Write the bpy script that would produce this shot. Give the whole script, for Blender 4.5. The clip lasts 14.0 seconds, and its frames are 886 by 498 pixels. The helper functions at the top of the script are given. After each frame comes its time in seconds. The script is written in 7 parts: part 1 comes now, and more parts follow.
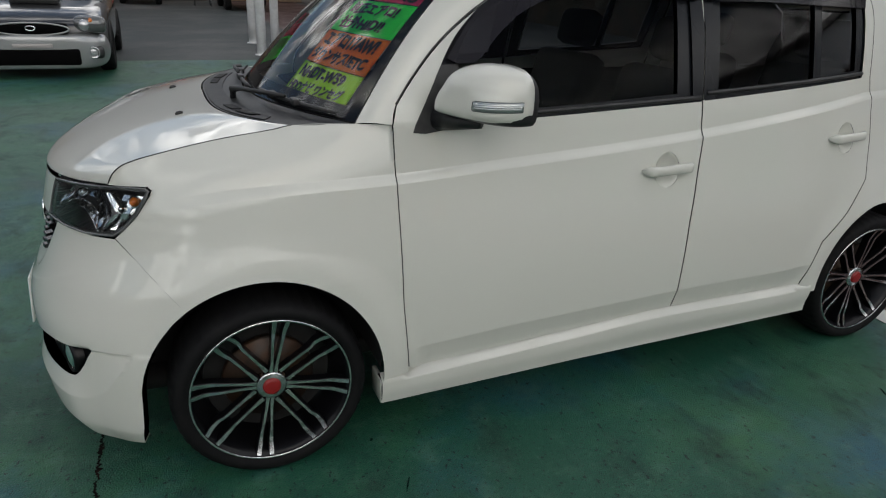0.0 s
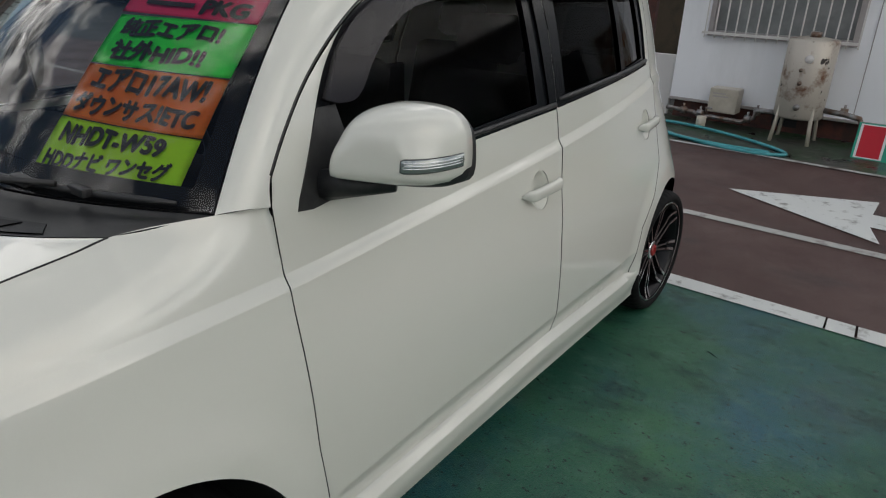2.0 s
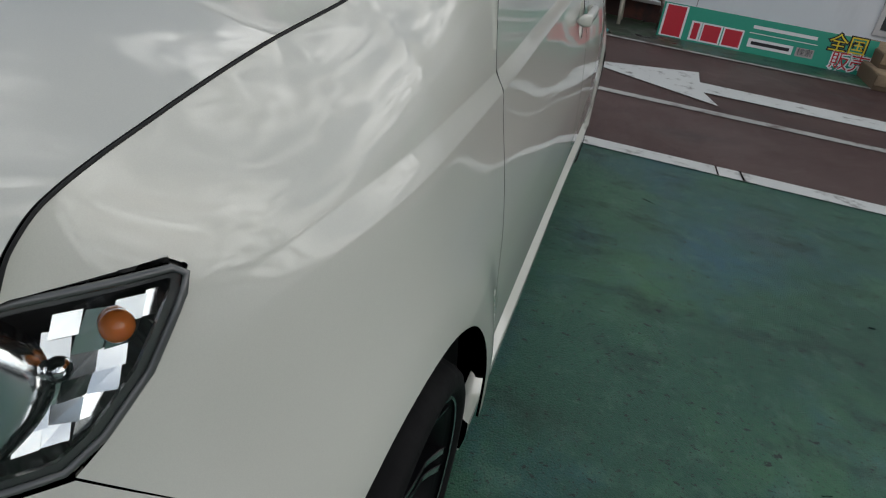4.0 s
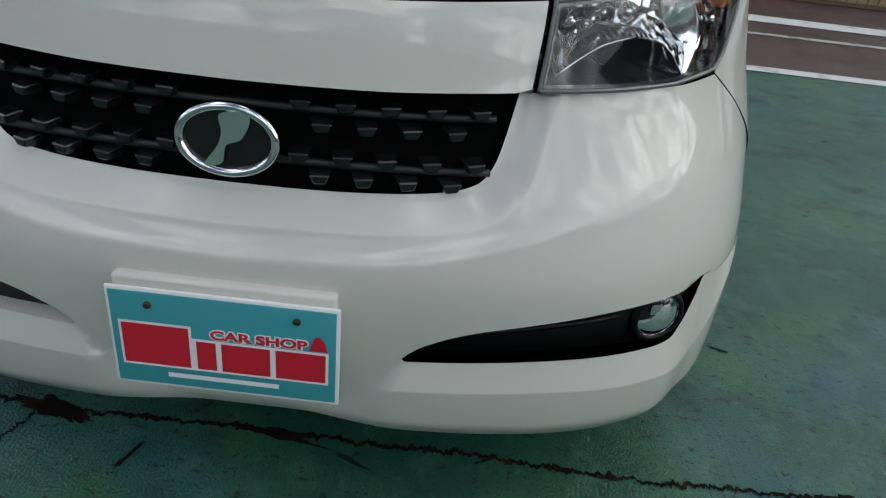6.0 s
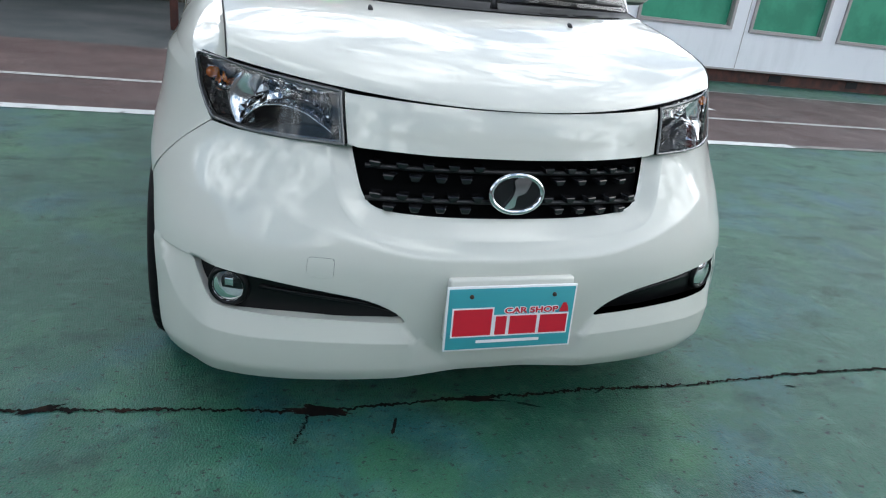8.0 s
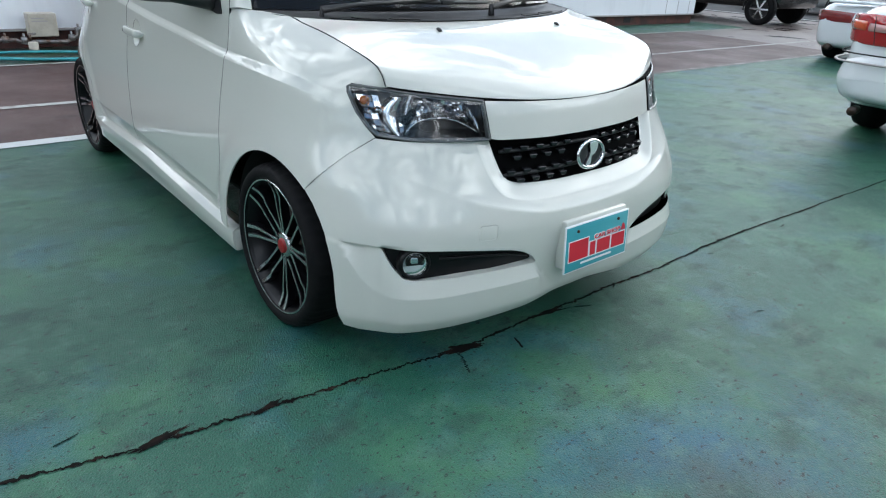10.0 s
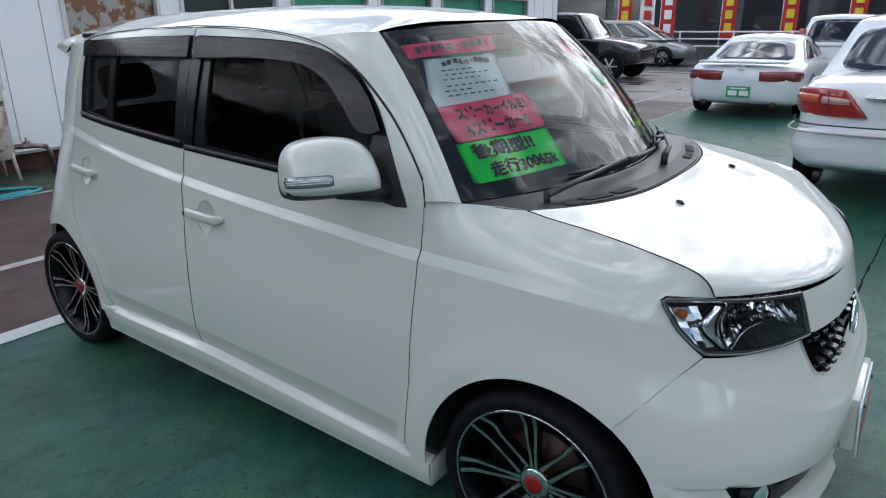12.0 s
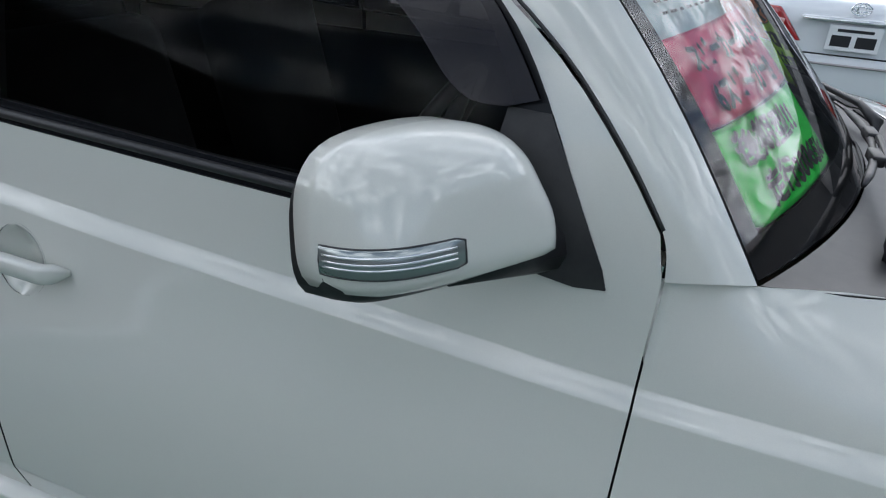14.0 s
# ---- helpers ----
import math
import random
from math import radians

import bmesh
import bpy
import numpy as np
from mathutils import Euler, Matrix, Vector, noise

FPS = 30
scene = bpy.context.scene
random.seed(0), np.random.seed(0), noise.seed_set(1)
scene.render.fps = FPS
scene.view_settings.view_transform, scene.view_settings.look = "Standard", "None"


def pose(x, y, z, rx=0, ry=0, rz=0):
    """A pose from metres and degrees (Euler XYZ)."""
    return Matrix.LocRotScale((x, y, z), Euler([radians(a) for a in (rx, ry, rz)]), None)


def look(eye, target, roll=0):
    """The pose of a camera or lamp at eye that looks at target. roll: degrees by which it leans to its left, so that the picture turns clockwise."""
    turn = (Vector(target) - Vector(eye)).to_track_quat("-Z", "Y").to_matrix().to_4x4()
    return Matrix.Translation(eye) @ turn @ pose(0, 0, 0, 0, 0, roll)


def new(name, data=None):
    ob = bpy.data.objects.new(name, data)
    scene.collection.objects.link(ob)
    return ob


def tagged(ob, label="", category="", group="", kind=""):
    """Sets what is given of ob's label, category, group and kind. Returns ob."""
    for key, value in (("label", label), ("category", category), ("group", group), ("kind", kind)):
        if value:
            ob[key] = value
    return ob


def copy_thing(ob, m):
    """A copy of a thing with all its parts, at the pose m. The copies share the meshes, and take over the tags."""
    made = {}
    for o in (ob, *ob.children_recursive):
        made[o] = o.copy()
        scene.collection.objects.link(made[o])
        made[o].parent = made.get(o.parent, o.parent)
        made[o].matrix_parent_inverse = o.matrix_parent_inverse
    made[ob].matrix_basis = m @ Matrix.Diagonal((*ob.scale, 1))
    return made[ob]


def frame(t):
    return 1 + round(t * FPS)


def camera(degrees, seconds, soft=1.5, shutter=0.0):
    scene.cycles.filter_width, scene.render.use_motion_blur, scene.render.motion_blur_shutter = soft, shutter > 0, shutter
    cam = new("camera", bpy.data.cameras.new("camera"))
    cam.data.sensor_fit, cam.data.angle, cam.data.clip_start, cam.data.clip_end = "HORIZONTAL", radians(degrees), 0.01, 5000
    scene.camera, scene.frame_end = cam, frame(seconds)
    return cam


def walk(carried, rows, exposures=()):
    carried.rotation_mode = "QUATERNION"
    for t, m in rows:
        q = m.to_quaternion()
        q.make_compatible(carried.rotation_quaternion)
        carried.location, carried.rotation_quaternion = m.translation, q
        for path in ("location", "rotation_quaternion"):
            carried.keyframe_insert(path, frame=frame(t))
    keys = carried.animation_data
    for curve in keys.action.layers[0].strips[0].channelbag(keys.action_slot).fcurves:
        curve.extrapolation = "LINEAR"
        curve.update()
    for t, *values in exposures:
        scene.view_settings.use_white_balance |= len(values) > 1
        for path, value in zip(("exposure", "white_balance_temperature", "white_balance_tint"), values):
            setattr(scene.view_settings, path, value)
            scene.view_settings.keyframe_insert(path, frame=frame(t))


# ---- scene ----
LENS = 66.97
cam = camera(LENS, 14.0, soft=1.15)
PATH = [
    (0, (0.203, 2.565, 1.447), (-0.526, 0.863, 0.692), 2.4),
    (0.5, (0.354, 2.347, 1.469), (-0.478, 0.723, 0.649), 1.1),
    (1, (0.465, 2.213, 1.485), (-0.616, 0.743, 0.666), -0.7),
    (1.5, (0.447, 2.01, 1.492), (-0.863, 0.722, 0.701), 1.4),
    (2, (0.365, 1.743, 1.479), (-1.108, 0.635, 0.703), 1.9),
    (2.2, (0.354, 1.639, 1.473), (-1.202, 0.622, 0.735), 1.7),
    (4.3, (0.743, 0.861, 1.099), (-0.947, 0.531, 0.082), 8.4),
    (4.5, (0.832, 0.777, 1.051), (-0.853, 0.477, 0.018), 6.6),
    (5, (0.965, 0.586, 0.99), (-0.684, 0.385, -0.123), 6.2),
    (5.5, (1.258, 0.502, 1.019), (-0.393, 0.325, -0.096), 8.1),
    (6, (1.415, 0.296, 1.011), (-0.299, 0.278, -0.019), 6.7),
    (6.5, (1.584, 0.09, 1.06), (-0.16, 0.242, 0.093), 8.2),
    (7, (1.821, -0.095, 1.107), (0.048, 0.185, 0.226), 8.1),
    (7.5, (1.914, -0.356, 1.109), (0.158, 0.091, 0.262), 7.3),
    (7.7, (1.964, -0.459, 1.105), (0.201, 0.035, 0.299), 7.3),
    (9.8, (2.031, -1.676, 1.224), (0.617, -0.517, 0.414), 3.3),
    (10, (1.948, -1.762, 1.233), (0.556, -0.574, 0.427), 3.0),
    (10.5, (1.661, -1.91, 1.293), (0.345, -0.66, 0.452), 0.1),
    (11, (1.365, -2.059, 1.36), (0.142, -0.664, 0.613), 0.9),
    (11.5, (1.07, -2.15, 1.464), (-0.061, -0.65, 0.778), 0.5),
    (12, (0.705, -2.205, 1.497), (-0.414, -0.676, 0.858), -0.6),
    (12.5, (0.424, -2.173, 1.502), (-0.607, -0.603, 0.814), -2.2),
    (13, (0.142, -1.914, 1.467), (-0.774, -0.312, 0.695), -1.5),
    (13.5, (-0.176, -1.708, 1.426), (-0.937, -0.052, 0.601), 0.6),
    (14, (-0.428, -1.5, 1.385), (-0.994, 0.199, 0.496), 4.1),
]
EXPOSURE = ((0.0, -0.22, 6700, 9), (1.0, -0.24, 6720, 9), (2.0, -0.20, 6800, 9), (4.4, -0.44, 6600, 8), (5.0, -0.40, 6560, 8), (6.0, 0.06, 6450, 7.5), (6.5, 0.40, 6380, 7), (7.0, 0.50, 6280, 7), (8.0, 0.70, 6160, 6.5), (10.5, 0.80, 6030, 5), (11.2, 0.70, 6000, 6), (12.0, 0.32, 5970, 8), (13.0, 0.26, 6010, 9), (14.0, 0.30, 6020, 9))
walk(cam, [(t, look(eye, target, roll)) for t, eye, target, roll in PATH], EXPOSURE)

# ---- daylight: a bright sky with broken cloud, the sun behind it ----
SUN_ELEVATION, SUN_AZIMUTH = radians(34), math.atan2(0.98, 0.06)     # azimuth from +x towards +y
world = bpy.data.worlds.new("sky")
scene.world = world
world.use_nodes = True
wn, wl = world.node_tree.nodes, world.node_tree.links
wn.clear()
w_out, w_bg, w_sky = wn.new("ShaderNodeOutputWorld"), wn.new("ShaderNodeBackground"), wn.new("ShaderNodeTexSky")
w_sky.sky_type, w_sky.sun_disc = "NISHITA", False
w_sky.sun_elevation, w_sky.sun_rotation = SUN_ELEVATION, radians(90) - SUN_AZIMUTH
w_co, w_map, w_noise, w_ramp = wn.new("ShaderNodeTexCoord"), wn.new("ShaderNodeMapping"), wn.new("ShaderNodeTexNoise"), wn.new("ShaderNodeValToRGB")
w_map.inputs["Scale"].default_value, w_map.inputs["Location"].default_value = (1.6, 1.6, 2.6), (8.2, -1.8, 5.8)
w_noise.inputs["Scale"].default_value, w_noise.inputs["Detail"].default_value = 2.2, 6.0
w_noise.inputs["Roughness"].default_value, w_noise.inputs["Distortion"].default_value = 0.62, 0.5
w_ramp.color_ramp.elements[0].position, w_ramp.color_ramp.elements[1].position = 0.41, 0.52
w_mix = wn.new("ShaderNodeMix")
w_mix.data_type = "RGBA"
wl.new(w_co.outputs["Generated"], w_map.inputs["Vector"])
wl.new(w_map.outputs["Vector"], w_noise.inputs["Vector"])
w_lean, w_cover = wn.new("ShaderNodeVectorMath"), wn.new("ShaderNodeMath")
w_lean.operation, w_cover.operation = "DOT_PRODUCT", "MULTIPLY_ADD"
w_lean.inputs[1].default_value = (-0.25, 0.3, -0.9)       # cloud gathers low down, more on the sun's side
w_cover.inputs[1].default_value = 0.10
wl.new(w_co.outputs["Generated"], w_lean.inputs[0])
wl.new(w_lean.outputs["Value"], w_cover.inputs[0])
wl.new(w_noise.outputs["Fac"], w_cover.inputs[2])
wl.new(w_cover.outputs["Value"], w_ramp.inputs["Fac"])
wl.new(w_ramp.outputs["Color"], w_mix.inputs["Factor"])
# clouds shine more towards the hidden sun
w_dot, w_pow, w_rng, w_col = wn.new("ShaderNodeVectorMath"), wn.new("ShaderNodeMath"), wn.new("ShaderNodeMath"), wn.new("ShaderNodeVectorMath")
w_dot.operation, w_pow.operation, w_rng.operation, w_col.operation = "DOT_PRODUCT", "POWER", "MULTIPLY_ADD", "SCALE"
w_dot.inputs[1].default_value = (math.cos(SUN_AZIMUTH) * math.cos(SUN_ELEVATION), math.sin(SUN_AZIMUTH) * math.cos(SUN_ELEVATION), math.sin(SUN_ELEVATION))
w_max = wn.new("ShaderNodeMath")
w_max.operation = "MAXIMUM"
w_max.inputs[1].default_value, w_pow.inputs[1].default_value = 0.0, 14.0
w_rng.inputs[1].default_value, w_rng.inputs[2].default_value = 3.0, 19.0
w_col.inputs[0].default_value = (1.0, 1.0, 1.02)
wl.new(w_co.outputs["Generated"], w_dot.inputs[0])
wl.new(w_dot.outputs["Value"], w_max.inputs[0])
wl.new(w_max.outputs["Value"], w_pow.inputs[0])
wl.new(w_pow.outputs["Value"], w_rng.inputs[0])
# billows: brighter and dimmer parts within the cloud
w_bil, w_bmap, w_mul = wn.new("ShaderNodeTexNoise"), wn.new("ShaderNodeMapRange"), wn.new("ShaderNodeMath")
w_bil.inputs["Scale"].default_value, w_bil.inputs["Detail"].default_value, w_bil.inputs["Distortion"].default_value = 8.0, 5.0, 0.9
w_bmap.inputs["From Min"].default_value, w_bmap.inputs["From Max"].default_value = 0.36, 0.64
w_bmap.inputs["To Min"].default_value, w_bmap.inputs["To Max"].default_value = 0.22, 1.90
w_mul.operation = "MULTIPLY"
wl.new(w_map.outputs["Vector"], w_bil.inputs["Vector"])
wl.new(w_bil.outputs["Fac"], w_bmap.inputs["Value"])
wl.new(w_rng.outputs["Value"], w_mul.inputs[0])
wl.new(w_bmap.outputs["Result"], w_mul.inputs[1])
wl.new(w_mul.outputs["Value"], w_col.inputs["Scale"])
wl.new(w_col.outputs["Vector"], w_mix.inputs["B"])
wl.new(w_sky.outputs["Color"], w_mix.inputs["A"])
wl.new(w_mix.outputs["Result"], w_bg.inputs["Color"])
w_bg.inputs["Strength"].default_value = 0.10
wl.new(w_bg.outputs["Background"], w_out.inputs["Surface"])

sun = new("sun", bpy.data.lights.new("sun", "SUN"))
sun.data.energy, sun.data.angle, sun.data.color = 0.24, radians(40), (1.0, 0.95, 0.87)
sun.matrix_world = look((0, 0, 0), (-math.cos(SUN_AZIMUTH) * math.cos(SUN_ELEVATION), -math.sin(SUN_AZIMUTH) * math.cos(SUN_ELEVATION), -math.sin(SUN_ELEVATION)))

# ---- materials ----
def principled(name, color, rough=0.5, metal=0.0, coat=0.0, spec=0.5):
    m = bpy.data.materials.new(name)
    m.use_nodes = True
    b = m.node_tree.nodes["Principled BSDF"]
    b.inputs["Base Color"].default_value = (*color, 1)
    b.inputs["Roughness"].default_value, b.inputs["Metallic"].default_value = rough, metal
    b.inputs["Coat Weight"].default_value, b.inputs["Coat Roughness"].default_value = coat, 0.03
    b.inputs["Specular IOR Level"].default_value = spec
    return m


def vary(m, other, scale=3.0, low=0.4, high=0.6, detail=6.0, bump=0.0, bump_scale=40.0, rough_to=None, stretch=(1, 1, 1), amount=1.0):
    """Mixes a second colour in by noise at one scale, with relief at another."""
    n, l = m.node_tree.nodes, m.node_tree.links
    b = n["Principled BSDF"]
    co, mp, no, ra, mx = n.new("ShaderNodeTexCoord"), n.new("ShaderNodeMapping"), n.new("ShaderNodeTexNoise"), n.new("ShaderNodeValToRGB"), n.new("ShaderNodeMix")
    mp.inputs["Scale"].default_value = stretch
    no.inputs["Scale"].default_value, no.inputs["Detail"].default_value, no.inputs["Roughness"].default_value = scale, detail, 0.65
    ra.color_ramp.elements[0].position, ra.color_ramp.elements[1].position = low, high
    ra.color_ramp.elements[1].color = (amount, amount, amount, 1)
    mx.data_type = "RGBA"
    l.new(co.outputs["Object"], mp.inputs["Vector"])
    l.new(mp.outputs["Vector"], no.inputs["Vector"])
    l.new(no.outputs["Fac"], ra.inputs["Fac"])
    l.new(ra.outputs["Color"], mx.inputs["Factor"])
    src = b.inputs["Base Color"].links
    if src:
        l.new(src[0].from_socket, mx.inputs["A"])
    else:
        mx.inputs["A"].default_value = b.inputs["Base Color"].default_value
    mx.inputs["B"].default_value = (*other, 1)
    l.new(mx.outputs["Result"], b.inputs["Base Color"])
    if rough_to is not None:
        mr = n.new("ShaderNodeMapRange")
        mr.inputs["To Min"].default_value, mr.inputs["To Max"].default_value = b.inputs["Roughness"].default_value, rough_to
        l.new(ra.outputs["Color"], mr.inputs["Value"])
        l.new(mr.outputs["Result"], b.inputs["Roughness"])
    if bump:
        n2, bp = n.new("ShaderNodeTexNoise"), n.new("ShaderNodeBump")
        n2.inputs["Scale"].default_value, n2.inputs["Detail"].default_value = bump_scale, 5.0
        bp.inputs["Strength"].default_value, bp.inputs["Distance"].default_value = bump, 0.01
        l.new(co.outputs["Object"], n2.inputs["Vector"])
        l.new(n2.outputs["Fac"], bp.inputs["Height"])
        l.new(bp.outputs["Normal"], b.inputs["Normal"])
    return m


def glazing(name, tint, gloss=1.0, rough=0.0):
    m = bpy.data.materials.new(name)
    m.use_nodes = True
    n, l = m.node_tree.nodes, m.node_tree.links
    n.clear()
    o, mix, tr, gl, fr = n.new("ShaderNodeOutputMaterial"), n.new("ShaderNodeMixShader"), n.new("ShaderNodeBsdfTransparent"), n.new("ShaderNodeBsdfGlossy"), n.new("ShaderNodeFresnel")
    fr.inputs["IOR"].default_value = 1.5
    tr.inputs["Color"].default_value = (*tint, 1)
    gl.inputs["Color"].default_value, gl.inputs["Roughness"].default_value = (gloss, gloss, gloss, 1), rough
    l.new(fr.outputs["Fac"], mix.inputs["Fac"])
    l.new(tr.outputs["BSDF"], mix.inputs[1])
    l.new(gl.outputs["BSDF"], mix.inputs[2])
    l.new(mix.outputs["Shader"], o.inputs["Surface"])
    return m


PAINT = vary(principled("pearl_white_paint", (0.635, 0.640, 0.578), 0.30, 0.0, 1.0, spec=0.3), (0.605, 0.61, 0.553), 900, 0.35, 0.65, 2.0)
PAINT.node_tree.nodes["Principled BSDF"].inputs["Coat IOR"].default_value = 1.53
PAINT.node_tree.nodes["Principled BSDF"].inputs["Coat Roughness"].default_value = 0.015
GAP = principled("shut_line_black", (0.012, 0.012, 0.012), 0.8)
BLACK_GLOSS = principled("gloss_black", (0.008, 0.008, 0.009), 0.22, 0.0, 0.15)
BLACK_PLASTIC = vary(principled("black_plastic", (0.014, 0.014, 0.015), 0.45), (0.022, 0.022, 0.022), 30, bump=0.03, bump_scale=700)
RUBBER = vary(principled("tyre_rubber", (0.006, 0.006, 0.0065), 0.72, spec=0.16), (0.010, 0.010, 0.010), 12, 0.45, 0.75, bump=0.1, bump_scale=120)
SASH = principled("window_sash_black", (0.007, 0.008, 0.010), 0.22, spec=0.22)
CHROME = principled("chrome", (0.82, 0.83, 0.84), 0.06, 1.0)
ALLOY = vary(principled("machined_alloy", (0.72, 0.74, 0.74), 0.17, 1.0), (0.5, 0.52, 0.52), 60, 0.4, 0.6)
WHEEL_BLACK = principled("wheel_gloss_black", (0.004, 0.004, 0.005), 0.3, spec=0.3)
DARK_METAL = vary(principled("brake_steel", (0.045, 0.035, 0.03), 0.45, 0.6), (0.08, 0.04, 0.02), 20, 0.4, 0.7)
RED_CAP = principled("red_centre_cap", (0.26, 0.012, 0.012), 0.4)
CLEAR = glazing("clear_lens", (0.93, 0.95, 0.95))
SCREEN = glazing("windscreen_glass", (0.95, 0.98, 0.975), 0.76)
TINTED = glazing("tinted_side_glass", (0.60, 0.62, 0.62), 0.11)
PRIVACY = glazing("privacy_glass", (0.32, 0.33, 0.34), 0.22)
QUARTER = glazing("quarter_glass", (0.32, 0.33, 0.34), 0.9)
SMOKE = principled("smoked_acrylic", (0.014, 0.012, 0.015), 0.16, 0.0, 0.05, spec=0.2)
SMOKE.node_tree.nodes["Principled BSDF"].inputs["Alpha"].default_value = 0.86
AMBER = principled("amber_bulb", (0.75, 0.20, 0.03), 0.15, 0.0, 0.6)
CABIN = vary(principled("dark_cabin_trim", (0.008, 0.008, 0.009), 0.85, spec=0.2), (0.010, 0.010, 0.011), 9)
SEAT_CLOTH = vary(principled("dark_seat_cloth", (0.012, 0.012, 0.013), 0.95, spec=0.15), (0.015, 0.015, 0.015), 14)
COWL_GREY = vary(principled("cowl_strip_plastic", (0.015, 0.016, 0.017), 0.45, spec=0.2), (0.026, 0.026, 0.026), 18, bump=0.04, bump_scale=600)


def lot_paint():
    """Worn green coating on asphalt: blue-green drifts, dark scuffs and specks."""
    m = vary(principled("green_lot_coating", (0.009, 0.075, 0.044), 0.42, spec=0.5), (0.021, 0.110, 0.072), 0.7, 0.38, 0.64, 6.0)
    vary(m, (0.060, 0.190, 0.075), 1.4, 0.48, 0.70, 8.0, amount=0.7)
    vary(m, (0.018, 0.100, 0.175), 1.15, 0.50, 0.70, 8.0, amount=0.8)
    vary(m, (0.090, 0.200, 0.145), 9.0, 0.52, 0.70, 9.0, amount=0.55)
    vary(m, (0.050, 0.060, 0.050), 1.0, 0.58, 0.72, 10.0, amount=0.55)
    vary(m, (0.012, 0.040, 0.030), 6.0, 0.52, 0.66, 12.0, rough_to=0.58, stretch=(1.0, 0.6, 1), amount=0.65)
    vary(m, (0.110, 0.210, 0.160), 55.0, 0.56, 0.70, 5.0, amount=0.5)
    vary(m, (0.003, 0.008, 0.007), 48.0, 0.63, 0.65, 3.0, stretch=(1.0, 0.6, 1), amount=0.9)
    vary(m, (0.008, 0.018, 0.015), 110.0, 0.60, 0.65, 2.0, bump=0.5, bump_scale=170, amount=0.85)
    return m


LOT = lot_paint()
ROAD = vary(principled("red_brown_asphalt", (0.066, 0.033, 0.029), 0.55, spec=0.4), (0.098, 0.057, 0.050), 0.9, 0.4, 0.65, 6.0, rough_to=0.40)
vary(ROAD, (0.045, 0.030, 0.028), 3.0, 0.55, 0.7, 8.0, bump=0.4, bump_scale=220, stretch=(1, 0.4, 1))
LINE = vary(principled("worn_white_line", (0.62, 0.64, 0.62), 0.6), (0.20, 0.20, 0.18), 7.0, 0.56, 0.68, 9.0, bump=0.3, bump_scale=150)
THIN_LINE = vary(principled("faded_white_line", (0.42, 0.42, 0.40), 0.6), (0.12, 0.08, 0.07), 6.0, 0.50, 0.66, 9.0, bump=0.3, bump_scale=150)
CRACK = vary(principled("crack_dirt", (0.007, 0.006, 0.0055), 0.95, spec=0.08), (0.024, 0.014, 0.011), 14, 0.5, 0.62)

# ---- building blocks ----
def part(name, bm, material, parent=None, label="", smooth_shade=True):
    me = bpy.data.meshes.new(name)
    bm.normal_update()
    bm.to_mesh(me)
    bm.free()
    for mat in (material if isinstance(material, (list, tuple)) else [material]):
        me.materials.append(mat)
    if smooth_shade:
        me.shade_smooth()
    ob = new(name, me)
    ob.parent = parent
    return tagged(ob, label=label)


def thing(name, label, category, at=(0, 0, 0), turn=0.0, group="", kind=""):
    ob = new(name)
    ob.matrix_basis = pose(*at, 0, 0, turn)
    return tagged(ob, label, category, group, kind)


def put_box(bm, lo, hi, bevel=0.0, m=None, index=0):
    c = [(a + b) / 2 for a, b in zip(lo, hi)]
    s = [abs(b - a) for a, b in zip(lo, hi)]
    mat = Matrix.Translation(c) @ Matrix.Diagonal((*s, 1))
    r = bmesh.ops.create_cube(bm, size=1.0, matrix=(m @ mat) if m else mat)
    faces = {f for v in r["verts"] for f in v.link_faces}
    for f in faces:
        f.material_index = index
    if bevel:
        edges = list({e for v in r["verts"] for e in v.link_edges})
        out = bmesh.ops.bevel(bm, geom=edges, offset=bevel, segments=2, profile=0.5, affect="EDGES")
        for f in out["faces"]:
            f.material_index = index
    return bm


def box(lo, hi, bevel=0.0, m=None):
    return put_box(bmesh.new(), lo, hi, bevel, m)


def put_tube(bm, points, radius, sides=10, caps=True, index=0):
    """A tube along points; radius may be a list."""
    pts = [Vector(p) for p in points]
    rad = radius if isinstance(radius, (list, tuple)) else [radius] * len(pts)
    rings, up = [], Vector((0, 0, 1))
    for i, p in enumerate(pts):
        d = (pts[min(i + 1, len(pts) - 1)] - pts[max(i - 1, 0)]).normalized()
        a = d.cross(up)
        if a.length < 1e-3:
            a = d.cross(Vector((1, 0, 0)))
        a.normalize()
        b = d.cross(a).normalized()
        rings.append([bm.verts.new(p + (a * math.cos(k) + b * math.sin(k)) * rad[i]) for k in [2 * math.pi * j / sides for j in range(sides)]])
    for r0, r1 in zip(rings, rings[1:]):
        for j in range(sides):
            f = bm.faces.new((r0[j], r0[(j + 1) % sides], r1[(j + 1) % sides], r1[j]))
            f.material_index = index
    if caps:
        for r in (rings[0], rings[-1]):
            f = bm.faces.new(r)
            f.material_index = index
    bmesh.ops.recalc_face_normals(bm, faces=bm.faces)
    return bm


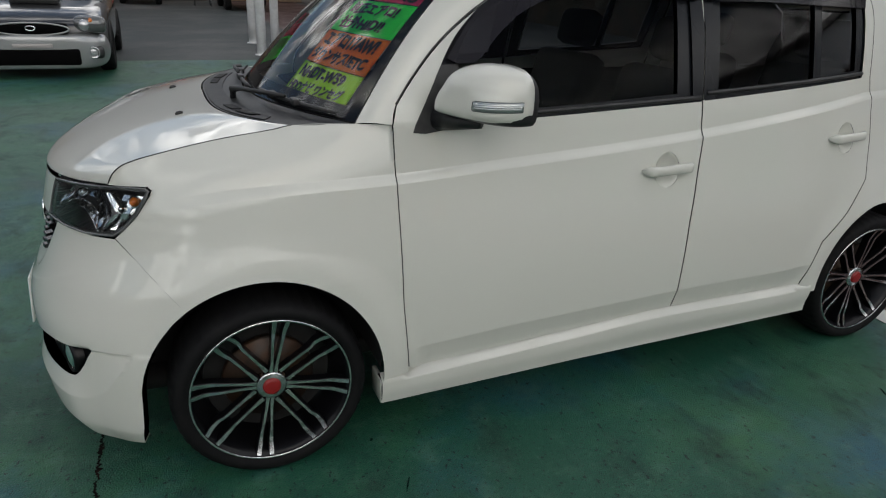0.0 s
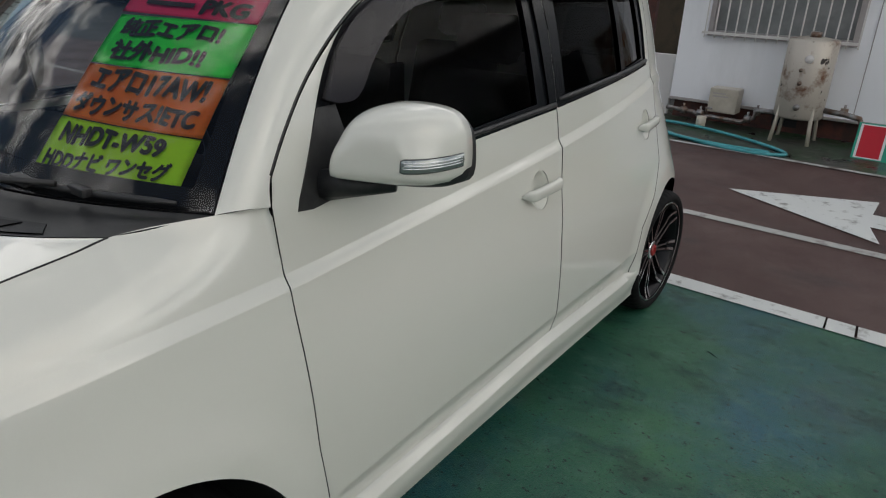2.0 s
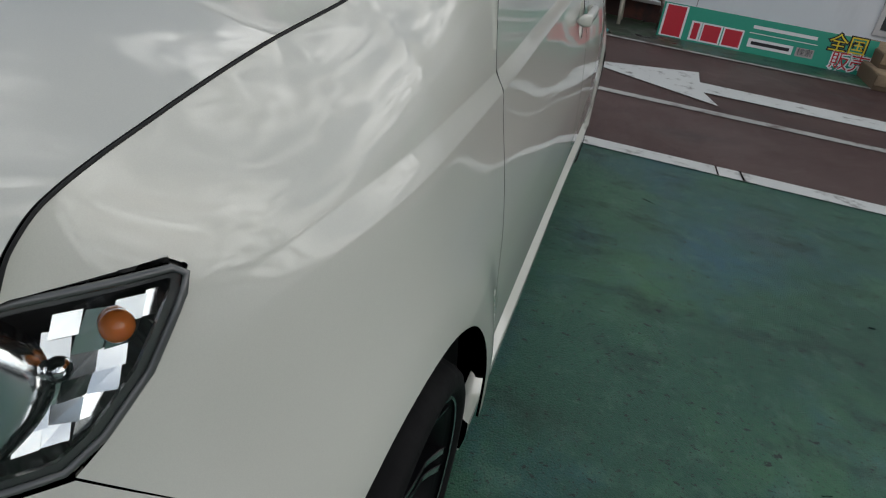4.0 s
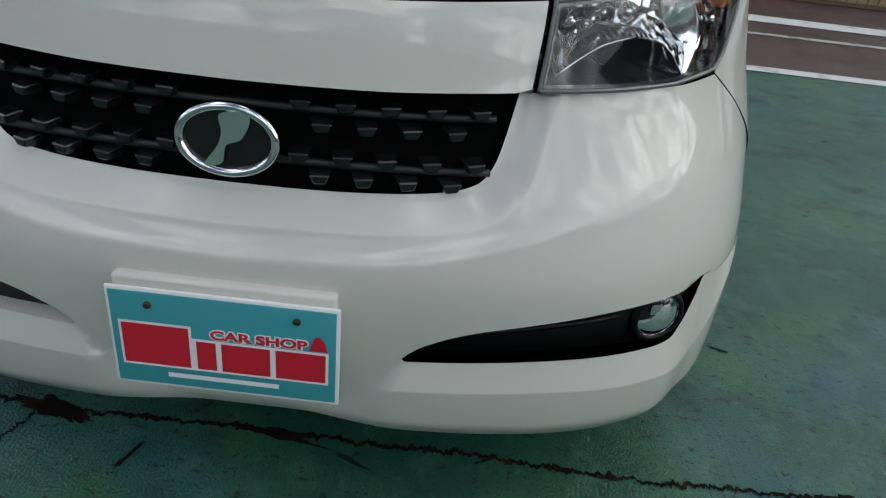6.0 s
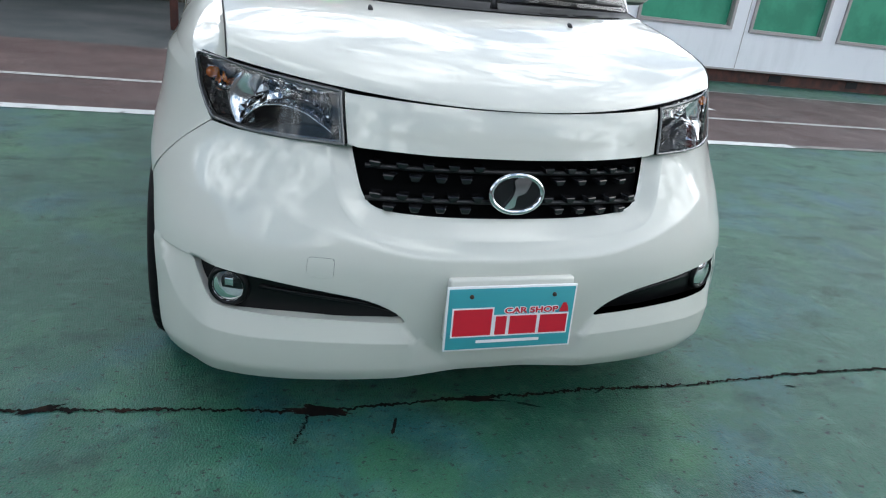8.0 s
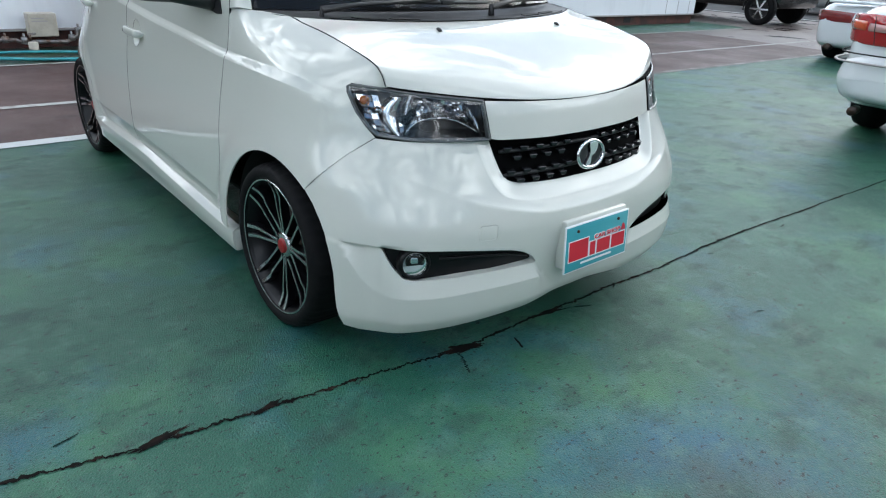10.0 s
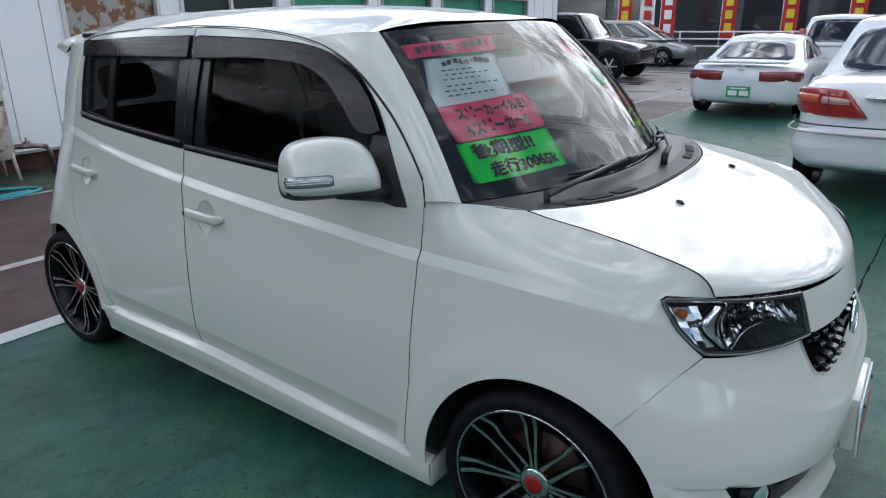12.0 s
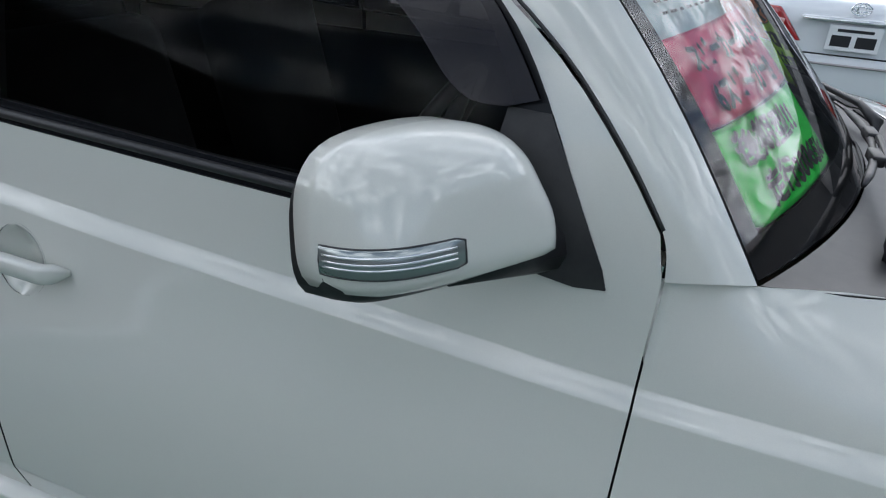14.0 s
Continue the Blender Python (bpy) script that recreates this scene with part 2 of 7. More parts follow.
def put_lathe(bm, profile, axis, segments=48, index=0, m=None):
    """Turns a profile of (radius, along) round the y axis."""
    rings = []
    for r, a in profile:
        ring = []
        for j in range(segments):
            k = 2 * math.pi * j / segments
            v = Vector((r * math.cos(k), a, r * math.sin(k)))
            ring.append(bm.verts.new(m @ v if m else v))
        rings.append(ring)
    faces = []
    for r0, r1 in zip(rings, rings[1:]):
        for j in range(segments):
            f = bm.faces.new((r0[j], r1[j], r1[(j + 1) % segments], r0[(j + 1) % segments]))
            f.material_index = index
            faces.append(f)
    return faces


def spline(points, n=8, closed=False):
    """Catmull-Rom through short lists of control points."""
    p = [np.array(q, float) for q in points]
    out, m = [], len(p)
    for i in range(m if closed else m - 1):
        if closed:
            a, b, c, d = p[(i - 1) % m], p[i], p[(i + 1) % m], p[(i + 2) % m]
        else:
            a, b, c, d = p[max(i - 1, 0)], p[i], p[i + 1], p[min(i + 2, m - 1)]
        for k in range(n):
            t = k / n
            out.append(tuple(0.5 * (2 * b + (c - a) * t + (2 * a - 5 * b + 4 * c - d) * t * t + (3 * b - a - 3 * c + d) * t**3)))
    if not closed:
        out.append(tuple(p[-1]))
    return out


def sheet(points, z0, z1=None):
    """A flat polygon, or a slab when z1 is given."""
    bm = bmesh.new()
    f = bm.faces.new([bm.verts.new((x, y, z0)) for x, y in points])
    if f.normal.z < 0:
        f.normal_flip()
    if z1 is not None:
        r = bmesh.ops.extrude_face_region(bm, geom=[f])
        for v in r["geom"]:
            if isinstance(v, bmesh.types.BMVert):
                v.co.z = z1
        bmesh.ops.recalc_face_normals(bm, faces=bm.faces)
    return bm


def structure(name, bm, mat, label, category, smooth_shade=False):
    return tagged(part(name, bm, mat, None, label, smooth_shade), label, category, kind="structure")


# ---- ground ----
ground = structure("ground", sheet([(-300, -300), (300, -300), (300, 300), (-300, 300)], -0.004), vary(principled("grey_asphalt", (0.034, 0.043, 0.042), 0.6), (0.085, 0.088, 0.085), 0.55, 0.46, 0.64, bump=0.4, bump_scale=120), "wide grey asphalt yard round the painted lot", "ground")
LINE_X, THIN_X, STRIP_X, WALL_X = -2.92, -4.06, -6.05, -7.25
lot = structure("lot_floor", sheet([(LINE_X, -9.5), (14, -9.5), (14, 11.2), (LINE_X, 11.2)], 0.0), LOT, "worn green coated parking lot with scuffs and stains", "ground")
road = structure("road", sheet([(STRIP_X, -60), (LINE_X, -60), (LINE_X, 60), (STRIP_X, 60)], 0.0), ROAD, "red-brown asphalt lane behind the car", "road")
FADED = vary(principled("rubbed_white_line", (0.26, 0.25, 0.23), 0.55), (0.10, 0.09, 0.08), 3.0, 0.42, 0.6, 9.0)
MOSS = vary(vary(principled("mossy_wet_concrete", (0.045, 0.048, 0.038), 0.5), (0.02, 0.055, 0.022), 2.6, 0.45, 0.6, 8.0), (0.012, 0.011, 0.009), 4.0, 0.5, 0.62, 9.0, rough_to=0.25, bump=0.4, bump_scale=90)
structure("kerb_strip_mossy", sheet([(WALL_X - 0.5, -1.4), (STRIP_X, -1.4), (STRIP_X, 1.35), (WALL_X - 0.5, 1.25)], 0.004), MOSS, "dark mossy concrete strip under the water tank", "ground")
structure("kerb_strip_green", sheet([(WALL_X - 0.5, 1.25), (STRIP_X, 1.35), (STRIP_X, 14), (WALL_X - 0.5, 14)], 0.004), LOT, "green coated strip along the office wall", "ground")
structure("bay_line", sheet([(LINE_X - 0.065, -9.5), (LINE_X + 0.065, -9.5), (LINE_X + 0.065, 4.2), (LINE_X - 0.065, 4.2)], 0.005), LINE, "worn white line between green lot and lane", "road marking")
structure("bay_line_faded", sheet([(LINE_X - 0.05, 4.2), (LINE_X + 0.05, 4.2), (LINE_X + 0.04, 11.2), (LINE_X - 0.04, 11.2)], 0.005), FADED, "faded white line between lot and lane", "road marking")
structure("lane_line", sheet([(THIN_X - 0.045, -20), (THIN_X + 0.045, -20), (THIN_X + 0.045, 14), (THIN_X - 0.045, 14)], 0.005), THIN_LINE, "faded thin white line in the lane", "road marking")
structure("strip_line", sheet([(STRIP_X - 0.03, -1.4), (STRIP_X + 0.03, -1.4), (STRIP_X + 0.03, 14), (STRIP_X - 0.03, 14)], 0.008), THIN_LINE, "faded white edge line of the strip", "road marking")
structure("lane_arrow", sheet([(-4.80, 0.53), (-4.26, 1.58), (-4.57, 1.49), (-4.55, 4.6), (-4.85, 4.6), (-4.87, 1.47), (-5.22, 1.47)], 0.0075), LINE, "white direction arrow painted on the lane", "road marking")


# ---- the skin of the compact car: x forward, y to its left, front axle at x = 0 ----
XS = -0.10


def lerp(v, xs, ys):
    return float(np.interp(v, xs, ys))


def smooth(v, xs, ys):
    """Monotone cubic through control points."""
    if v <= xs[0]:
        return ys[0]
    if v >= xs[-1]:
        return ys[-1]
    i = 0
    while xs[i + 1] < v:
        i += 1
    n = len(xs)

    def slope(j):
        if j == 0 or j == n - 1:
            k = 0 if j == 0 else n - 2
            return (ys[k + 1] - ys[k]) / (xs[k + 1] - xs[k])
        a = (ys[j] - ys[j - 1]) / (xs[j] - xs[j - 1])
        b = (ys[j + 1] - ys[j]) / (xs[j + 1] - xs[j])
        return 0.0 if a * b <= 0 else 2 * a * b / (a + b)
    h = xs[i + 1] - xs[i]
    t = (v - xs[i]) / h
    m0, m1 = slope(i) * h, slope(i + 1) * h
    return (2 * t**3 - 3 * t**2 + 1) * ys[i] + (t**3 - 2 * t**2 + t) * m0 + (3 * t**2 - 2 * t**3) * ys[i + 1] + (t**3 - t**2) * m1


def nose(z):        # how far forward the skin reaches on the centre line
    return smooth(z, (0.13, 0.17, 0.21, 0.30, 0.47, 0.56, 0.66, 0.75, 0.84, 0.90, 0.95, 0.98, 1.01, 1.04),
                  (0.570, 0.600, 0.622, 0.640, 0.662, 0.645, 0.622, 0.600, 0.575, 0.535, 0.46, 0.38, 0.25, 0.10))


def power(z):       # squareness of the front in plan
    return smooth(z, (0.2, 0.5, 0.75, 1.0), (3.35, 2.95, 2.34, 2.40))


def flank(z):       # half width amidships
    return smooth(z, (0.13, 0.20, 0.30, 0.45, 0.60, 0.72, 0.83, 0.93, 0.965, 1.04, 1.20, 1.35, 1.50, 1.60),
                  (0.835, 0.850, 0.852, 0.851, 0.844, 0.829, 0.808, 0.793, 0.788, 0.778, 0.739, 0.693, 0.633, 0.57))


def edge_y(x):      # the fender's upper inner edge
    return smooth(-x, (-0.36, 0.13, 0.30, 0.40), (0.642, 0.672, 0.731, 0.759))


def edge_z(x):
    return smooth(-x, (-0.362, -0.345, -0.312, -0.209, -0.062, 0.083, 0.13, 0.30, 0.40), (0.884, 0.916, 0.941, 0.969, 0.999, 1.021, 1.031, 1.039, 1.037))


def bulge(z):       # how far the front corner stands out, more so low down
    return (0.021 - 0.010 * ease((z - 0.36) / 0.2)) * max(0.0, min(1.0, (0.80 - z) / 0.2))


def flare(x, z):
    f = 0.0
    for c, k in ((0.0, 0.021 - 0.007 * ease((z - 0.36) / 0.2)), (-2.54, 0.012)):
        r = math.hypot(x - c, z - 0.30)
        g = 1 - ease((r - 0.375) / 0.10)
        f += k * (g + (1 - g) * (ease((x - 0.05) / 0.17) if c == 0 else 0.0))
    return f * max(0.0, min(1.0, (0.80 - z) / 0.2))


def ease(t):
    t = max(0.0, min(1.0, t))
    return t * t * (3 - 2 * t)


def crease(x):      # height of the shoulder line along the doors
    return smooth(-x, (-0.32, -0.15, -0.05, 0.07, 0.24, 0.40, 0.77, 1.11, 1.50, 1.85, 2.40), (0.806, 0.843, 0.856, 0.863, 0.867, 0.871, 0.894, 0.915, 0.946, 0.982, 1.046))


def step_z(x):      # height of the ledge above the sill
    return lerp(-x, (0.45, 0.78, 1.47, 2.02, 2.2), (0.347, 0.369, 0.398, 0.405, 0.42))


def side_y(x, z):
    w = flank(z) + flare(x, z)
    w -= 0.013 * max(0.0, min(1.0, (z - crease(x)) / 0.026)) * ease((0.30 - x) / 0.3)
    w -= 0.26 * max(0.0, min(0.075, step_z(x) - z)) * ease((-0.44 - x) / 0.05) * ease((x + 2.2) / 0.1)
    if x > XS:
        reach = nose(z) if z < 0.84 else 0.575 - 0.25 * (z - 0.84)
        q = min(0.999, (x - XS) / (reach - XS))
        n = power(z)
        w *= (1 - q**n) ** (1 / n)
    if x < -1.5:
        n = 4.2 if z < 0.6 else 4.2 - min(1.0, (z - 0.6) / 0.4) * 1.2
        back = 1.595 - 0.25 * max(0.0, z - 1.05) ** 1.3
        q = min(0.999, (-1.5 - x) / back)
        w *= (1 - q**n) ** (1 / n)
    if x > -0.40:
        e = edge_y(x)
        t = max(0.0, min(1.0, (z - edge_z(x) + 0.20) / 0.20))
        w -= (w - e) * t**3
    return w


def front_x(y, z):
    n = power(z)
    w = flank(z) + bulge(z)
    q = min(0.999, abs(y) / w)
    return XS + (nose(z) - XS) * (1 - q**n) ** (1 / n)


def round_r(phi, z):   # radial form of the same skin, about (XS, 0)
    n, a = power(z), nose(z) - XS
    w = flank(z) + bulge(z)
    c, s = abs(math.cos(phi)), abs(math.sin(phi))
    return ((c / a) ** n + (s / w) ** n) ** (-1 / n)


def windscreen(yn, s):      # yn -1..1 across, s 0..1 upwards
    q = 1 - yn * yn
    y = yn * (0.731 + (0.592 - 0.731) * s)
    x = (-0.299 + 0.215 * q) * (1 - s) + (-0.691 + 0.10 * q) * s
    z = 1.039 * (1 - s) + (1.483 + 0.022 * q) * s
    b = math.sin(math.pi * s)
    return (x + 0.018 * b, y + 0.006 * b * yn, z + 0.018 * b)


def bonnet(v, k):           # v 0 at the leading edge, 1 at the rear edge; k -1..1 across
    xf, zf = 0.578 - 0.218 * k * k, 0.838 + 0.046 * k * k
    xr, zr = 0.055 - 0.185 * abs(k) ** 3.2, 1.017 + 0.014 * k * k
    gc = max(0.0, 1 - (1 - v) ** 1.35) ** (1 / 1.5)
    ge = (edge_z(0.36 - 0.49 * v) - 0.884) / (1.031 - 0.884)
    t = max(0.0, (abs(k) - 0.3) / 0.7) ** 2.2
    x = xf + (xr - xf) * v
    return (x, k * edge_y(x), zf + (zr - zf) * (gc + (ge - gc) * t))


def roof_z(x, y):
    c = smooth(-x, (0.55, 0.75, 1.1, 1.5, 2.2, 2.80, 3.015), (1.500, 1.532, 1.562, 1.575, 1.565, 1.53, 1.47))
    e = smooth(-x, (0.60, 0.69, 0.75, 0.81, 0.93, 1.24, 1.556, 1.915, 2.20, 2.50, 2.90), (1.480, 1.470, 1.437, 1.417, 1.446, 1.478, 1.4865, 1.474, 1.451, 1.38, 1.23))
    return c + (e - c) * (abs(y) / 0.655) ** 3.0


def ridge_z(y):
    return smooth(abs(y), (0.0, 0.2, 0.4, 0.56, 0.665, 0.77, 0.83), (0.500, 0.508, 0.548, 0.604, 0.655, 0.73, 0.79))


def lip_z(a):       # where the ledge under the fog lamp starts
    return smooth(a, (0.2, 0.30, 0.45, 0.60, 0.668, 0.692, 0.714, 0.734, 0.80), (0.334, 0.340, 0.3465, 0.345, 0.3455, 0.356, 0.391, 0.440, 0.446))


def brow_z(a):      # its crisp outer edge
    return smooth(a, (0.2, 0.45, 0.62, 0.70, 0.738, 0.768, 0.790, 0.805), (0.288, 0.294, 0.288, 0.289, 0.302, 0.334, 0.385, 0.436))


def grille_edge():         # lower half outline of the grille opening, |y| and z
    k = ((0.397, 0.745), (0.390, 0.71), (0.381, 0.67), (0.371, 0.638), (0.350, 0.612), (0.305, 0.599), (0.2, 0.591), (0.1, 0.588), (0.0, 0.587))
    t = np.arange(len(k))
    f = np.linspace(0, len(k) - 1, 161)
    return np.array([(smooth(q, t, [p[0] for p in k]), smooth(q, t, [p[1] for p in k])) for q in f])


GRILLE_EDGE = grille_edge()


def front_dent(y, z):       # sculpting of the bumper: grille surround, crease and lower lip
    a = abs(y)
    d = 0.0
    if a < 0.47 and 0.53 < z < 0.76:
        near = math.sqrt(((GRILLE_EDGE - (a, z)) ** 2).sum(1).min())
        d = -0.025 * max(0.0, 1 - near / 0.042)
    d -= 0.015 * (1 - math.exp(-max(0.0, z - ridge_z(a)) / 0.03)) * ease((0.68 - a) / 0.34)
    lip, brow = lip_z(a), brow_z(a)
    t = max(0.0, min(1.0, (lip - z) / max(0.010, lip - brow)))
    outer = ease((a - 0.66) / 0.09)
    wide = 1.2 * max(0.0, brow - z)
    cut = 0.246 - 0.75 * max(0.0, min(lip - z, 0.05)) - wide
    d += (0.021 - 0.018 * outer) * t * ease((a - cut) / (0.024 + wide))
    d -= 0.014 * outer * (1 - t) * ease((0.446 - z) / 0.005) * (1 - ease((a - 0.79) / 0.02))
    return d


def front_skin(u, z):       # u is about metres round the front
    phi = u / 0.65
    r = round_r(phi, z)
    r += front_dent(r * math.sin(phi), z)
    return (XS + r * math.cos(phi), r * math.sin(phi), z)


def front_u(y, z):
    return 0.65 * math.atan2(y, front_x(y, z) - XS)


def corner_u(x, z):         # the same for a point known by its x, on the +y side
    return 0.65 * math.atan2(side_y(x, z), x - XS)


# ---- panels cut from a skin ----
from mathutils import geometry


def resample(poly, step):
    out = []
    for (ax, ay), (bx, by) in zip(poly, poly[1:] + poly[:1]):
        n = max(1, int(round(math.hypot(bx - ax, by - ay) / step)))
        out += [(ax + (bx - ax) * i / n, ay + (by - ay) * i / n) for i in range(n)]
    return out


def area(poly):
    return 0.5 * sum(a[0] * b[1] - b[0] * a[1] for a, b in zip(poly, poly[1:] + poly[:1]))


def grow(poly, d):
    """Moves an outline outwards by d."""
    s = 1 if area(poly) > 0 else -1
    n = len(poly)
    out = []
    for i in range(n):
        a, b, c = poly[i - 1], poly[i], poly[(i + 1) % n]
        ex, ey = (b[0] - a[0], b[1] - a[1]), (c[0] - b[0], c[1] - b[1])
        la, lb = math.hypot(*ex) or 1, math.hypot(*ey) or 1
        nx, ny = ex[1] / la + ey[1] / lb, -ex[0] / la - ey[0] / lb
        k = max(0.5, (nx * nx + ny * ny) / 2)
        out.append((b[0] + s * d * nx / k, b[1] + s * d * ny / k))
    return out


def inside_mask(pts, poly):
    x, y = pts[:, 0], pts[:, 1]
    res = np.zeros(len(pts), bool)
    p = np.array(poly)
    q = np.roll(p, -1, 0)
    for (ax, ay), (bx, by) in zip(p, q):
        c = (ay > y) != (by > y)
        if ay != by:
            res ^= c & (x < (bx - ax) * (y - ay) / (by - ay) + ax)
    return res


def panel(name, skin, poly, mat, parent=None, holes=(), step=0.022, gap=0.002, depth=0.018, rim=None, back=False, label="", lift=0.0, fine=1.5, guides=()):
    """A sheet of the skin inside an outline, its edges turned in by depth; the mesh follows the guides."""
    loops = [resample(grow(poly, -gap), step / fine)] + [resample(grow(h, gap), step / fine) for h in holes]
    flat, edges = [], []
    for lp in loops:
        k = len(flat)
        flat += lp
        edges += [(k + i, k + (i + 1) % len(lp)) for i in range(len(lp))]
    arr = np.array(loops[0])
    lo, hi = arr.min(0), arr.max(0)
    nx, ny = max(2, int((hi[0] - lo[0]) / step)), max(2, int((hi[1] - lo[1]) / step))
    gx, gy = np.meshgrid(lo[0] + (hi[0] - lo[0]) * (np.arange(nx) + 0.5) / nx, lo[1] + (hi[1] - lo[1]) * (np.arange(ny) + 0.5) / ny)
    g = np.c_[gx.ravel(), gy.ravel()]
    keep = inside_mask(g, loops[0])
    for lp in loops[1:]:
        keep &= ~inside_mask(g, lp)
    g = g[keep]
    border = np.array(flat)
    for gd in guides:
        gp = np.array(gd)
        good = inside_mask(gp, loops[0])
        for lp in loops[1:]:
            good &= ~inside_mask(gp, lp)
        good &= np.array([((border - p) ** 2).sum(1).min() for p in gp]) > (0.25 * step) ** 2
        last = None
        for q, okay in zip(gd, good):
            if okay:
                flat.append(tuple(q))
                if last is not None:
                    edges.append((last, len(flat) - 1))
                last = len(flat) - 1
            else:
                last = None
    if len(g):
        b = np.array(flat)
        near = np.array([((b - p) ** 2).sum(1).min() for p in g])
        g = g[near > (0.5 * step) ** 2]
    verts2, _, tris, _, _, _ = geometry.delaunay_2d_cdt([Vector(p) for p in flat] + [Vector(p) for p in g], edges, [], 0, 1e-7)
    cen = np.array([[(verts2[t[0]][i] + verts2[t[1]][i] + verts2[t[2]][i]) / 3 for i in (0, 1)] for t in tris])
    ok = inside_mask(cen, loops[0])
    for lp in loops[1:]:
        ok &= ~inside_mask(cen, lp)

    def point(u, v):
        return Vector(skin(u, v))

    def normal(u, v):
        e = 0.0015
        n = (point(u + e, v) - point(u - e, v)).cross(point(u, v + e) - point(u, v - e))
        n = n.normalized() if n.length > 0 else Vector((0, 0, 1))
        p = point(u, v)
        return n if n.dot(p - Vector((max(-2.6, min(-0.10, p.x)), 0, 0.75))) > 0 else -n

    pos, nor, faces, mats = [], [], [], []
    for v in verts2:
        p, n = point(v[0], v[1]), normal(v[0], v[1])
        pos.append(p + n * lift)
        nor.append(n)
    for t, k in zip(tris, ok):
        if k:
            a, b, c = (pos[i] for i in t)
            f = tuple(t) if (b - a).cross(c - a).dot(nor[t[0]]) > 0 else tuple(reversed(t))
            faces.append(f)
            mats.append(0)
    front = len(faces)
    if back:
        k = len(pos)
        pos += [p - n * depth for p, n in zip(pos[:k], nor[:k])]
        nor += [-n for n in nor[:k]]
        for i in range(front):
            faces.append(tuple(j + k for j in reversed(faces[i])))
            mats.append(0)
    for lp in loops:
        k, m = len(pos), len(lp)
        top = [point(*p) for p in lp]
        nn = [normal(*p) for p in lp]
        top = [p + n * lift for p, n in zip(top, nn)]
        away = [point(*p) for p in grow(lp, 0.002)]
        for i in range(m):
            d = (top[(i + 1) % m] - top[i - 1]).cross(nn[i]).normalized()
            if d.dot(away[i] + nn[i] * lift - top[i]) * (1 if lp is loops[0] else -1) < 0:
                d = -d
            pos += [top[i], top[i] - nn[i] * depth]
            nor += [d, d]
        for i in range(m):
            a, b = k + 2 * i, k + 2 * ((i + 1) % m)
            faces.append((a, b, b + 1, a + 1))
            mats.append(1)
    me = bpy.data.meshes.new(name)
    me.from_pydata(pos, [], faces)
    me.materials.append(mat)
    me.materials.append(rim or GAP)
    me.polygons.foreach_set("material_index", mats)
    me.shade_smooth()
    me.normals_split_custom_set_from_vertices([tuple(n) for n in nor])
    ob = new(name, me)
    ob.parent = parent
    return tagged(ob, label=label)


def side_skin(sg, out=0.0):
    return lambda x, z: (x, sg * (side_y(x, z) + out), z)


def circle_arc(cx, cz, r, a0, a1, n):
    return [(cx + r * math.cos(radians(a0 + (a1 - a0) * i / n)), cz + r * math.sin(radians(a0 + (a1 - a0) * i / n))) for i in range(n + 1)]


car = thing("compact_car", "pearl white boxy compact hatchback parked on green lot", "car")
LEAN = Matrix.Rotation(radians(0.7), 4, "X")       # the body leans a little to its right on its springs
car.matrix_basis = LEAN

# ---- front ----
def bumper_outline():
    half = [(front_u(y, z), z) for y, z in ((0.0, 0.174), (0.20, 0.175), (0.25, 0.168), (0.42, 0.165), (0.56, 0.158), (0.66, 0.152))]
    half += [(corner_u(x, z), z) for x, z in ((0.40, 0.146), (0.352, 0.154), (0.347, 0.22), (0.343, 0.28), (0.3396, 0.34), (0.330, 0.385), (0.318, 0.42), (0.301, 0.457), (0.280, 0.49), (0.245, 0.532), (0.2036, 0.568), (0.258, 0.632), (0.308, 0.690), (0.36, 0.742))]
    half += [(front_u(y, z), z) for y, z in ((0.62, 0.737), (0.5, 0.7355), (0.395, 0.737))]
    half += [(front_u(y, z), z) for y, z in GRILLE_EDGE[12::4]]
    return half[1:-1] + [(-u, z) for u, z in reversed(half)]


def fog_outline(sg):
    pts = spline([(0.734, 0.442), (0.714, 0.390), (0.692, 0.356), (0.668, 0.345), (0.60, 0.345), (0.446, 0.347), (0.255, 0.339)], 4) + spline([(0.249, 0.344), (0.284, 0.376), (0.366, 0.409), (0.537, 0.434), (0.657, 0.440)], 4)
    return [(sg * front_u(y, z), z) for y, z in pts]


bumper_guides = []
for d in (-0.006, -0.0005, 0.005, 0.016, 0.030):
    bumper_guides.append([(front_u(y, ridge_z(y) + d), ridge_z(y) + d) for y in np.linspace(-0.74, 0.74, 121)])
for f in (-0.06, 0.03, 0.5, 0.97, 1.05):
    for sg in (1, -1):
        line = [(a, lip_z(a) + f * (brow_z(a) - lip_z(a))) for a in np.linspace(0.22, 0.795, 80)]
        bumper_guides.append([(sg * front_u(a, z), z) for a, z in line])
for z in (0.4465, 0.4405):
    for sg in (1, -1):
        bumper_guides.append([(sg * front_u(a, z), z) for a in np.linspace(0.742, 0.80, 10)])
for d in (-0.001, 0.012, 0.025):
    for sg in (1, -1):
        bumper_guides.append([(sg * front_u(0.246 - 0.75 * h + d, 0.335 - h), 0.335 - h) for h in np.linspace(0.0, 0.05, 8)])
tang = np.gradient(GRILLE_EDGE[::4], axis=0)
tang /= np.hypot(tang[:, 0], tang[:, 1])[:, None]
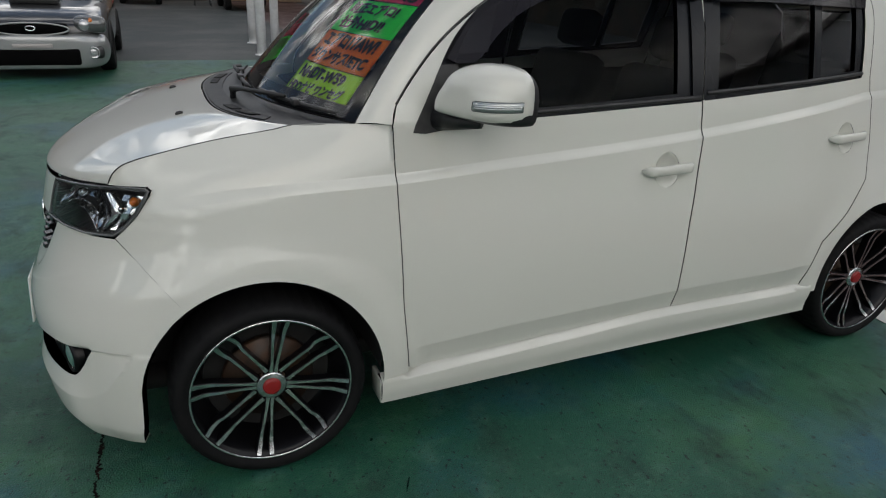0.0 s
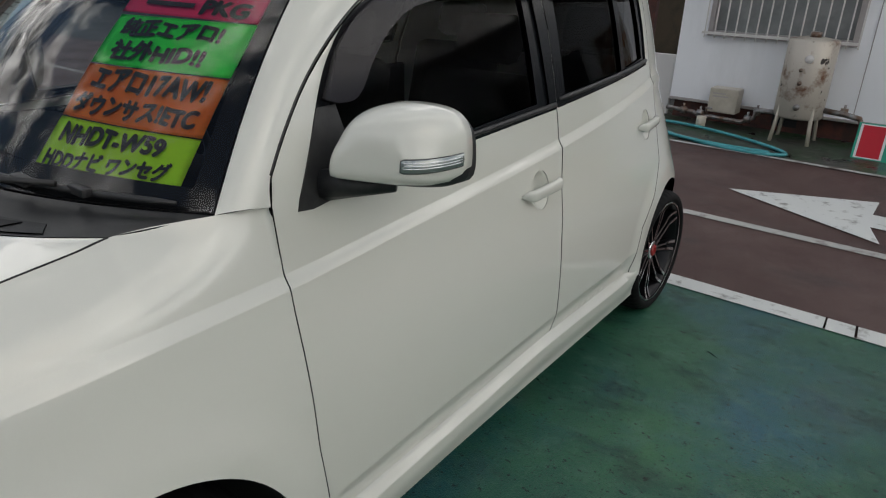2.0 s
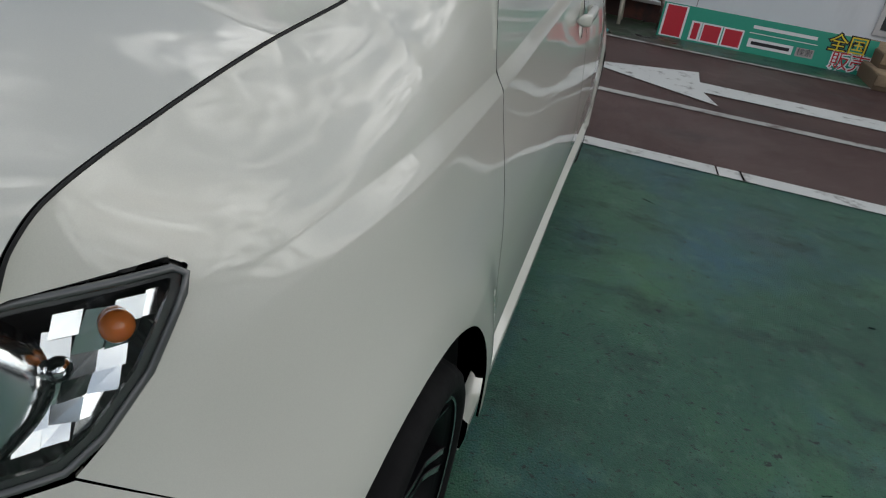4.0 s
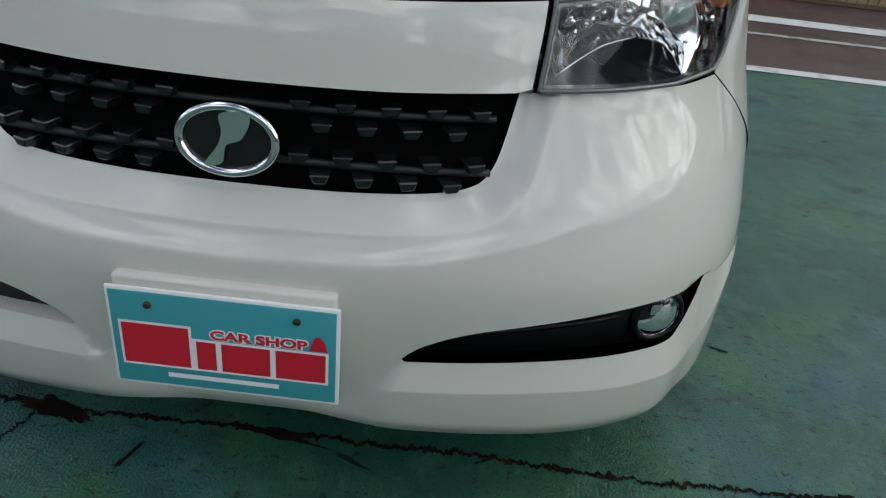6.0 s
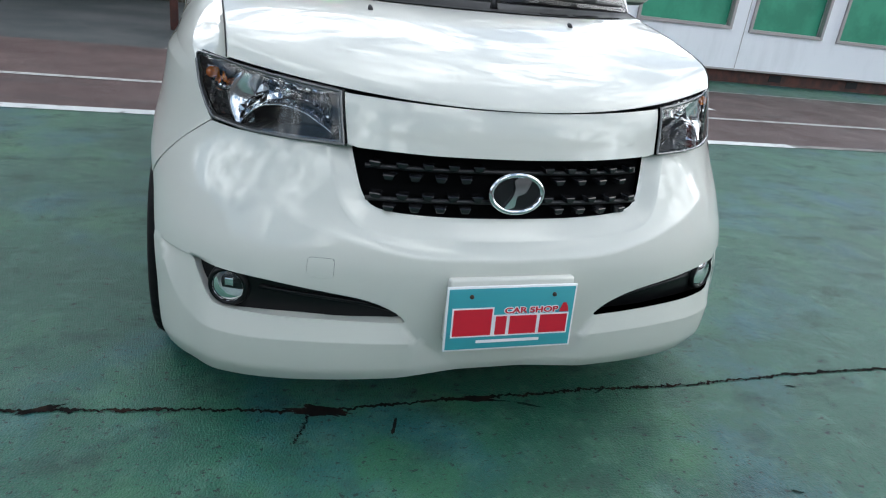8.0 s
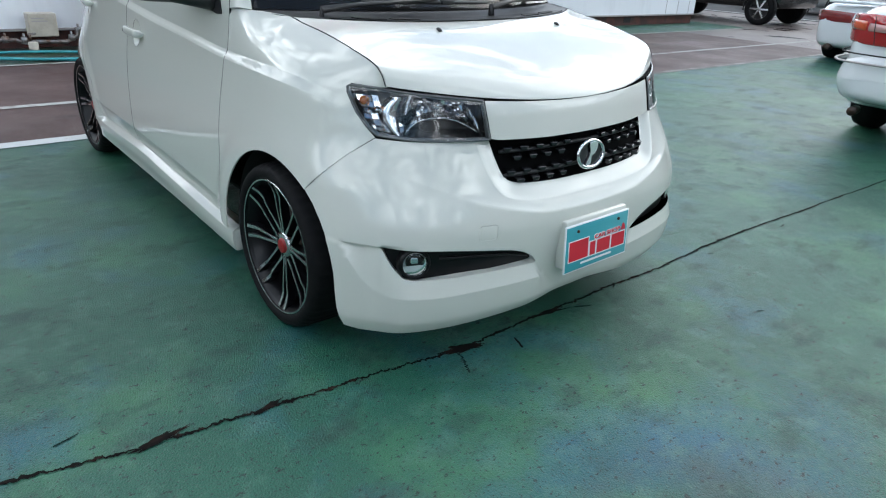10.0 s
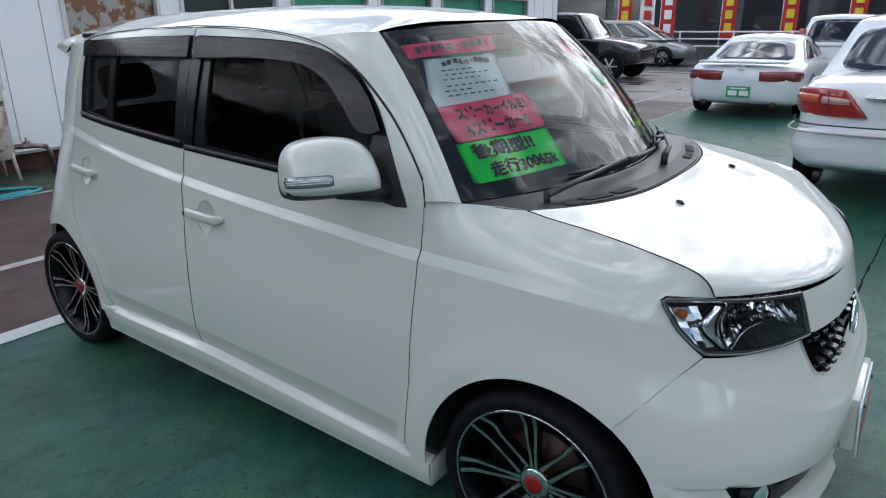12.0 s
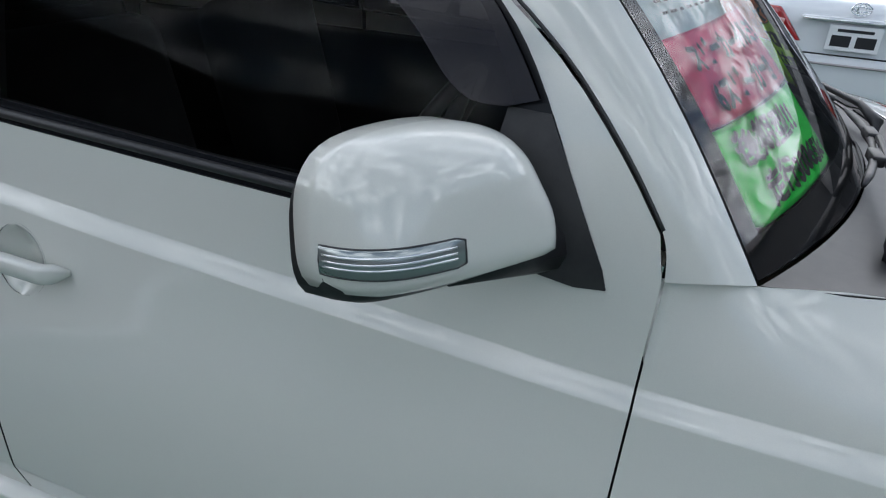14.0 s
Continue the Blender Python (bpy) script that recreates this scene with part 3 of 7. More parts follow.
for dd in (0.010, 0.022, 0.034, 0.0415, 0.046):
    ring = [(y + n[0] * dd, z + n[1] * dd) for (y, z), n in zip(GRILLE_EDGE[::4], np.c_[-tang[:, 1], tang[:, 0]])]
    ring = [(y, z) for y, z in ring if y >= 0 and z < 0.73]
    bumper_guides.append([(front_u(y, z), z) for y, z in ring] + [(-front_u(y, z), z) for y, z in reversed(ring[:-1])])
hook = [(front_u(-0.448, 0.480) + 0.022 * c, 0.480 + 0.022 * s) for c, s in ((-1, -0.8), (-0.8, -1), (0.8, -1), (1, -0.8), (1, 0.8), (0.8, 1), (-0.8, 1), (-1, 0.8))]
bumper = panel("front_bumper", front_skin, bumper_outline(), PAINT, car, [fog_outline(1), fog_outline(-1), hook], step=0.012, depth=0.03, rim=PAINT, gap=0.0004, guides=bumper_guides)
panel("tow_hook_cover", front_skin, hook, PAINT, bumper, step=0.02, gap=0.0002, depth=0.008)
nose_poly = [(front_u(y, z), z) for y, z in ((0.3925, 0.741), (0.3985, 0.851), (0.3, 0.8455), (0.2, 0.841), (0.1, 0.8375), (0, 0.837), (-0.1, 0.8375), (-0.2, 0.841), (-0.3, 0.8455), (-0.3985, 0.851), (-0.3925, 0.741), (-0.37, 0.736), (-0.2, 0.731), (0, 0.7295), (0.2, 0.731), (0.37, 0.736))]


def plain_front(u, z):
    phi = u / 0.65
    r = round_r(phi, z) - 0.004
    return (XS + r * math.cos(phi), r * math.sin(phi), z)


panel("nose_panel", plain_front, nose_poly, PAINT, car, step=0.02, depth=0.02)
bonnet_skin = lambda a, b: bonnet(max(0.0, min(1.0, a / 0.56)) ** 2, max(-1.0, min(1.0, b / 0.66)))
panel("bonnet", bonnet_skin, [(0, -0.66), (0.56, -0.66), (0.56, 0.66), (0, 0.66)], PAINT, car, step=0.018, gap=0.0025, depth=0.02, label="pearl white bulbous bonnet")

for sg in (1, -1):          # rubber line in the gap beside the bonnet
    edge = [Vector(bonnet((i / 40) ** 2, sg)) for i in range(41)]
    part("bonnet_seal", put_tube(bmesh.new(), [p + Vector((0, sg * 0.0008, -0.0008)) for p in edge], 0.0016, 6), GAP, car)

# grille: recessed black field with rows of faceted studs on two bars
def deep_front(depth):
    def f(u, z):
        phi = u / 0.65
        r = round_r(phi, z) - depth
        return (XS + r * math.cos(phi), r * math.sin(phi), z)
    return f


def radial(u, z, depth):
    p = Vector(deep_front(depth)(u, z))
    phi = u / 0.65
    d = Vector((math.cos(phi), math.sin(phi), 0.12)).normalized()
    return p, d


grille_poly = [(front_u(y, z), z) for y, z in ((0.405, 0.752), (0.392, 0.66), (0.380, 0.61), (0.35, 0.588), (0.2, 0.573), (0, 0.568), (-0.2, 0.573), (-0.35, 0.588), (-0.380, 0.61), (-0.392, 0.66), (-0.405, 0.752), (0, 0.755))]
GRILLE_BLACK = principled("grille_black", (0.002, 0.002, 0.0022), 0.8, spec=0.05)
grille = panel("grille", deep_front(0.055), grille_poly, GRILLE_BLACK, car, step=0.03, gap=0, depth=0.002, rim=GAP, label="gloss black grille with faceted studs")
for row, z in enumerate((0.694, 0.625)):
    bm = bmesh.new()
    pts = []
    for i in range(25):
        u = front_u(-0.365 + 0.73 * i / 24, z)
        p, d = radial(u, z, 0.040)
        pts.append(p)
    put_tube(bm, pts, 0.006, 6)
    part("grille_bar", bm, BLACK_PLASTIC, grille)


def stud_mesh():
    bm = bmesh.new()
    w, h, t = 0.0175, 0.0095, 0.024
    b = [bm.verts.new((0, a * w, c * h)) for a, c in ((-1, 1), (1, 1), (0.72, -1), (-0.72, -1))]
    f = [bm.verts.new((t, a * w * 0.78, c * h * 0.75)) for a, c in ((-1, 0.9), (1, 0.9), (0.6, -0.9), (-0.6, -0.9))]
    bm.faces.new(f)
    for i in range(4):
        bm.faces.new((b[i], b[(i + 1) % 4], f[(i + 1) % 4], f[i]))
    bmesh.ops.recalc_face_normals(bm, faces=bm.faces)
    bmesh.ops.bevel(bm, geom=[e for e in bm.edges], offset=0.0018, segments=1, affect="EDGES")
    me = bpy.data.meshes.new("stud")
    bm.to_mesh(me)
    bm.free()
    me.materials.append(BLACK_GLOSS)
    return me


STUD = stud_mesh()
for row, z in enumerate((0.702, 0.675, 0.635, 0.609)):
    for i in range(-6, 7):
        y = 0.0615 * (i if row % 2 else i + (0.5 if i < 0 else -0.5))
        if i == 0 and row % 2 == 0 or abs(y) < 0.08 or abs(y) > 0.362 - 0.006 * row:
            continue
        p, d = radial(front_u(y, z), z, 0.046)
        ob = new("stud", STUD)
        ob.parent = grille
        ob.matrix_basis = Matrix.Translation(p) @ Matrix.Rotation(math.atan2(d.y, d.x), 4, "Z")

# oval badge: chrome ring, dark field, slanted chrome stroke
badge_m = Matrix.Translation(Vector((0.615, 0, 0.655))) @ Matrix.Rotation(radians(-8), 4, "Y")
bm = bmesh.new()
ring = []
for j in range(48):
    k = 2 * math.pi * j / 48
    row = []
    for i in range(8):
        q = 2 * math.pi * i / 8
        row.append(bm.verts.new(badge_m @ Vector((0.006 * math.sin(q), (0.064 + 0.0065 * math.cos(q)) * math.cos(k), (0.044 + 0.0065 * math.cos(q)) * math.sin(k)))))
    ring.append(row)
for j in range(48):
    for i in range(8):
        bm.faces.new((ring[j][i], ring[(j + 1) % 48][i], ring[(j + 1) % 48][(i + 1) % 8], ring[j][(i + 1) % 8]))
bmesh.ops.recalc_face_normals(bm, faces=bm.faces)
badge = part("badge", bm, CHROME, car, "oval chrome badge with black field")
bm = bmesh.new()
bm.faces.new([bm.verts.new(badge_m @ Vector((-0.002, 0.062 * math.cos(2 * math.pi * j / 40), 0.042 * math.sin(2 * math.pi * j / 40)))) for j in range(40)])
part("badge_field", bm, BLACK_GLOSS, badge)
bm = bmesh.new()
stroke = spline([(-0.030, -0.034), (-0.012, -0.008), (-0.006, 0.012), (-0.008, 0.034), (0.020, 0.040), (0.032, 0.030), (0.020, 0.004), (0.000, -0.006), (-0.006, -0.030)], 5, True)
f = bm.faces.new([bm.verts.new(badge_m @ Vector((0.001, a, b))) for a, b in stroke])
r = bmesh.ops.extrude_face_region(bm, geom=[f])
for v in r["geom"]:
    if isinstance(v, bmesh.types.BMVert):
        v.co.x += 0.004
bmesh.ops.recalc_face_normals(bm, faces=bm.faces)
part("badge_stroke", bm, CHROME, badge, smooth_shade=False)

# ---- lamps in the front ----
def head_outline(sg):
    pts = [(front_u(y, z), z) for y, z in ((0.394, 0.739), (0.5, 0.7375), (0.60, 0.738))] + [(corner_u(x, z), z) for x, z in ((0.362, 0.747), (0.335, 0.768), (0.298, 0.808), (0.261, 0.862), (0.254, 0.878), (0.263, 0.8855), (0.31, 0.8835), (0.345, 0.8815))]
    pts += [(front_u(y, z), z) for y, z in ((0.60, 0.8745), (0.5, 0.8635), (0.40, 0.853))]
    return [(sg * u, z) for u, z in pts]


def dish(poly, depth, ramp):
    edge = np.array(resample(poly, 0.01))

    def f(u, z):
        d = math.sqrt(((edge - (u, z)) ** 2).sum(1).min())
        return deep_front(0.003 + depth * ease(d / ramp))(u, z)
    return f


FOG_DISH = principled("fog_lamp_screen", (0.55, 0.58, 0.58), 0.35, 0.1, 0.6)
FOG_BOWL = principled("fog_lamp_reflector", (0.80, 0.82, 0.82), 0.32, 0.75)
POCKET = principled("deep_black_plastic", (0.004, 0.004, 0.0045), 0.35, spec=0.25)
FRAME_SMOKE = principled("smoked_lens_edge", (0.105, 0.11, 0.11), 0.2, 0.2, 0.6)
SATIN = principled("satin_chrome", (0.88, 0.89, 0.90), 0.13, 1.0)
REFLECTOR = principled("smoked_reflector", (0.62, 0.64, 0.65), 0.09, 1.0)
HEAD_DARK = principled("headlamp_housing", (0.055, 0.058, 0.058), 0.32, 0.3)
for sg in (1, -1):
    o = head_outline(sg)
    lamp = panel("headlight", dish(o, 0.080, 0.018), o, HEAD_DARK, car, step=0.009, gap=0.001, depth=0.004, rim=BLACK_PLASTIC, label="clear headlight with chrome reflectors")
    panel("lens", deep_front(-0.001), o, CLEAR, lamp, step=0.018, gap=0.001, depth=0.003, rim=CLEAR)
    rim_pts = [Vector(deep_front(-0.0005)(*p)) for p in resample(grow(o, -0.003), 0.012)]
    part("lens_frame", put_tube(bmesh.new(), rim_pts + rim_pts[:1], 0.0036, 6, False), FRAME_SMOKE, lamp)
    border = grow(o, -0.0115)
    panel("lens_border", deep_front(0.002), o, FRAME_SMOKE, lamp, [border], step=0.012, gap=0.001, depth=0.006, rim=FRAME_SMOKE)
    # main reflector: an arched fan of tilted facets over a dark shroud
    arch = [(0.424, 0.757), (0.45, 0.775), (0.49, 0.796), (0.53, 0.803), (0.57, 0.797), (0.602, 0.775), (0.622, 0.748)]
    low_at = lambda y: smooth(y, [p[0] for p in arch], [p[1] for p in arch])
    rnd = random.Random(31 if sg > 0 else 47)

    def cup(y, z, push=0.0):
        d = math.hypot((y - 0.53) / 0.12, (z - 0.825) / 0.07)
        return Vector(deep_front(0.016 + 0.046 * (1 - min(1.0, d) ** 2) + push)(sg * front_u(y, z), z))
    bm = bmesh.new()
    cols = [0.426 + 0.0096 * i for i in range(23)]
    for y0, y1 in zip(cols, cols[1:]):
        lo0, lo1 = low_at(y0) + 0.010, low_at(y1) + 0.010
        hi0, hi1 = (min(0.849, 0.790 + (y - 0.424) * 1.5) if y < 0.47 else 0.847 + 0.02 * (y - 0.47) for y in (y0, y1))
        n = max(1, int((max(hi0, hi1) - min(lo0, lo1)) / 0.0145))
        for k in range(n):
            a, b = k / n, (k + 1) / n - 0.02
            tilt = [rnd.uniform(-0.002, 0.002), rnd.uniform(-0.002, 0.002), rnd.choice((0.007, 0.006, 0.0045, 0.002, -0.002)) + rnd.uniform(-0.001, 0.001)]
            q = [cup(y0, lo0 + (hi0 - lo0) * a, tilt[0]), cup(y1 - 0.0006, lo1 + (hi1 - lo1) * a, tilt[1]), cup(y1 - 0.0006, lo1 + (hi1 - lo1) * b, tilt[1] + tilt[2]), cup(y0, lo0 + (hi0 - lo0) * b, tilt[0] + tilt[2])]
            bm.faces.new([bm.verts.new(p) for p in q])
    part("reflector", bm, REFLECTOR, lamp, "faceted chrome reflector", smooth_shade=False)
    # fluted strip and bright lip along the arch
    bm = bmesh.new()
    ys = [arch[0][0] + (arch[-1][0] - arch[0][0]) * i / 44 for i in range(45)]
    rows = [[bm.verts.new(deep_front(dd + 0.0025 * (i % 2))(sg * front_u(y, low_at(y) + dz), low_at(y) + dz)) for dd, dz in ((0.013, 0.001), (0.020, 0.006), (0.030, 0.011))] for i, y in enumerate(ys)]
    for r0, r1 in zip(rows, rows[1:]):
        for a in range(2):
            bm.faces.new((r0[a], r0[a + 1], r1[a + 1], r1[a]))
    part("flute_strip", bm, SATIN, lamp, smooth_shade=False)
    bm = bmesh.new()
    put_tube(bm, [Vector(deep_front(0.012)(sg * front_u(y, low_at(y)), low_at(y))) for y in ys[::2]], 0.0022, 6)
    part("reflector_lip", bm, CHROME, lamp)
    # broad crescent blade between the chambers
    bm = bmesh.new()
    rows = []
    for i in range(21):
        t = i / 20
        z = 0.748 + 0.108 * t
        yc = 0.628 + 0.030 * math.sin(math.pi * t * 0.85) - 0.030 * t
        w = 0.010 + 0.016 * math.sin(math.pi * min(1.0, t * 0.62 + 0.08))
        rows.append([bm.verts.new(deep_front(dd)(sg * front_u(yc + dy * w, z), z)) for dy, dd in ((-1.2, 0.040), (-0.7, 0.022), (-0.1, 0.011), (0.5, 0.009), (1.0, 0.016), (1.2, 0.030))])
    for r0, r1 in zip(rows, rows[1:]):
        for a in range(5):
            bm.faces.new((r0[a], r0[a + 1], r1[a + 1], r1[a]))
    part("chrome_blade", bm, SATIN, lamp)
    # indicator chamber towards the flank: stacked facets with amber bulbs
    bm = bmesh.new()
    for i in range(4):
        for k in range(6):
            z0 = 0.757 + 0.0165 * k
            y0 = 0.652 + 0.0135 * i + 0.010 * k / 5
            if y0 > 0.668 + 0.30 * (z0 - 0.757) + 0.012:
                continue
            tilt = [rnd.uniform(-0.003, 0.003), rnd.uniform(-0.003, 0.003), rnd.choice((0.008, 0.006, 0.003, -0.001))]
            q = [(y0, z0, tilt[0]), (y0 + 0.013, z0, tilt[1]), (y0 + 0.0142, z0 + 0.016, tilt[1] + tilt[2]), (y0 + 0.0012, z0 + 0.016, tilt[0] + tilt[2])]
            bm.faces.new([bm.verts.new(deep_front(0.020 + d)(sg * front_u(y, z), z)) for y, z, d in q])
    part("indicator_reflector", bm, SATIN, lamp, smooth_shade=False)
    for y, z, mat, rad, dp in ((0.53, 0.832, CHROME, 0.011, 0.030), (0.53, 0.832, CLEAR, 0.015, 0.026), (0.690, 0.842, AMBER, 0.013, 0.014), (0.668, 0.818, CHROME, 0.010, 0.016)):
        bm = bmesh.new()
        p = Vector(deep_front(dp)(sg * front_u(y, z), z))
        bmesh.ops.create_uvsphere(bm, u_segments=14, v_segments=10, radius=rad, matrix=Matrix.Translation(p))
        part("bulb", bm, mat, lamp)
    # fog lamp pocket
    fo = fog_outline(sg)
    pocket = panel("fog_lamp_pocket", deep_front(0.030), grow(fo, 0.012), POCKET, car, step=0.03, gap=0, depth=0.002, rim=POCKET, label="black fog lamp pocket in the bumper")
    line = [(0.28, 0.362), (0.36, 0.384), (0.45, 0.396), (0.54, 0.402), (0.595, 0.404)]
    part("pocket_rib", put_tube(bmesh.new(), [Vector(deep_front(0.027)(sg * front_u(y, z), z)) for y, z in line], 0.005, 6), POCKET, pocket)
    c = Vector(deep_front(0.018)(sg * front_u(0.660, 0.391), 0.391))
    aim = Vector((1, sg * 0.42, 0.02)).normalized()
    m = Matrix.Translation(c) @ aim.to_track_quat("Y", "Z").to_matrix().to_4x4() @ Matrix.Scale(1.07, 4)
    bm = bmesh.new()
    put_lathe(bm, [(0.0, -0.030), (0.010, -0.029), (0.022, -0.020), (0.031, -0.008), (0.0355, 0.002)], "y", 12, m=m)
    part("fog_lamp", bm, FOG_BOWL, pocket, "round clear fog lamp", smooth_shade=False)
    bm = bmesh.new()
    put_lathe(bm, [(0.0, 0.010), (0.014, 0.0092), (0.026, 0.0065), (0.036, 0.001)], "y", 28, m=m)
    part("fog_lens", bm, CLEAR, pocket)
    bm = bmesh.new()        # ribbed pale screen below the bulb
    arc = [m @ Vector((0.034 * math.cos(math.pi * i / 14), 0.0, -0.004 - 0.030 * math.sin(math.pi * i / 14))) for i in range(15)]
    bm.faces.new([bm.verts.new(p) for p in arc])
    part("fog_screen", bm, FOG_DISH, pocket, smooth_shade=False)
    part("fog_bulb", box((-0.010, -0.012, -0.001), (0.010, -0.004, 0.016), 0.002, m), CHROME, pocket, smooth_shade=False)
    bm = bmesh.new()
    put_lathe(bm, [(0.0355, 0.003), (0.038, 0.006), (0.043, 0.005), (0.047, -0.004), (0.050, -0.020)], "y", 28, m=m)
    part("fog_bezel", bm, POCKET, pocket)

# ---- flanks ----
GUTTER = [(-0.413, 1.090), (-0.470, 1.165), (-0.560, 1.260), (-0.684, 1.352), (-0.810, 1.417), (-0.978, 1.462), (-1.242, 1.491), (-1.556, 1.501)]
GUTTER_REAR = [(-1.556, 1.501), (-1.915, 1.490), (-2.205, 1.473), (-2.36, 1.455), (-2.445, 1.425), (-2.470, 1.36), (-2.462, 1.27), (-2.436, 1.129)]
FRONT_CUT = [(-0.400, 1.036), (-0.402, 0.93), (-0.405, 0.76), (-0.412, 0.50), (-0.428, 0.272)]
B_CUT = [(-1.530, 1.068), (-1.533, 0.95), (-1.514, 0.80), (-1.492, 0.65), (-1.482, 0.45), (-1.476, 0.322)]
REAR_CUT = [(-2.436, 1.129), (-2.445, 1.0), (-2.440, 0.889), (-2.418, 0.737), (-2.30, 0.615), (-2.185, 0.509), (-2.150, 0.418), (-2.125, 0.322)]
FRONT_WINDOW = spline([(-0.474, 1.028), (-0.572, 1.215), (-0.640, 1.305), (-0.735, 1.377), (-0.892, 1.433), (-1.113, 1.457), (-1.528, 1.469)], 4) + [(-1.524, 1.072), (-1.0, 1.048)]
REAR_WINDOW = [(-1.542, 1.074), (-1.560, 1.470), (-1.9, 1.464), (-2.36, 1.447), (-2.403, 1.42), (-2.402, 1.33), (-2.385, 1.2), (-2.372, 1.130)]
FRONT_GLASS = [(-0.628, 1.062)] + spline([(-0.605, 1.20), (-0.665, 1.305), (-0.755, 1.368), (-0.90, 1.414), (-1.12, 1.438), (-1.440, 1.450)], 4) + [(-1.425, 1.098), (-1.0, 1.074)]
REAR_GLASS = [(-1.605, 1.108), (-1.628, 1.450), (-2.100, 1.444), (-2.078, 1.134)]
QUARTER_GLASS = [(-2.118, 1.138), (-2.142, 1.442), (-2.345, 1.432), (-2.352, 1.36), (-2.335, 1.158)]
FRONT_VISOR = spline([(-0.574, 1.216), (-0.606, 1.264), (-0.655, 1.322), (-0.735, 1.377), (-0.892, 1.434), (-1.113, 1.458), (-1.533, 1.470)], 4) + spline([(-1.510, 1.396), (-1.215, 1.402), (-0.965, 1.392), (-0.835, 1.350), (-0.745, 1.285), (-0.690, 1.228), (-0.655, 1.206), (-0.612, 1.204)], 4)
REAR_VISOR = [(-1.553, 1.470), (-1.9, 1.464), (-2.392, 1.448), (-2.375, 1.385), (-1.9, 1.396), (-1.548, 1.398)]
sill_top = lambda x: smooth(-x, (0.34, 0.475, 1.01, 1.50, 2.05, 2.15, 2.2), (0.262, 0.268, 0.298, 0.323, 0.322, 0.335, 0.35))
sill_low = lambda x: lerp(-x, (0.34, 1.03, 2.2), (0.163, 0.180, 0.200))


def ellipse(cx, cz, a, b, n=20):
    return [(cx + a * math.cos(2 * math.pi * i / n), cz + b * math.sin(2 * math.pi * i / n)) for i in range(n)]


def visor_skin(sg, poly):
    top, low = max(p[1] for p in poly), min(p[1] for p in poly)
    return lambda x, z: (x, sg * (side_y(x, z) + 0.020), z)


def handle(sg, cx, cz, parent, lock):
    """A grip across a round cup."""
    cup = ellipse(cx, cz - 0.002, 0.050, 0.058)

    def bowl(x, z):
        d = min(1.0, math.hypot((x - cx) / 0.052, (z - cz + 0.002) / 0.060))
        return (x, sg * (side_y(x, z) + 0.0004 - 0.026 * (1 - d * d)), z)
    panel("handle_cup", bowl, cup, PAINT, parent, step=0.010, gap=-0.006, depth=0.002, rim=PAINT)
    bm = bmesh.new()
    rows = []
    for i in range(23):
        t = i / 22
        x = cx + 0.108 - 0.216 * t
        end = min(1.0, math.sin(math.pi * t) * 3.2 + 0.12) ** 0.6
        hh, tt = 0.0165 * end, 0.012 * end
        yo = side_y(x, cz) + 0.004 + 0.022 * min(1.0, math.sin(math.pi * t) * 2.2) ** 0.8
        zc = cz + 0.004 - 0.006 * (0.5 - t)
        ring = []
        for k in range(14):
            a = 2 * math.pi * k / 14
            ca, sa = math.cos(a), math.sin(a)
            ring.append(bm.verts.new((x, sg * (yo + tt * math.copysign(abs(ca) ** 0.6, ca)), zc + hh * math.copysign(abs(sa) ** 0.6, sa))))
        rows.append(ring)
    for r0, r1 in zip(rows, rows[1:]):
        for k in range(14):
            bm.faces.new((r0[k], r0[(k + 1) % 14], r1[(k + 1) % 14], r1[k]))
    for r in (rows[0], rows[-1]):
        bm.faces.new(r)
    bmesh.ops.recalc_face_normals(bm, faces=bm.faces)
    grip = part("door_handle", bm, PAINT, parent, "body-coloured grip handle")
    if lock:
        bm = bmesh.new()
        y = sg * (side_y(cx - 0.09, cz) + 0.031)
        put_box(bm, (cx - 0.096, y - 0.003, cz - 0.004), (cx - 0.086, y + 0.003, cz + 0.012), 0.001)
        part("key_slot", bm, BLACK_PLASTIC, parent)


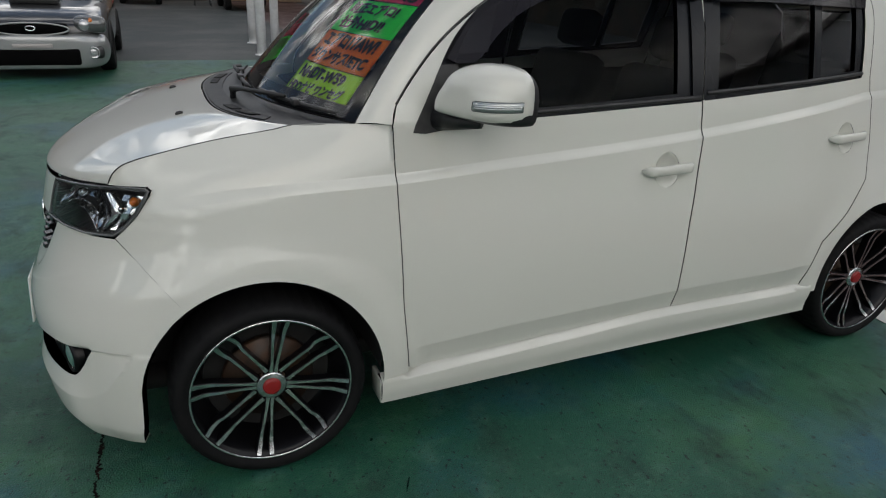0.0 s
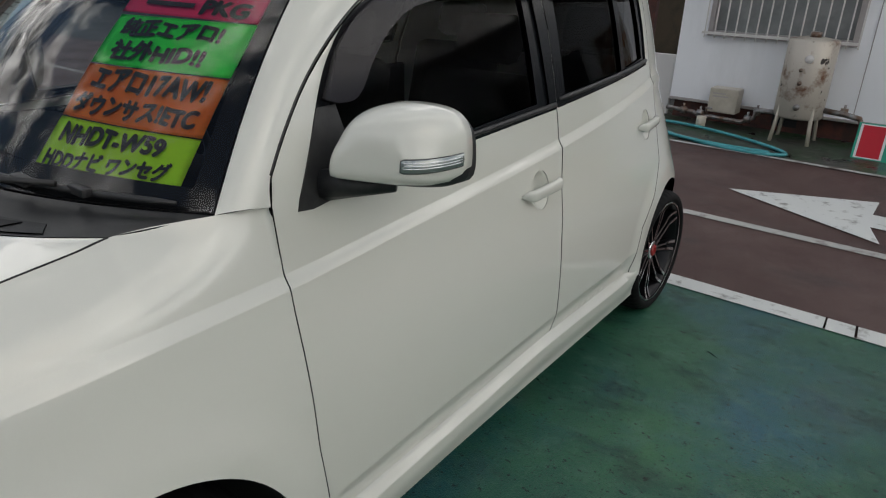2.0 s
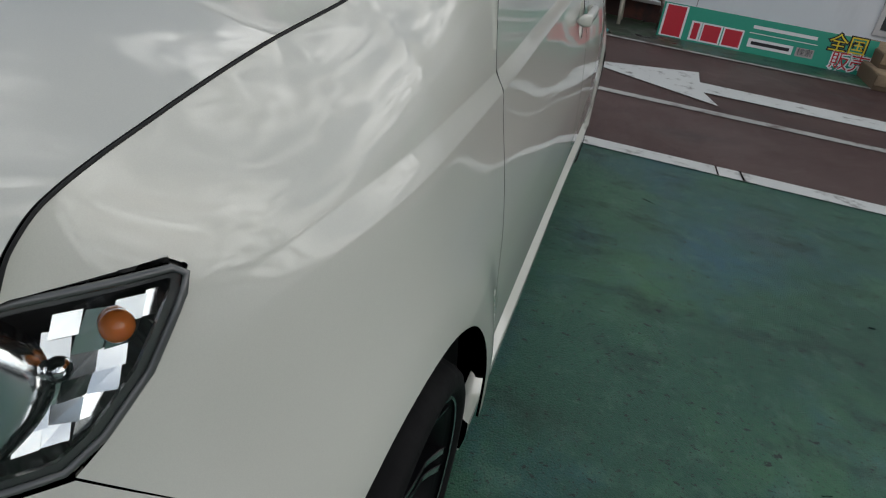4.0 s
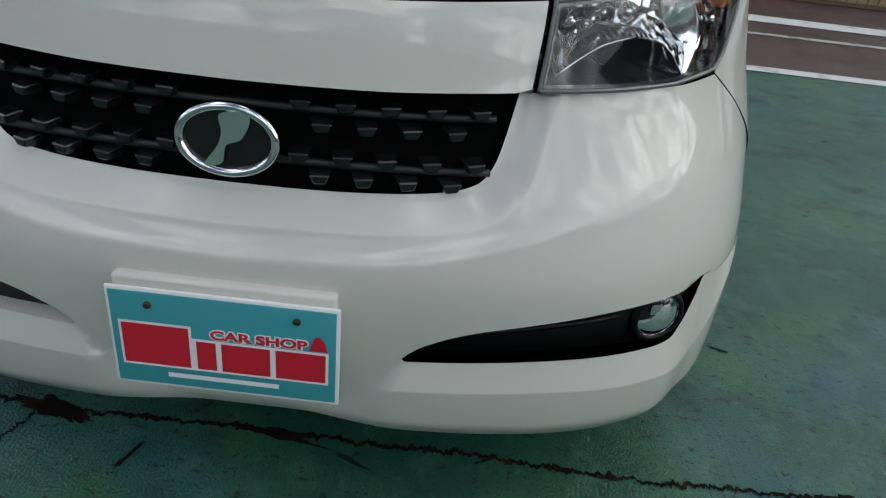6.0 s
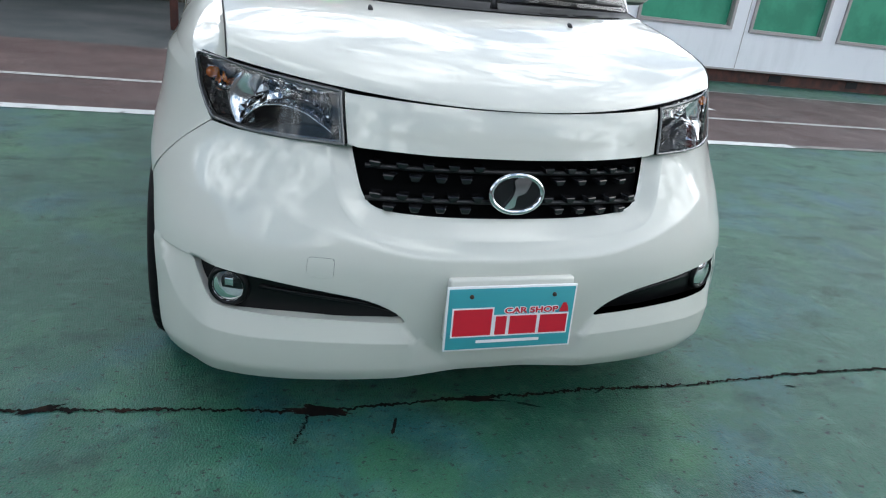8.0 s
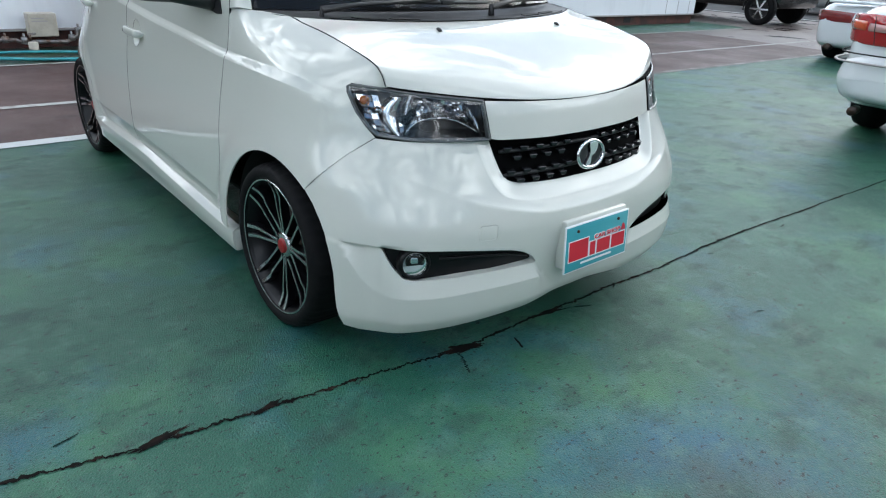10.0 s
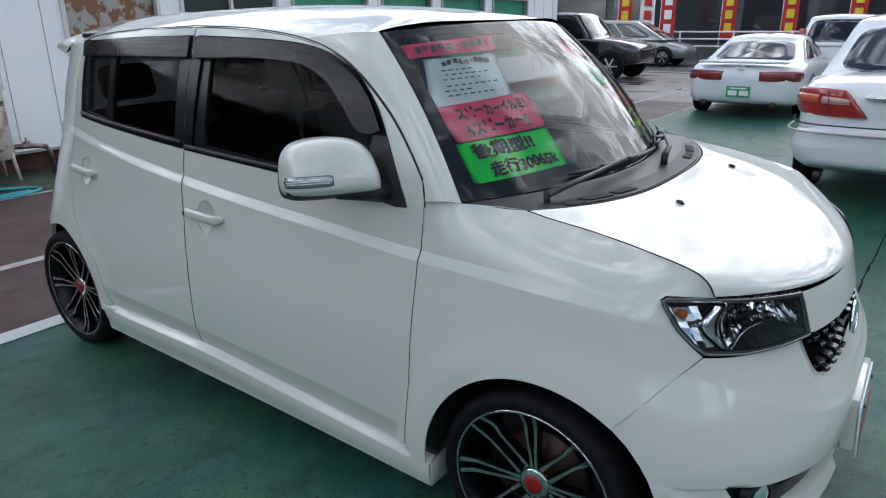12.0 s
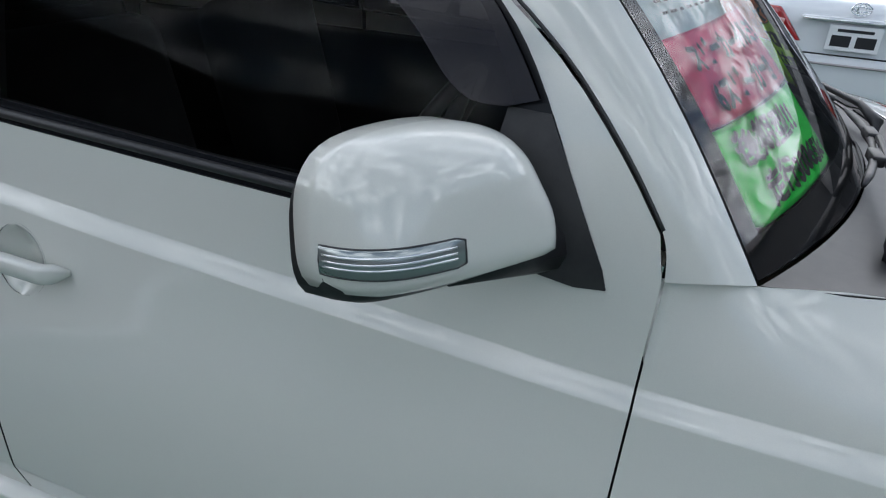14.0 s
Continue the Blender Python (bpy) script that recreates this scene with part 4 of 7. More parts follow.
side_guides = [[(x, crease(x) + d) for x in np.linspace(0.30, -2.6, 136)] for d in (-0.0025, 0.0005, 0.013, 0.0255, 0.0285)]
side_guides += [[(x, step_z(x) + d) for x in np.linspace(-0.43, -2.2, 90)] for d in (0.003, -0.0005, -0.004)]
for sg in (1, -1):
    skin = side_skin(sg)
    arch = circle_arc(0.0, 0.292, 0.343, 184.5, 53.6, 28)
    fender = [(x, edge_z(x)) for x in (-0.40, -0.35, -0.30, -0.25, -0.20, -0.13)] + [(x, edge_z(x)) for x in (-0.083, 0.0, 0.062, 0.14, 0.209, 0.26, 0.312, 0.33, 0.345, 0.355, 0.362)]
    fender += [(0.340, 0.8825), (0.31, 0.8835), (0.263, 0.8855), (0.254, 0.878), (0.261, 0.862), (0.298, 0.808), (0.335, 0.768), (0.360, 0.744), (0.308, 0.690), (0.258, 0.632), (0.2036, 0.568)]
    fender += list(reversed(arch)) + [(-0.342, 0.264)] + list(reversed(FRONT_CUT))[0:]
    panel("front_fender", skin, fender, PAINT, car, step=0.016, depth=0.005, gap=0.0004, rim=PAINT, guides=side_guides)
    bottom = [(x, sill_top(x)) for x in (-0.475, -0.7, -1.01, -1.25, -1.476)]
    door = FRONT_CUT[:-1] + [(-0.428, 0.285)] + bottom + list(reversed(B_CUT))[1:] + [(-1.545, 1.3)] + list(reversed(spline(GUTTER, 3)))
    fd = panel("front_door", skin, door, PAINT, car, [FRONT_WINDOW, ellipse(-1.382, 0.848, 0.050, 0.058)], step=0.022, depth=0.02, gap=0.0028, guides=side_guides)
    bottom = [(x, sill_top(x)) for x in (-1.476, -1.7, -1.9, -2.05, -2.125)]
    door = B_CUT + bottom[1:-1] + list(reversed(REAR_CUT)) + list(reversed(spline(GUTTER_REAR, 3)))[1:] + [(-1.545, 1.3)]
    rd = panel("rear_door", skin, door, PAINT, car, [REAR_WINDOW, ellipse(-2.275, 0.908, 0.050, 0.058)], step=0.022, depth=0.02, gap=0.0022, guides=side_guides)
    handle(sg, -1.382, 0.850, fd, sg < 0)
    handle(sg, -2.275, 0.910, rd, False)
    for owner, window, glasses, visor in ((fd, FRONT_WINDOW, [FRONT_GLASS], FRONT_VISOR), (rd, REAR_WINDOW, [REAR_GLASS, QUARTER_GLASS], REAR_VISOR)):
        panel("window_sash", skin, grow(window, 0.004), SASH, owner, [g for g in glasses], step=0.03, gap=0, depth=0.02, rim=BLACK_PLASTIC, lift=-0.006)
        for g in glasses:
            panel("window_glass", skin, grow(g, 0.004), TINTED if owner is fd else (QUARTER if g is QUARTER_GLASS else PRIVACY), owner, step=0.05, gap=0, depth=0.004, rim=BLACK_PLASTIC, lift=-0.015).visible_shadow = False
        panel("rain_visor", visor_skin(sg, visor), visor, SMOKE, owner, step=0.03, gap=0, depth=0.016, rim=SMOKE, label="smoked acrylic rain visor")
        strip = [(-1.485, 1.072), (-1.5275, 1.072), (-1.5425, 1.30), (-1.5380, 1.405), (-1.485, 1.405)] if owner is fd else [(-1.5335, 1.075), (-1.585, 1.078), (-1.585, 1.405), (-1.5440, 1.405), (-1.5475, 1.30)]
        panel("pillar_trim", skin, strip, SASH, owner, step=0.03, gap=0, depth=0.004, rim=SASH, lift=0.0022)
        bm = bmesh.new()
        x0, x1 = (-0.60, -1.52) if owner is fd else (-1.55, -2.37)
        belt = lambda x: (1.034 if owner is fd else 1.030) + (-x - 0.60) * (0.041 if owner is fd else 0.058)
        put_tube(bm, [(x0 + (x1 - x0) * i / 12, sg * (side_y(x0 + (x1 - x0) * i / 12, belt(x0 + (x1 - x0) * i / 12) + 0.012) + 0.002), belt(x0 + (x1 - x0) * i / 12) + 0.012) for i in range(13)], 0.008, 8)
        part("belt_moulding", bm, BLACK_PLASTIC, owner)
    gut = spline(GUTTER, 5) + spline(GUTTER_REAR[:5], 5)[1:]
    part("roof_moulding", put_tube(bmesh.new(), [(x, sg * (side_y(x, z + 0.004) + 0.0005), z + 0.004) for x, z in gut], 0.0024, 6), BLACK_PLASTIC, car)
    rear_arch = circle_arc(-2.54, 0.290, 0.335, 0, 180, 30)
    quarter = spline(GUTTER_REAR[2:], 3) + REAR_CUT[1:] + [(-2.165, 0.29)] + rear_arch + [(-2.95, 0.24), (-3.065, 0.24), (-3.077, 0.5), (-3.073, 0.9), (-3.050, 1.15), (-3.0, 1.34), (-2.955, 1.402), (-2.7, 1.425), (-2.5, 1.437)]
    panel("rear_quarter", skin, quarter, PAINT, car, step=0.024, depth=0.02, gap=0.0022, rim=PAINT, guides=side_guides)
    panel("tail_lamp", side_skin(sg, 0.012), [(-2.92, 0.80), (-2.90, 0.93), (-2.92, 1.04), (-3.035, 1.05), (-3.05, 0.93), (-3.045, 0.80)], principled("tail_lamp_red", (0.45, 0.10, 0.09), 0.12, 0, 1.0), car, step=0.03, gap=0, depth=0.02)

    def sill_skin(x, z, sg=sg):
        q = sill_top(x) - z
        return (x, sg * (0.824 + 0.032 * max(0.0, min(1.0, q / 0.022)) - 0.014 * ease((q - 0.05) / 0.08)), z)
    line = [-0.343 - 1.84 * i / 20 for i in range(21)]
    panel("side_sill", sill_skin, [(x, sill_low(x)) for x in line] + [(x, sill_top(x)) for x in reversed(line)], PAINT, car, step=0.016, gap=0.0, depth=0.10, rim=PAINT, label="white aero side sill", guides=[[(x, sill_top(x) - d) for x in line[1:-1]] for d in (0.010, 0.020, 0.0225, 0.026)])
    lo, hi = sorted((sg * 0.745, sg * 0.8445))
    part("sill_end", box((-0.3560, lo, 0.1610), (-0.3395, hi, 0.2440), 0.004), PAINT, car)
    # pillar beside the windscreen
    cut = spline([(-0.400, 1.036)] + GUTTER[:6], 6)

    def pillar(a, b, cut=cut, sg=sg):
        t = max(0.0, min(1.0, a / 0.65)) * (len(cut) - 1)
        i = min(int(t), len(cut) - 2)
        x = cut[i][0] + (cut[i + 1][0] - cut[i][0]) * (t - i)
        z = cut[i][1] + (cut[i + 1][1] - cut[i][1]) * (t - i)
        p = Vector((x, sg * side_y(x, z), z))
        w = Vector(windscreen(sg, max(0.0, min(1.0, a / 0.65))))
        q = max(0.0, min(1.0, b / 0.12))
        return p.lerp(w, q) + Vector((0.006, sg * 0.010, 0.006)) * math.sin(math.pi * q)
    panel("windscreen_pillar", pillar, [(0, 0), (0.65, 0), (0.65, 0.12), (0, 0.12)], PAINT, car, step=0.018, gap=0.0006, depth=0.010, rim=PAINT)

# ---- roof, tail and glass ----
def roof_outline():
    half = [(-0.691 + 0.10 * (1 - (k / 10) ** 2), 0.592 * k / 10) for k in range(0, 11)]
    half += [(-0.73, 0.615), (-0.77, 0.637)] + [(x, side_y(x, z)) for x, z in ((-0.81, 1.417), (-0.90, 1.441), (-0.978, 1.462), (-1.11, 1.479), (-1.242, 1.491), (-1.40, 1.498), (-1.556, 1.501), (-1.74, 1.497), (-1.915, 1.490), (-2.06, 1.482), (-2.205, 1.473), (-2.36, 1.455), (-2.5, 1.437), (-2.7, 1.425), (-2.955, 1.402))]
    half += [(-3.02, 0.38), (-3.045, 0.0)]
    return half[:-1] + [(x, -y) for x, y in reversed(half[1:])]


panel("roof", lambda x, y: (x, y, roof_z(x, y)), roof_outline(), PAINT, car, step=0.03, gap=0.0006, depth=0.010, rim=PAINT)
glass_poly = [(-0.73, 0.0), (-0.36, 0), (0, 0), (0.36, 0), (0.73, 0), (0.73, 0.56), (0.36, 0.56), (0, 0.56), (-0.36, 0.56), (-0.73, 0.56)]
ws_skin = lambda a, b: windscreen(a / 0.73, b / 0.56)
FRIT = principled("black_glass_border", (0.006, 0.006, 0.007), 0.6, spec=0.15)
screen = panel("windscreen", ws_skin, glass_poly, SCREEN, car, step=0.04, gap=0.004, depth=0.005, rim=BLACK_PLASTIC, label="clear windscreen with black border")
screen.visible_shadow = False
panel("screen_border", ws_skin, glass_poly, FRIT, screen, [[(-0.675, 0.050), (-0.4, 0.062), (0, 0.065), (0.4, 0.062), (0.675, 0.050), (0.675, 0.535), (0, 0.53), (-0.675, 0.535)]], step=0.04, gap=0.003, depth=0.001, lift=-0.008)


def cowl_skin(a, b):
    k, q = a / 0.66, b / 0.25
    p, w = Vector(bonnet(1.0, max(-1.0, min(1.0, k)))), Vector(windscreen(max(-1.0, min(1.0, k)), 0.0))
    r = p.lerp(w, q)
    r.z -= 0.007 * math.sin(math.pi * min(1.0, max(0.0, q))) * (1 - k * k) ** 0.5 if abs(k) < 1 else 0
    return r


cowl = panel("cowl", cowl_skin, [(-0.66, 0), (0.66, 0), (0.66, 0.25), (-0.66, 0.25)], BLACK_PLASTIC, car, step=0.025, gap=0.002, depth=0.02, label="black cowl below the windscreen")
# strip in a slightly lighter grey than the black cowl
panel("cowl_strip", cowl_skin, [(-0.56, 0.02), (-0.3, 0.012), (0.3, 0.012), (0.56, 0.02), (0.50, 0.10), (0.3, 0.125), (-0.3, 0.125), (-0.50, 0.10)], COWL_GREY, cowl, step=0.025, gap=0, depth=0.003, rim=COWL_GREY, lift=0.003, label="grey plastic strip, slightly lighter than the cowl")
for k in (-0.42, -0.30, 0.30, 0.42):
    panel("cowl_vent", cowl_skin, [(k - 0.045, 0.045), (k + 0.045, 0.045), (k + 0.045, 0.09), (k - 0.045, 0.09)], GAP, cowl, step=0.03, gap=0, depth=0.003, lift=0.006)
for y in (0.287, -0.287):
    p = Vector((0.155, y, 0))
    v = min((abs(bonnet(i / 100, y / 0.655)[0] - 0.155), i) for i in range(101))[1] / 100
    z = bonnet(v, y / 0.655)[2]
    bm = bmesh.new()
    put_tube(bm, [(0.163, y, z - 0.003), (0.159, y, z + 0.003), (0.151, y, z + 0.006), (0.144, y, z + 0.005)], [0.007, 0.0065, 0.005, 0.003], 10)
    part("washer_nozzle", bm, BLACK_PLASTIC, car)


def wiper(a, b, pivot, parent):
    """Blade between two places on the glass, arm from a pivot on the cowl."""
    pts = [Vector(windscreen(a[0] + (b[0] - a[0]) * i / 10, a[1] + (b[1] - a[1]) * i / 10)) + Vector((0.016, 0, 0.016)) for i in range(11)]
    bm = bmesh.new()
    put_tube(bm, pts, [0.004] + [0.007] * 9 + [0.004], 6)
    for i in (3, 6):
        put_box(bm, pts[i] - Vector((0.008, 0.03, 0.006)), pts[i] + Vector((0.012, 0.03, 0.012)), 0.003)
    w = part("wiper", bm, BLACK_PLASTIC, parent, "black windscreen wiper")
    bm = bmesh.new()
    pv = Vector(pivot)
    put_tube(bm, [pv - Vector((0, 0, 0.02)), pv + Vector((0, 0, 0.02)), pv.lerp(pts[5], 0.3) + Vector((0.02, 0, 0.025)), pts[5] + Vector((0.008, 0, 0.012))], [0.014, 0.013, 0.008, 0.006], 8)
    part("wiper_arm", bm, BLACK_PLASTIC, w)


wiper((-0.54, 0.035), (0.22, 0.020), (-0.13, -0.56, 1.03), car)
wiper((0.31, 0.03), (0.93, 0.012), (-0.03, 0.12, 1.035), car)

bm = bmesh.new()
rows = []
for i in range(13):
    y = -0.42 + 0.84 * i / 12
    e = 1 - abs(y / 0.42) ** 6
    rows.append([bm.verts.new((x, y, z + roof_z(-2.92, y) - 0.006)) for x, z in ((-2.90, 0.004), (-2.99, 0.006), (-3.06 - 0.02 * e, -0.006), (-3.07 - 0.02 * e, -0.022), (-3.00, -0.05))])
for a, b in zip(rows, rows[1:]):
    for k in range(4):
        bm.faces.new((a[k], a[k + 1], b[k + 1], b[k]))
for r in (rows[0], rows[-1]):
    bm.faces.new(r)
bmesh.ops.recalc_face_normals(bm, faces=bm.faces)
part("roof_spoiler", bm, PAINT, car, "white spoiler at the roof's rear edge")
part("tailgate", box((-3.07, -0.40, 0.56), (-3.025, 0.40, 1.05), 0.012), PAINT, car)
part("rear_window", box((-3.04, -0.38, 1.05), (-3.02, 0.38, 1.36), 0.006), PRIVACY, car)
part("rear_bumper", box((-3.095, -0.42, 0.22), (-3.015, 0.42, 0.555), 0.03), PAINT, car)

# ---- mirrors ----
LAMP_BACK = principled("indicator_back", (0.28, 0.31, 0.30), 0.18, 0.6, 1.0)
LAMP_RIB = principled("indicator_rib", (0.80, 0.82, 0.82), 0.15, 0.7)
LAMP_DARK = principled("indicator_edge", (0.03, 0.03, 0.03), 0.3)
MIRROR = Vector((-0.633, 0.902, 1.135))
# seen from ahead: across (outwards positive) and up
MIRROR_SHAPE = [(0.945 * a, 0.955 * b) for a, b in spline([(-0.112, -0.060), (-0.112, -0.02), (-0.102, 0.030), (-0.074, 0.070), (-0.030, 0.088), (0.030, 0.089), (0.080, 0.076), (0.106, 0.042), (0.114, -0.010), (0.113, -0.048), (0.100, -0.065), (0.060, -0.0695), (0.0, -0.0700), (-0.060, -0.0690), (-0.102, -0.067)], 6, True)]


def mirror_reach(k):
    """Distance from the middle to the outline in direction k."""
    d = Vector((math.cos(k), math.sin(k)))
    best = 0.1
    for (ax, ay), (bx, by) in zip(MIRROR_SHAPE, MIRROR_SHAPE[1:] + MIRROR_SHAPE[:1]):
        den = d.x * (by - ay) - d.y * (bx - ax)
        if abs(den) > 1e-9:
            t = (ax * (by - ay) - ay * (bx - ax)) / den
            s = (ax * d.y - ay * d.x) / den
            if t > 0 and -1e-6 <= s <= 1 + 1e-6:
                best = t
    return best


def mirror_x(y, z):
    """How far the housing stands forward; it leans back outwards and towards its top."""
    rho = min(1.0, math.hypot(y, z) / mirror_reach(math.atan2(z, y)))
    return 0.098 * max(0.0, 1 - rho ** (3.4 + 3.0 * ease(0.5 - z / 0.05))) ** 0.55 - 0.44 * y - 0.10 * z - 1.1 * max(0.0, y) ** 2


def mirror_point(sg, y, z, out=0.0, rim=False):
    p = MIRROR + Vector((mirror_x(y, z), y, z))
    if rim:
        p = MIRROR + Vector((mirror_x(y, z) * 0.90 - 0.020, y * 0.995, z * 0.985 - 0.010))
    if out:
        e = 0.002
        n = Vector((1, -(mirror_x(y + e, z) - mirror_x(y - e, z)) / (2 * e), -(mirror_x(y, z + e) - mirror_x(y, z - e)) / (2 * e)))
        p += n.normalized() * out
    return fold(sg, Vector((p.x, sg * p.y, p.z)))


def fold(sg, p):
    """The offside housing is swung a little further back and tipped."""
    if sg > 0:
        return p
    c = Vector((MIRROR.x, -MIRROR.y, MIRROR.z))
    q = p - c
    q = Matrix.Rotation(radians(23.9), 3, (-0.168, -0.370, -0.913)) @ Vector((0.688 * q.x, 1.16 * q.y, 1.067 * q.z))
    return c + q + Vector((-0.0112, 0.0267, -0.016))


def mirror_shell(sg, n=60, m=16, rim=False):
    bm = bmesh.new()
    ks = [2 * math.pi * j / n for j in range(n)]
    reach = [mirror_reach(k) for k in ks]
    rings = []
    for i in range(1, m + 1):
        rho = math.sin(math.pi / 2 * i / m)
        rings.append([bm.verts.new(mirror_point(sg, r * rho * math.cos(k), r * rho * math.sin(k), 0.0, rim)) for k, r in zip(ks, reach)])
    top = bm.verts.new(mirror_point(sg, 0, 0, 0.0, rim))
    for j in range(n):
        bm.faces.new((top, rings[0][j], rings[0][(j + 1) % n]))
    for r0, r1 in zip(rings, rings[1:]):
        for j in range(n):
            bm.faces.new((r0[j], r0[(j + 1) % n], r1[(j + 1) % n], r1[j]))
    back = [bm.verts.new(v.co + Vector((-0.024, 0, 0))) for v in rings[-1]]
    for j in range(n):
        bm.faces.new((rings[-1][j], rings[-1][(j + 1) % n], back[(j + 1) % n], back[j]))
    bm.faces.new(back)
    bmesh.ops.recalc_face_normals(bm, faces=bm.faces)
    return bm


for sg in (1, -1):
    mirror = part("door_mirror", mirror_shell(sg), PAINT, car, "white door mirror with clear indicator strip")
    bm = mirror_shell(sg, rim=True)
    part("mirror_rim", bm, BLACK_PLASTIC, mirror)
    bm = bmesh.new()
    put_box(bm, (-0.664, sg * 0.82, 1.07), (-0.659, sg * 0.98, 1.19), 0.002)
    for v in bm.verts:
        v.co = fold(sg, v.co)
    part("mirror_glass", bm, CHROME, mirror)
    # foot: black triangle and arm
    panel("mirror_sail", side_skin(sg), [(-0.462, 1.012), (-0.470, 1.035), (-0.560, 1.198), (-0.612, 1.200), (-0.640, 1.040), (-0.60, 1.022), (-0.50, 1.008)], BLACK_PLASTIC, mirror, step=0.03, gap=0, depth=0.01, rim=BLACK_PLASTIC, lift=0.004)
    bm = bmesh.new()
    put_tube(bm, [(-0.545, sg * 0.755, 1.048), (-0.575, sg * 0.81, 1.050), (-0.62, sg * 0.89, 1.055)], [0.036, 0.026, 0.014], 10)
    part("mirror_arm", bm, BLACK_PLASTIC, mirror)
    # lens: a straight band that wraps round the outer end
    low, high, start = (-0.030, -0.004, 0.052) if sg > 0 else (-0.0382, -0.0104, 0.020)
    bm = bmesh.new()
    rows = []
    for i in range(17):
        row = []
        for h in (0.0, 0.08, 0.5, 0.92, 1.0):
            z = low + (high - low) * (0.5 + (h - 0.5) * (0.8 if i == 0 else 1.0))
            far = mirror_reach(math.atan2(z, 0.112)) * 0.112 / math.hypot(0.112, z)
            y = start + (far * 0.9985 - start) * math.sin(math.pi / 2 * i / 16)
            row.append(mirror_point(sg, y, z, 0.0008 if h in (0.0, 1.0) or i == 0 else 0.0028))
        rows.append(row)
    vr = [[bm.verts.new(p) for p in r] for r in rows]
    for r0, r1 in zip(vr, vr[1:]):
        for a in range(4):
            bm.faces.new((r0[a], r1[a], r1[a + 1], r0[a + 1]) if sg > 0 else (r0[a], r0[a + 1], r1[a + 1], r1[a]))
    strip_ob = part("indicator_strip", bm, LAMP_BACK, mirror, "clear indicator strip")
    for share in (0.3, 0.52, 0.76):
        bm = bmesh.new()
        put_tube(bm, [r[1].lerp(r[3], share) for r in rows[1:-1]], 0.0015, 5)
        part("indicator_rib", bm, LAMP_RIB, strip_ob)
    bm = bmesh.new()
    put_tube(bm, [r[0] for r in rows] + [rows[-1][2]] + [r[4] for r in reversed(rows)] + [rows[0][2], rows[0][0]], 0.0012, 5)
    part("indicator_edge", bm, LAMP_DARK, strip_ob)

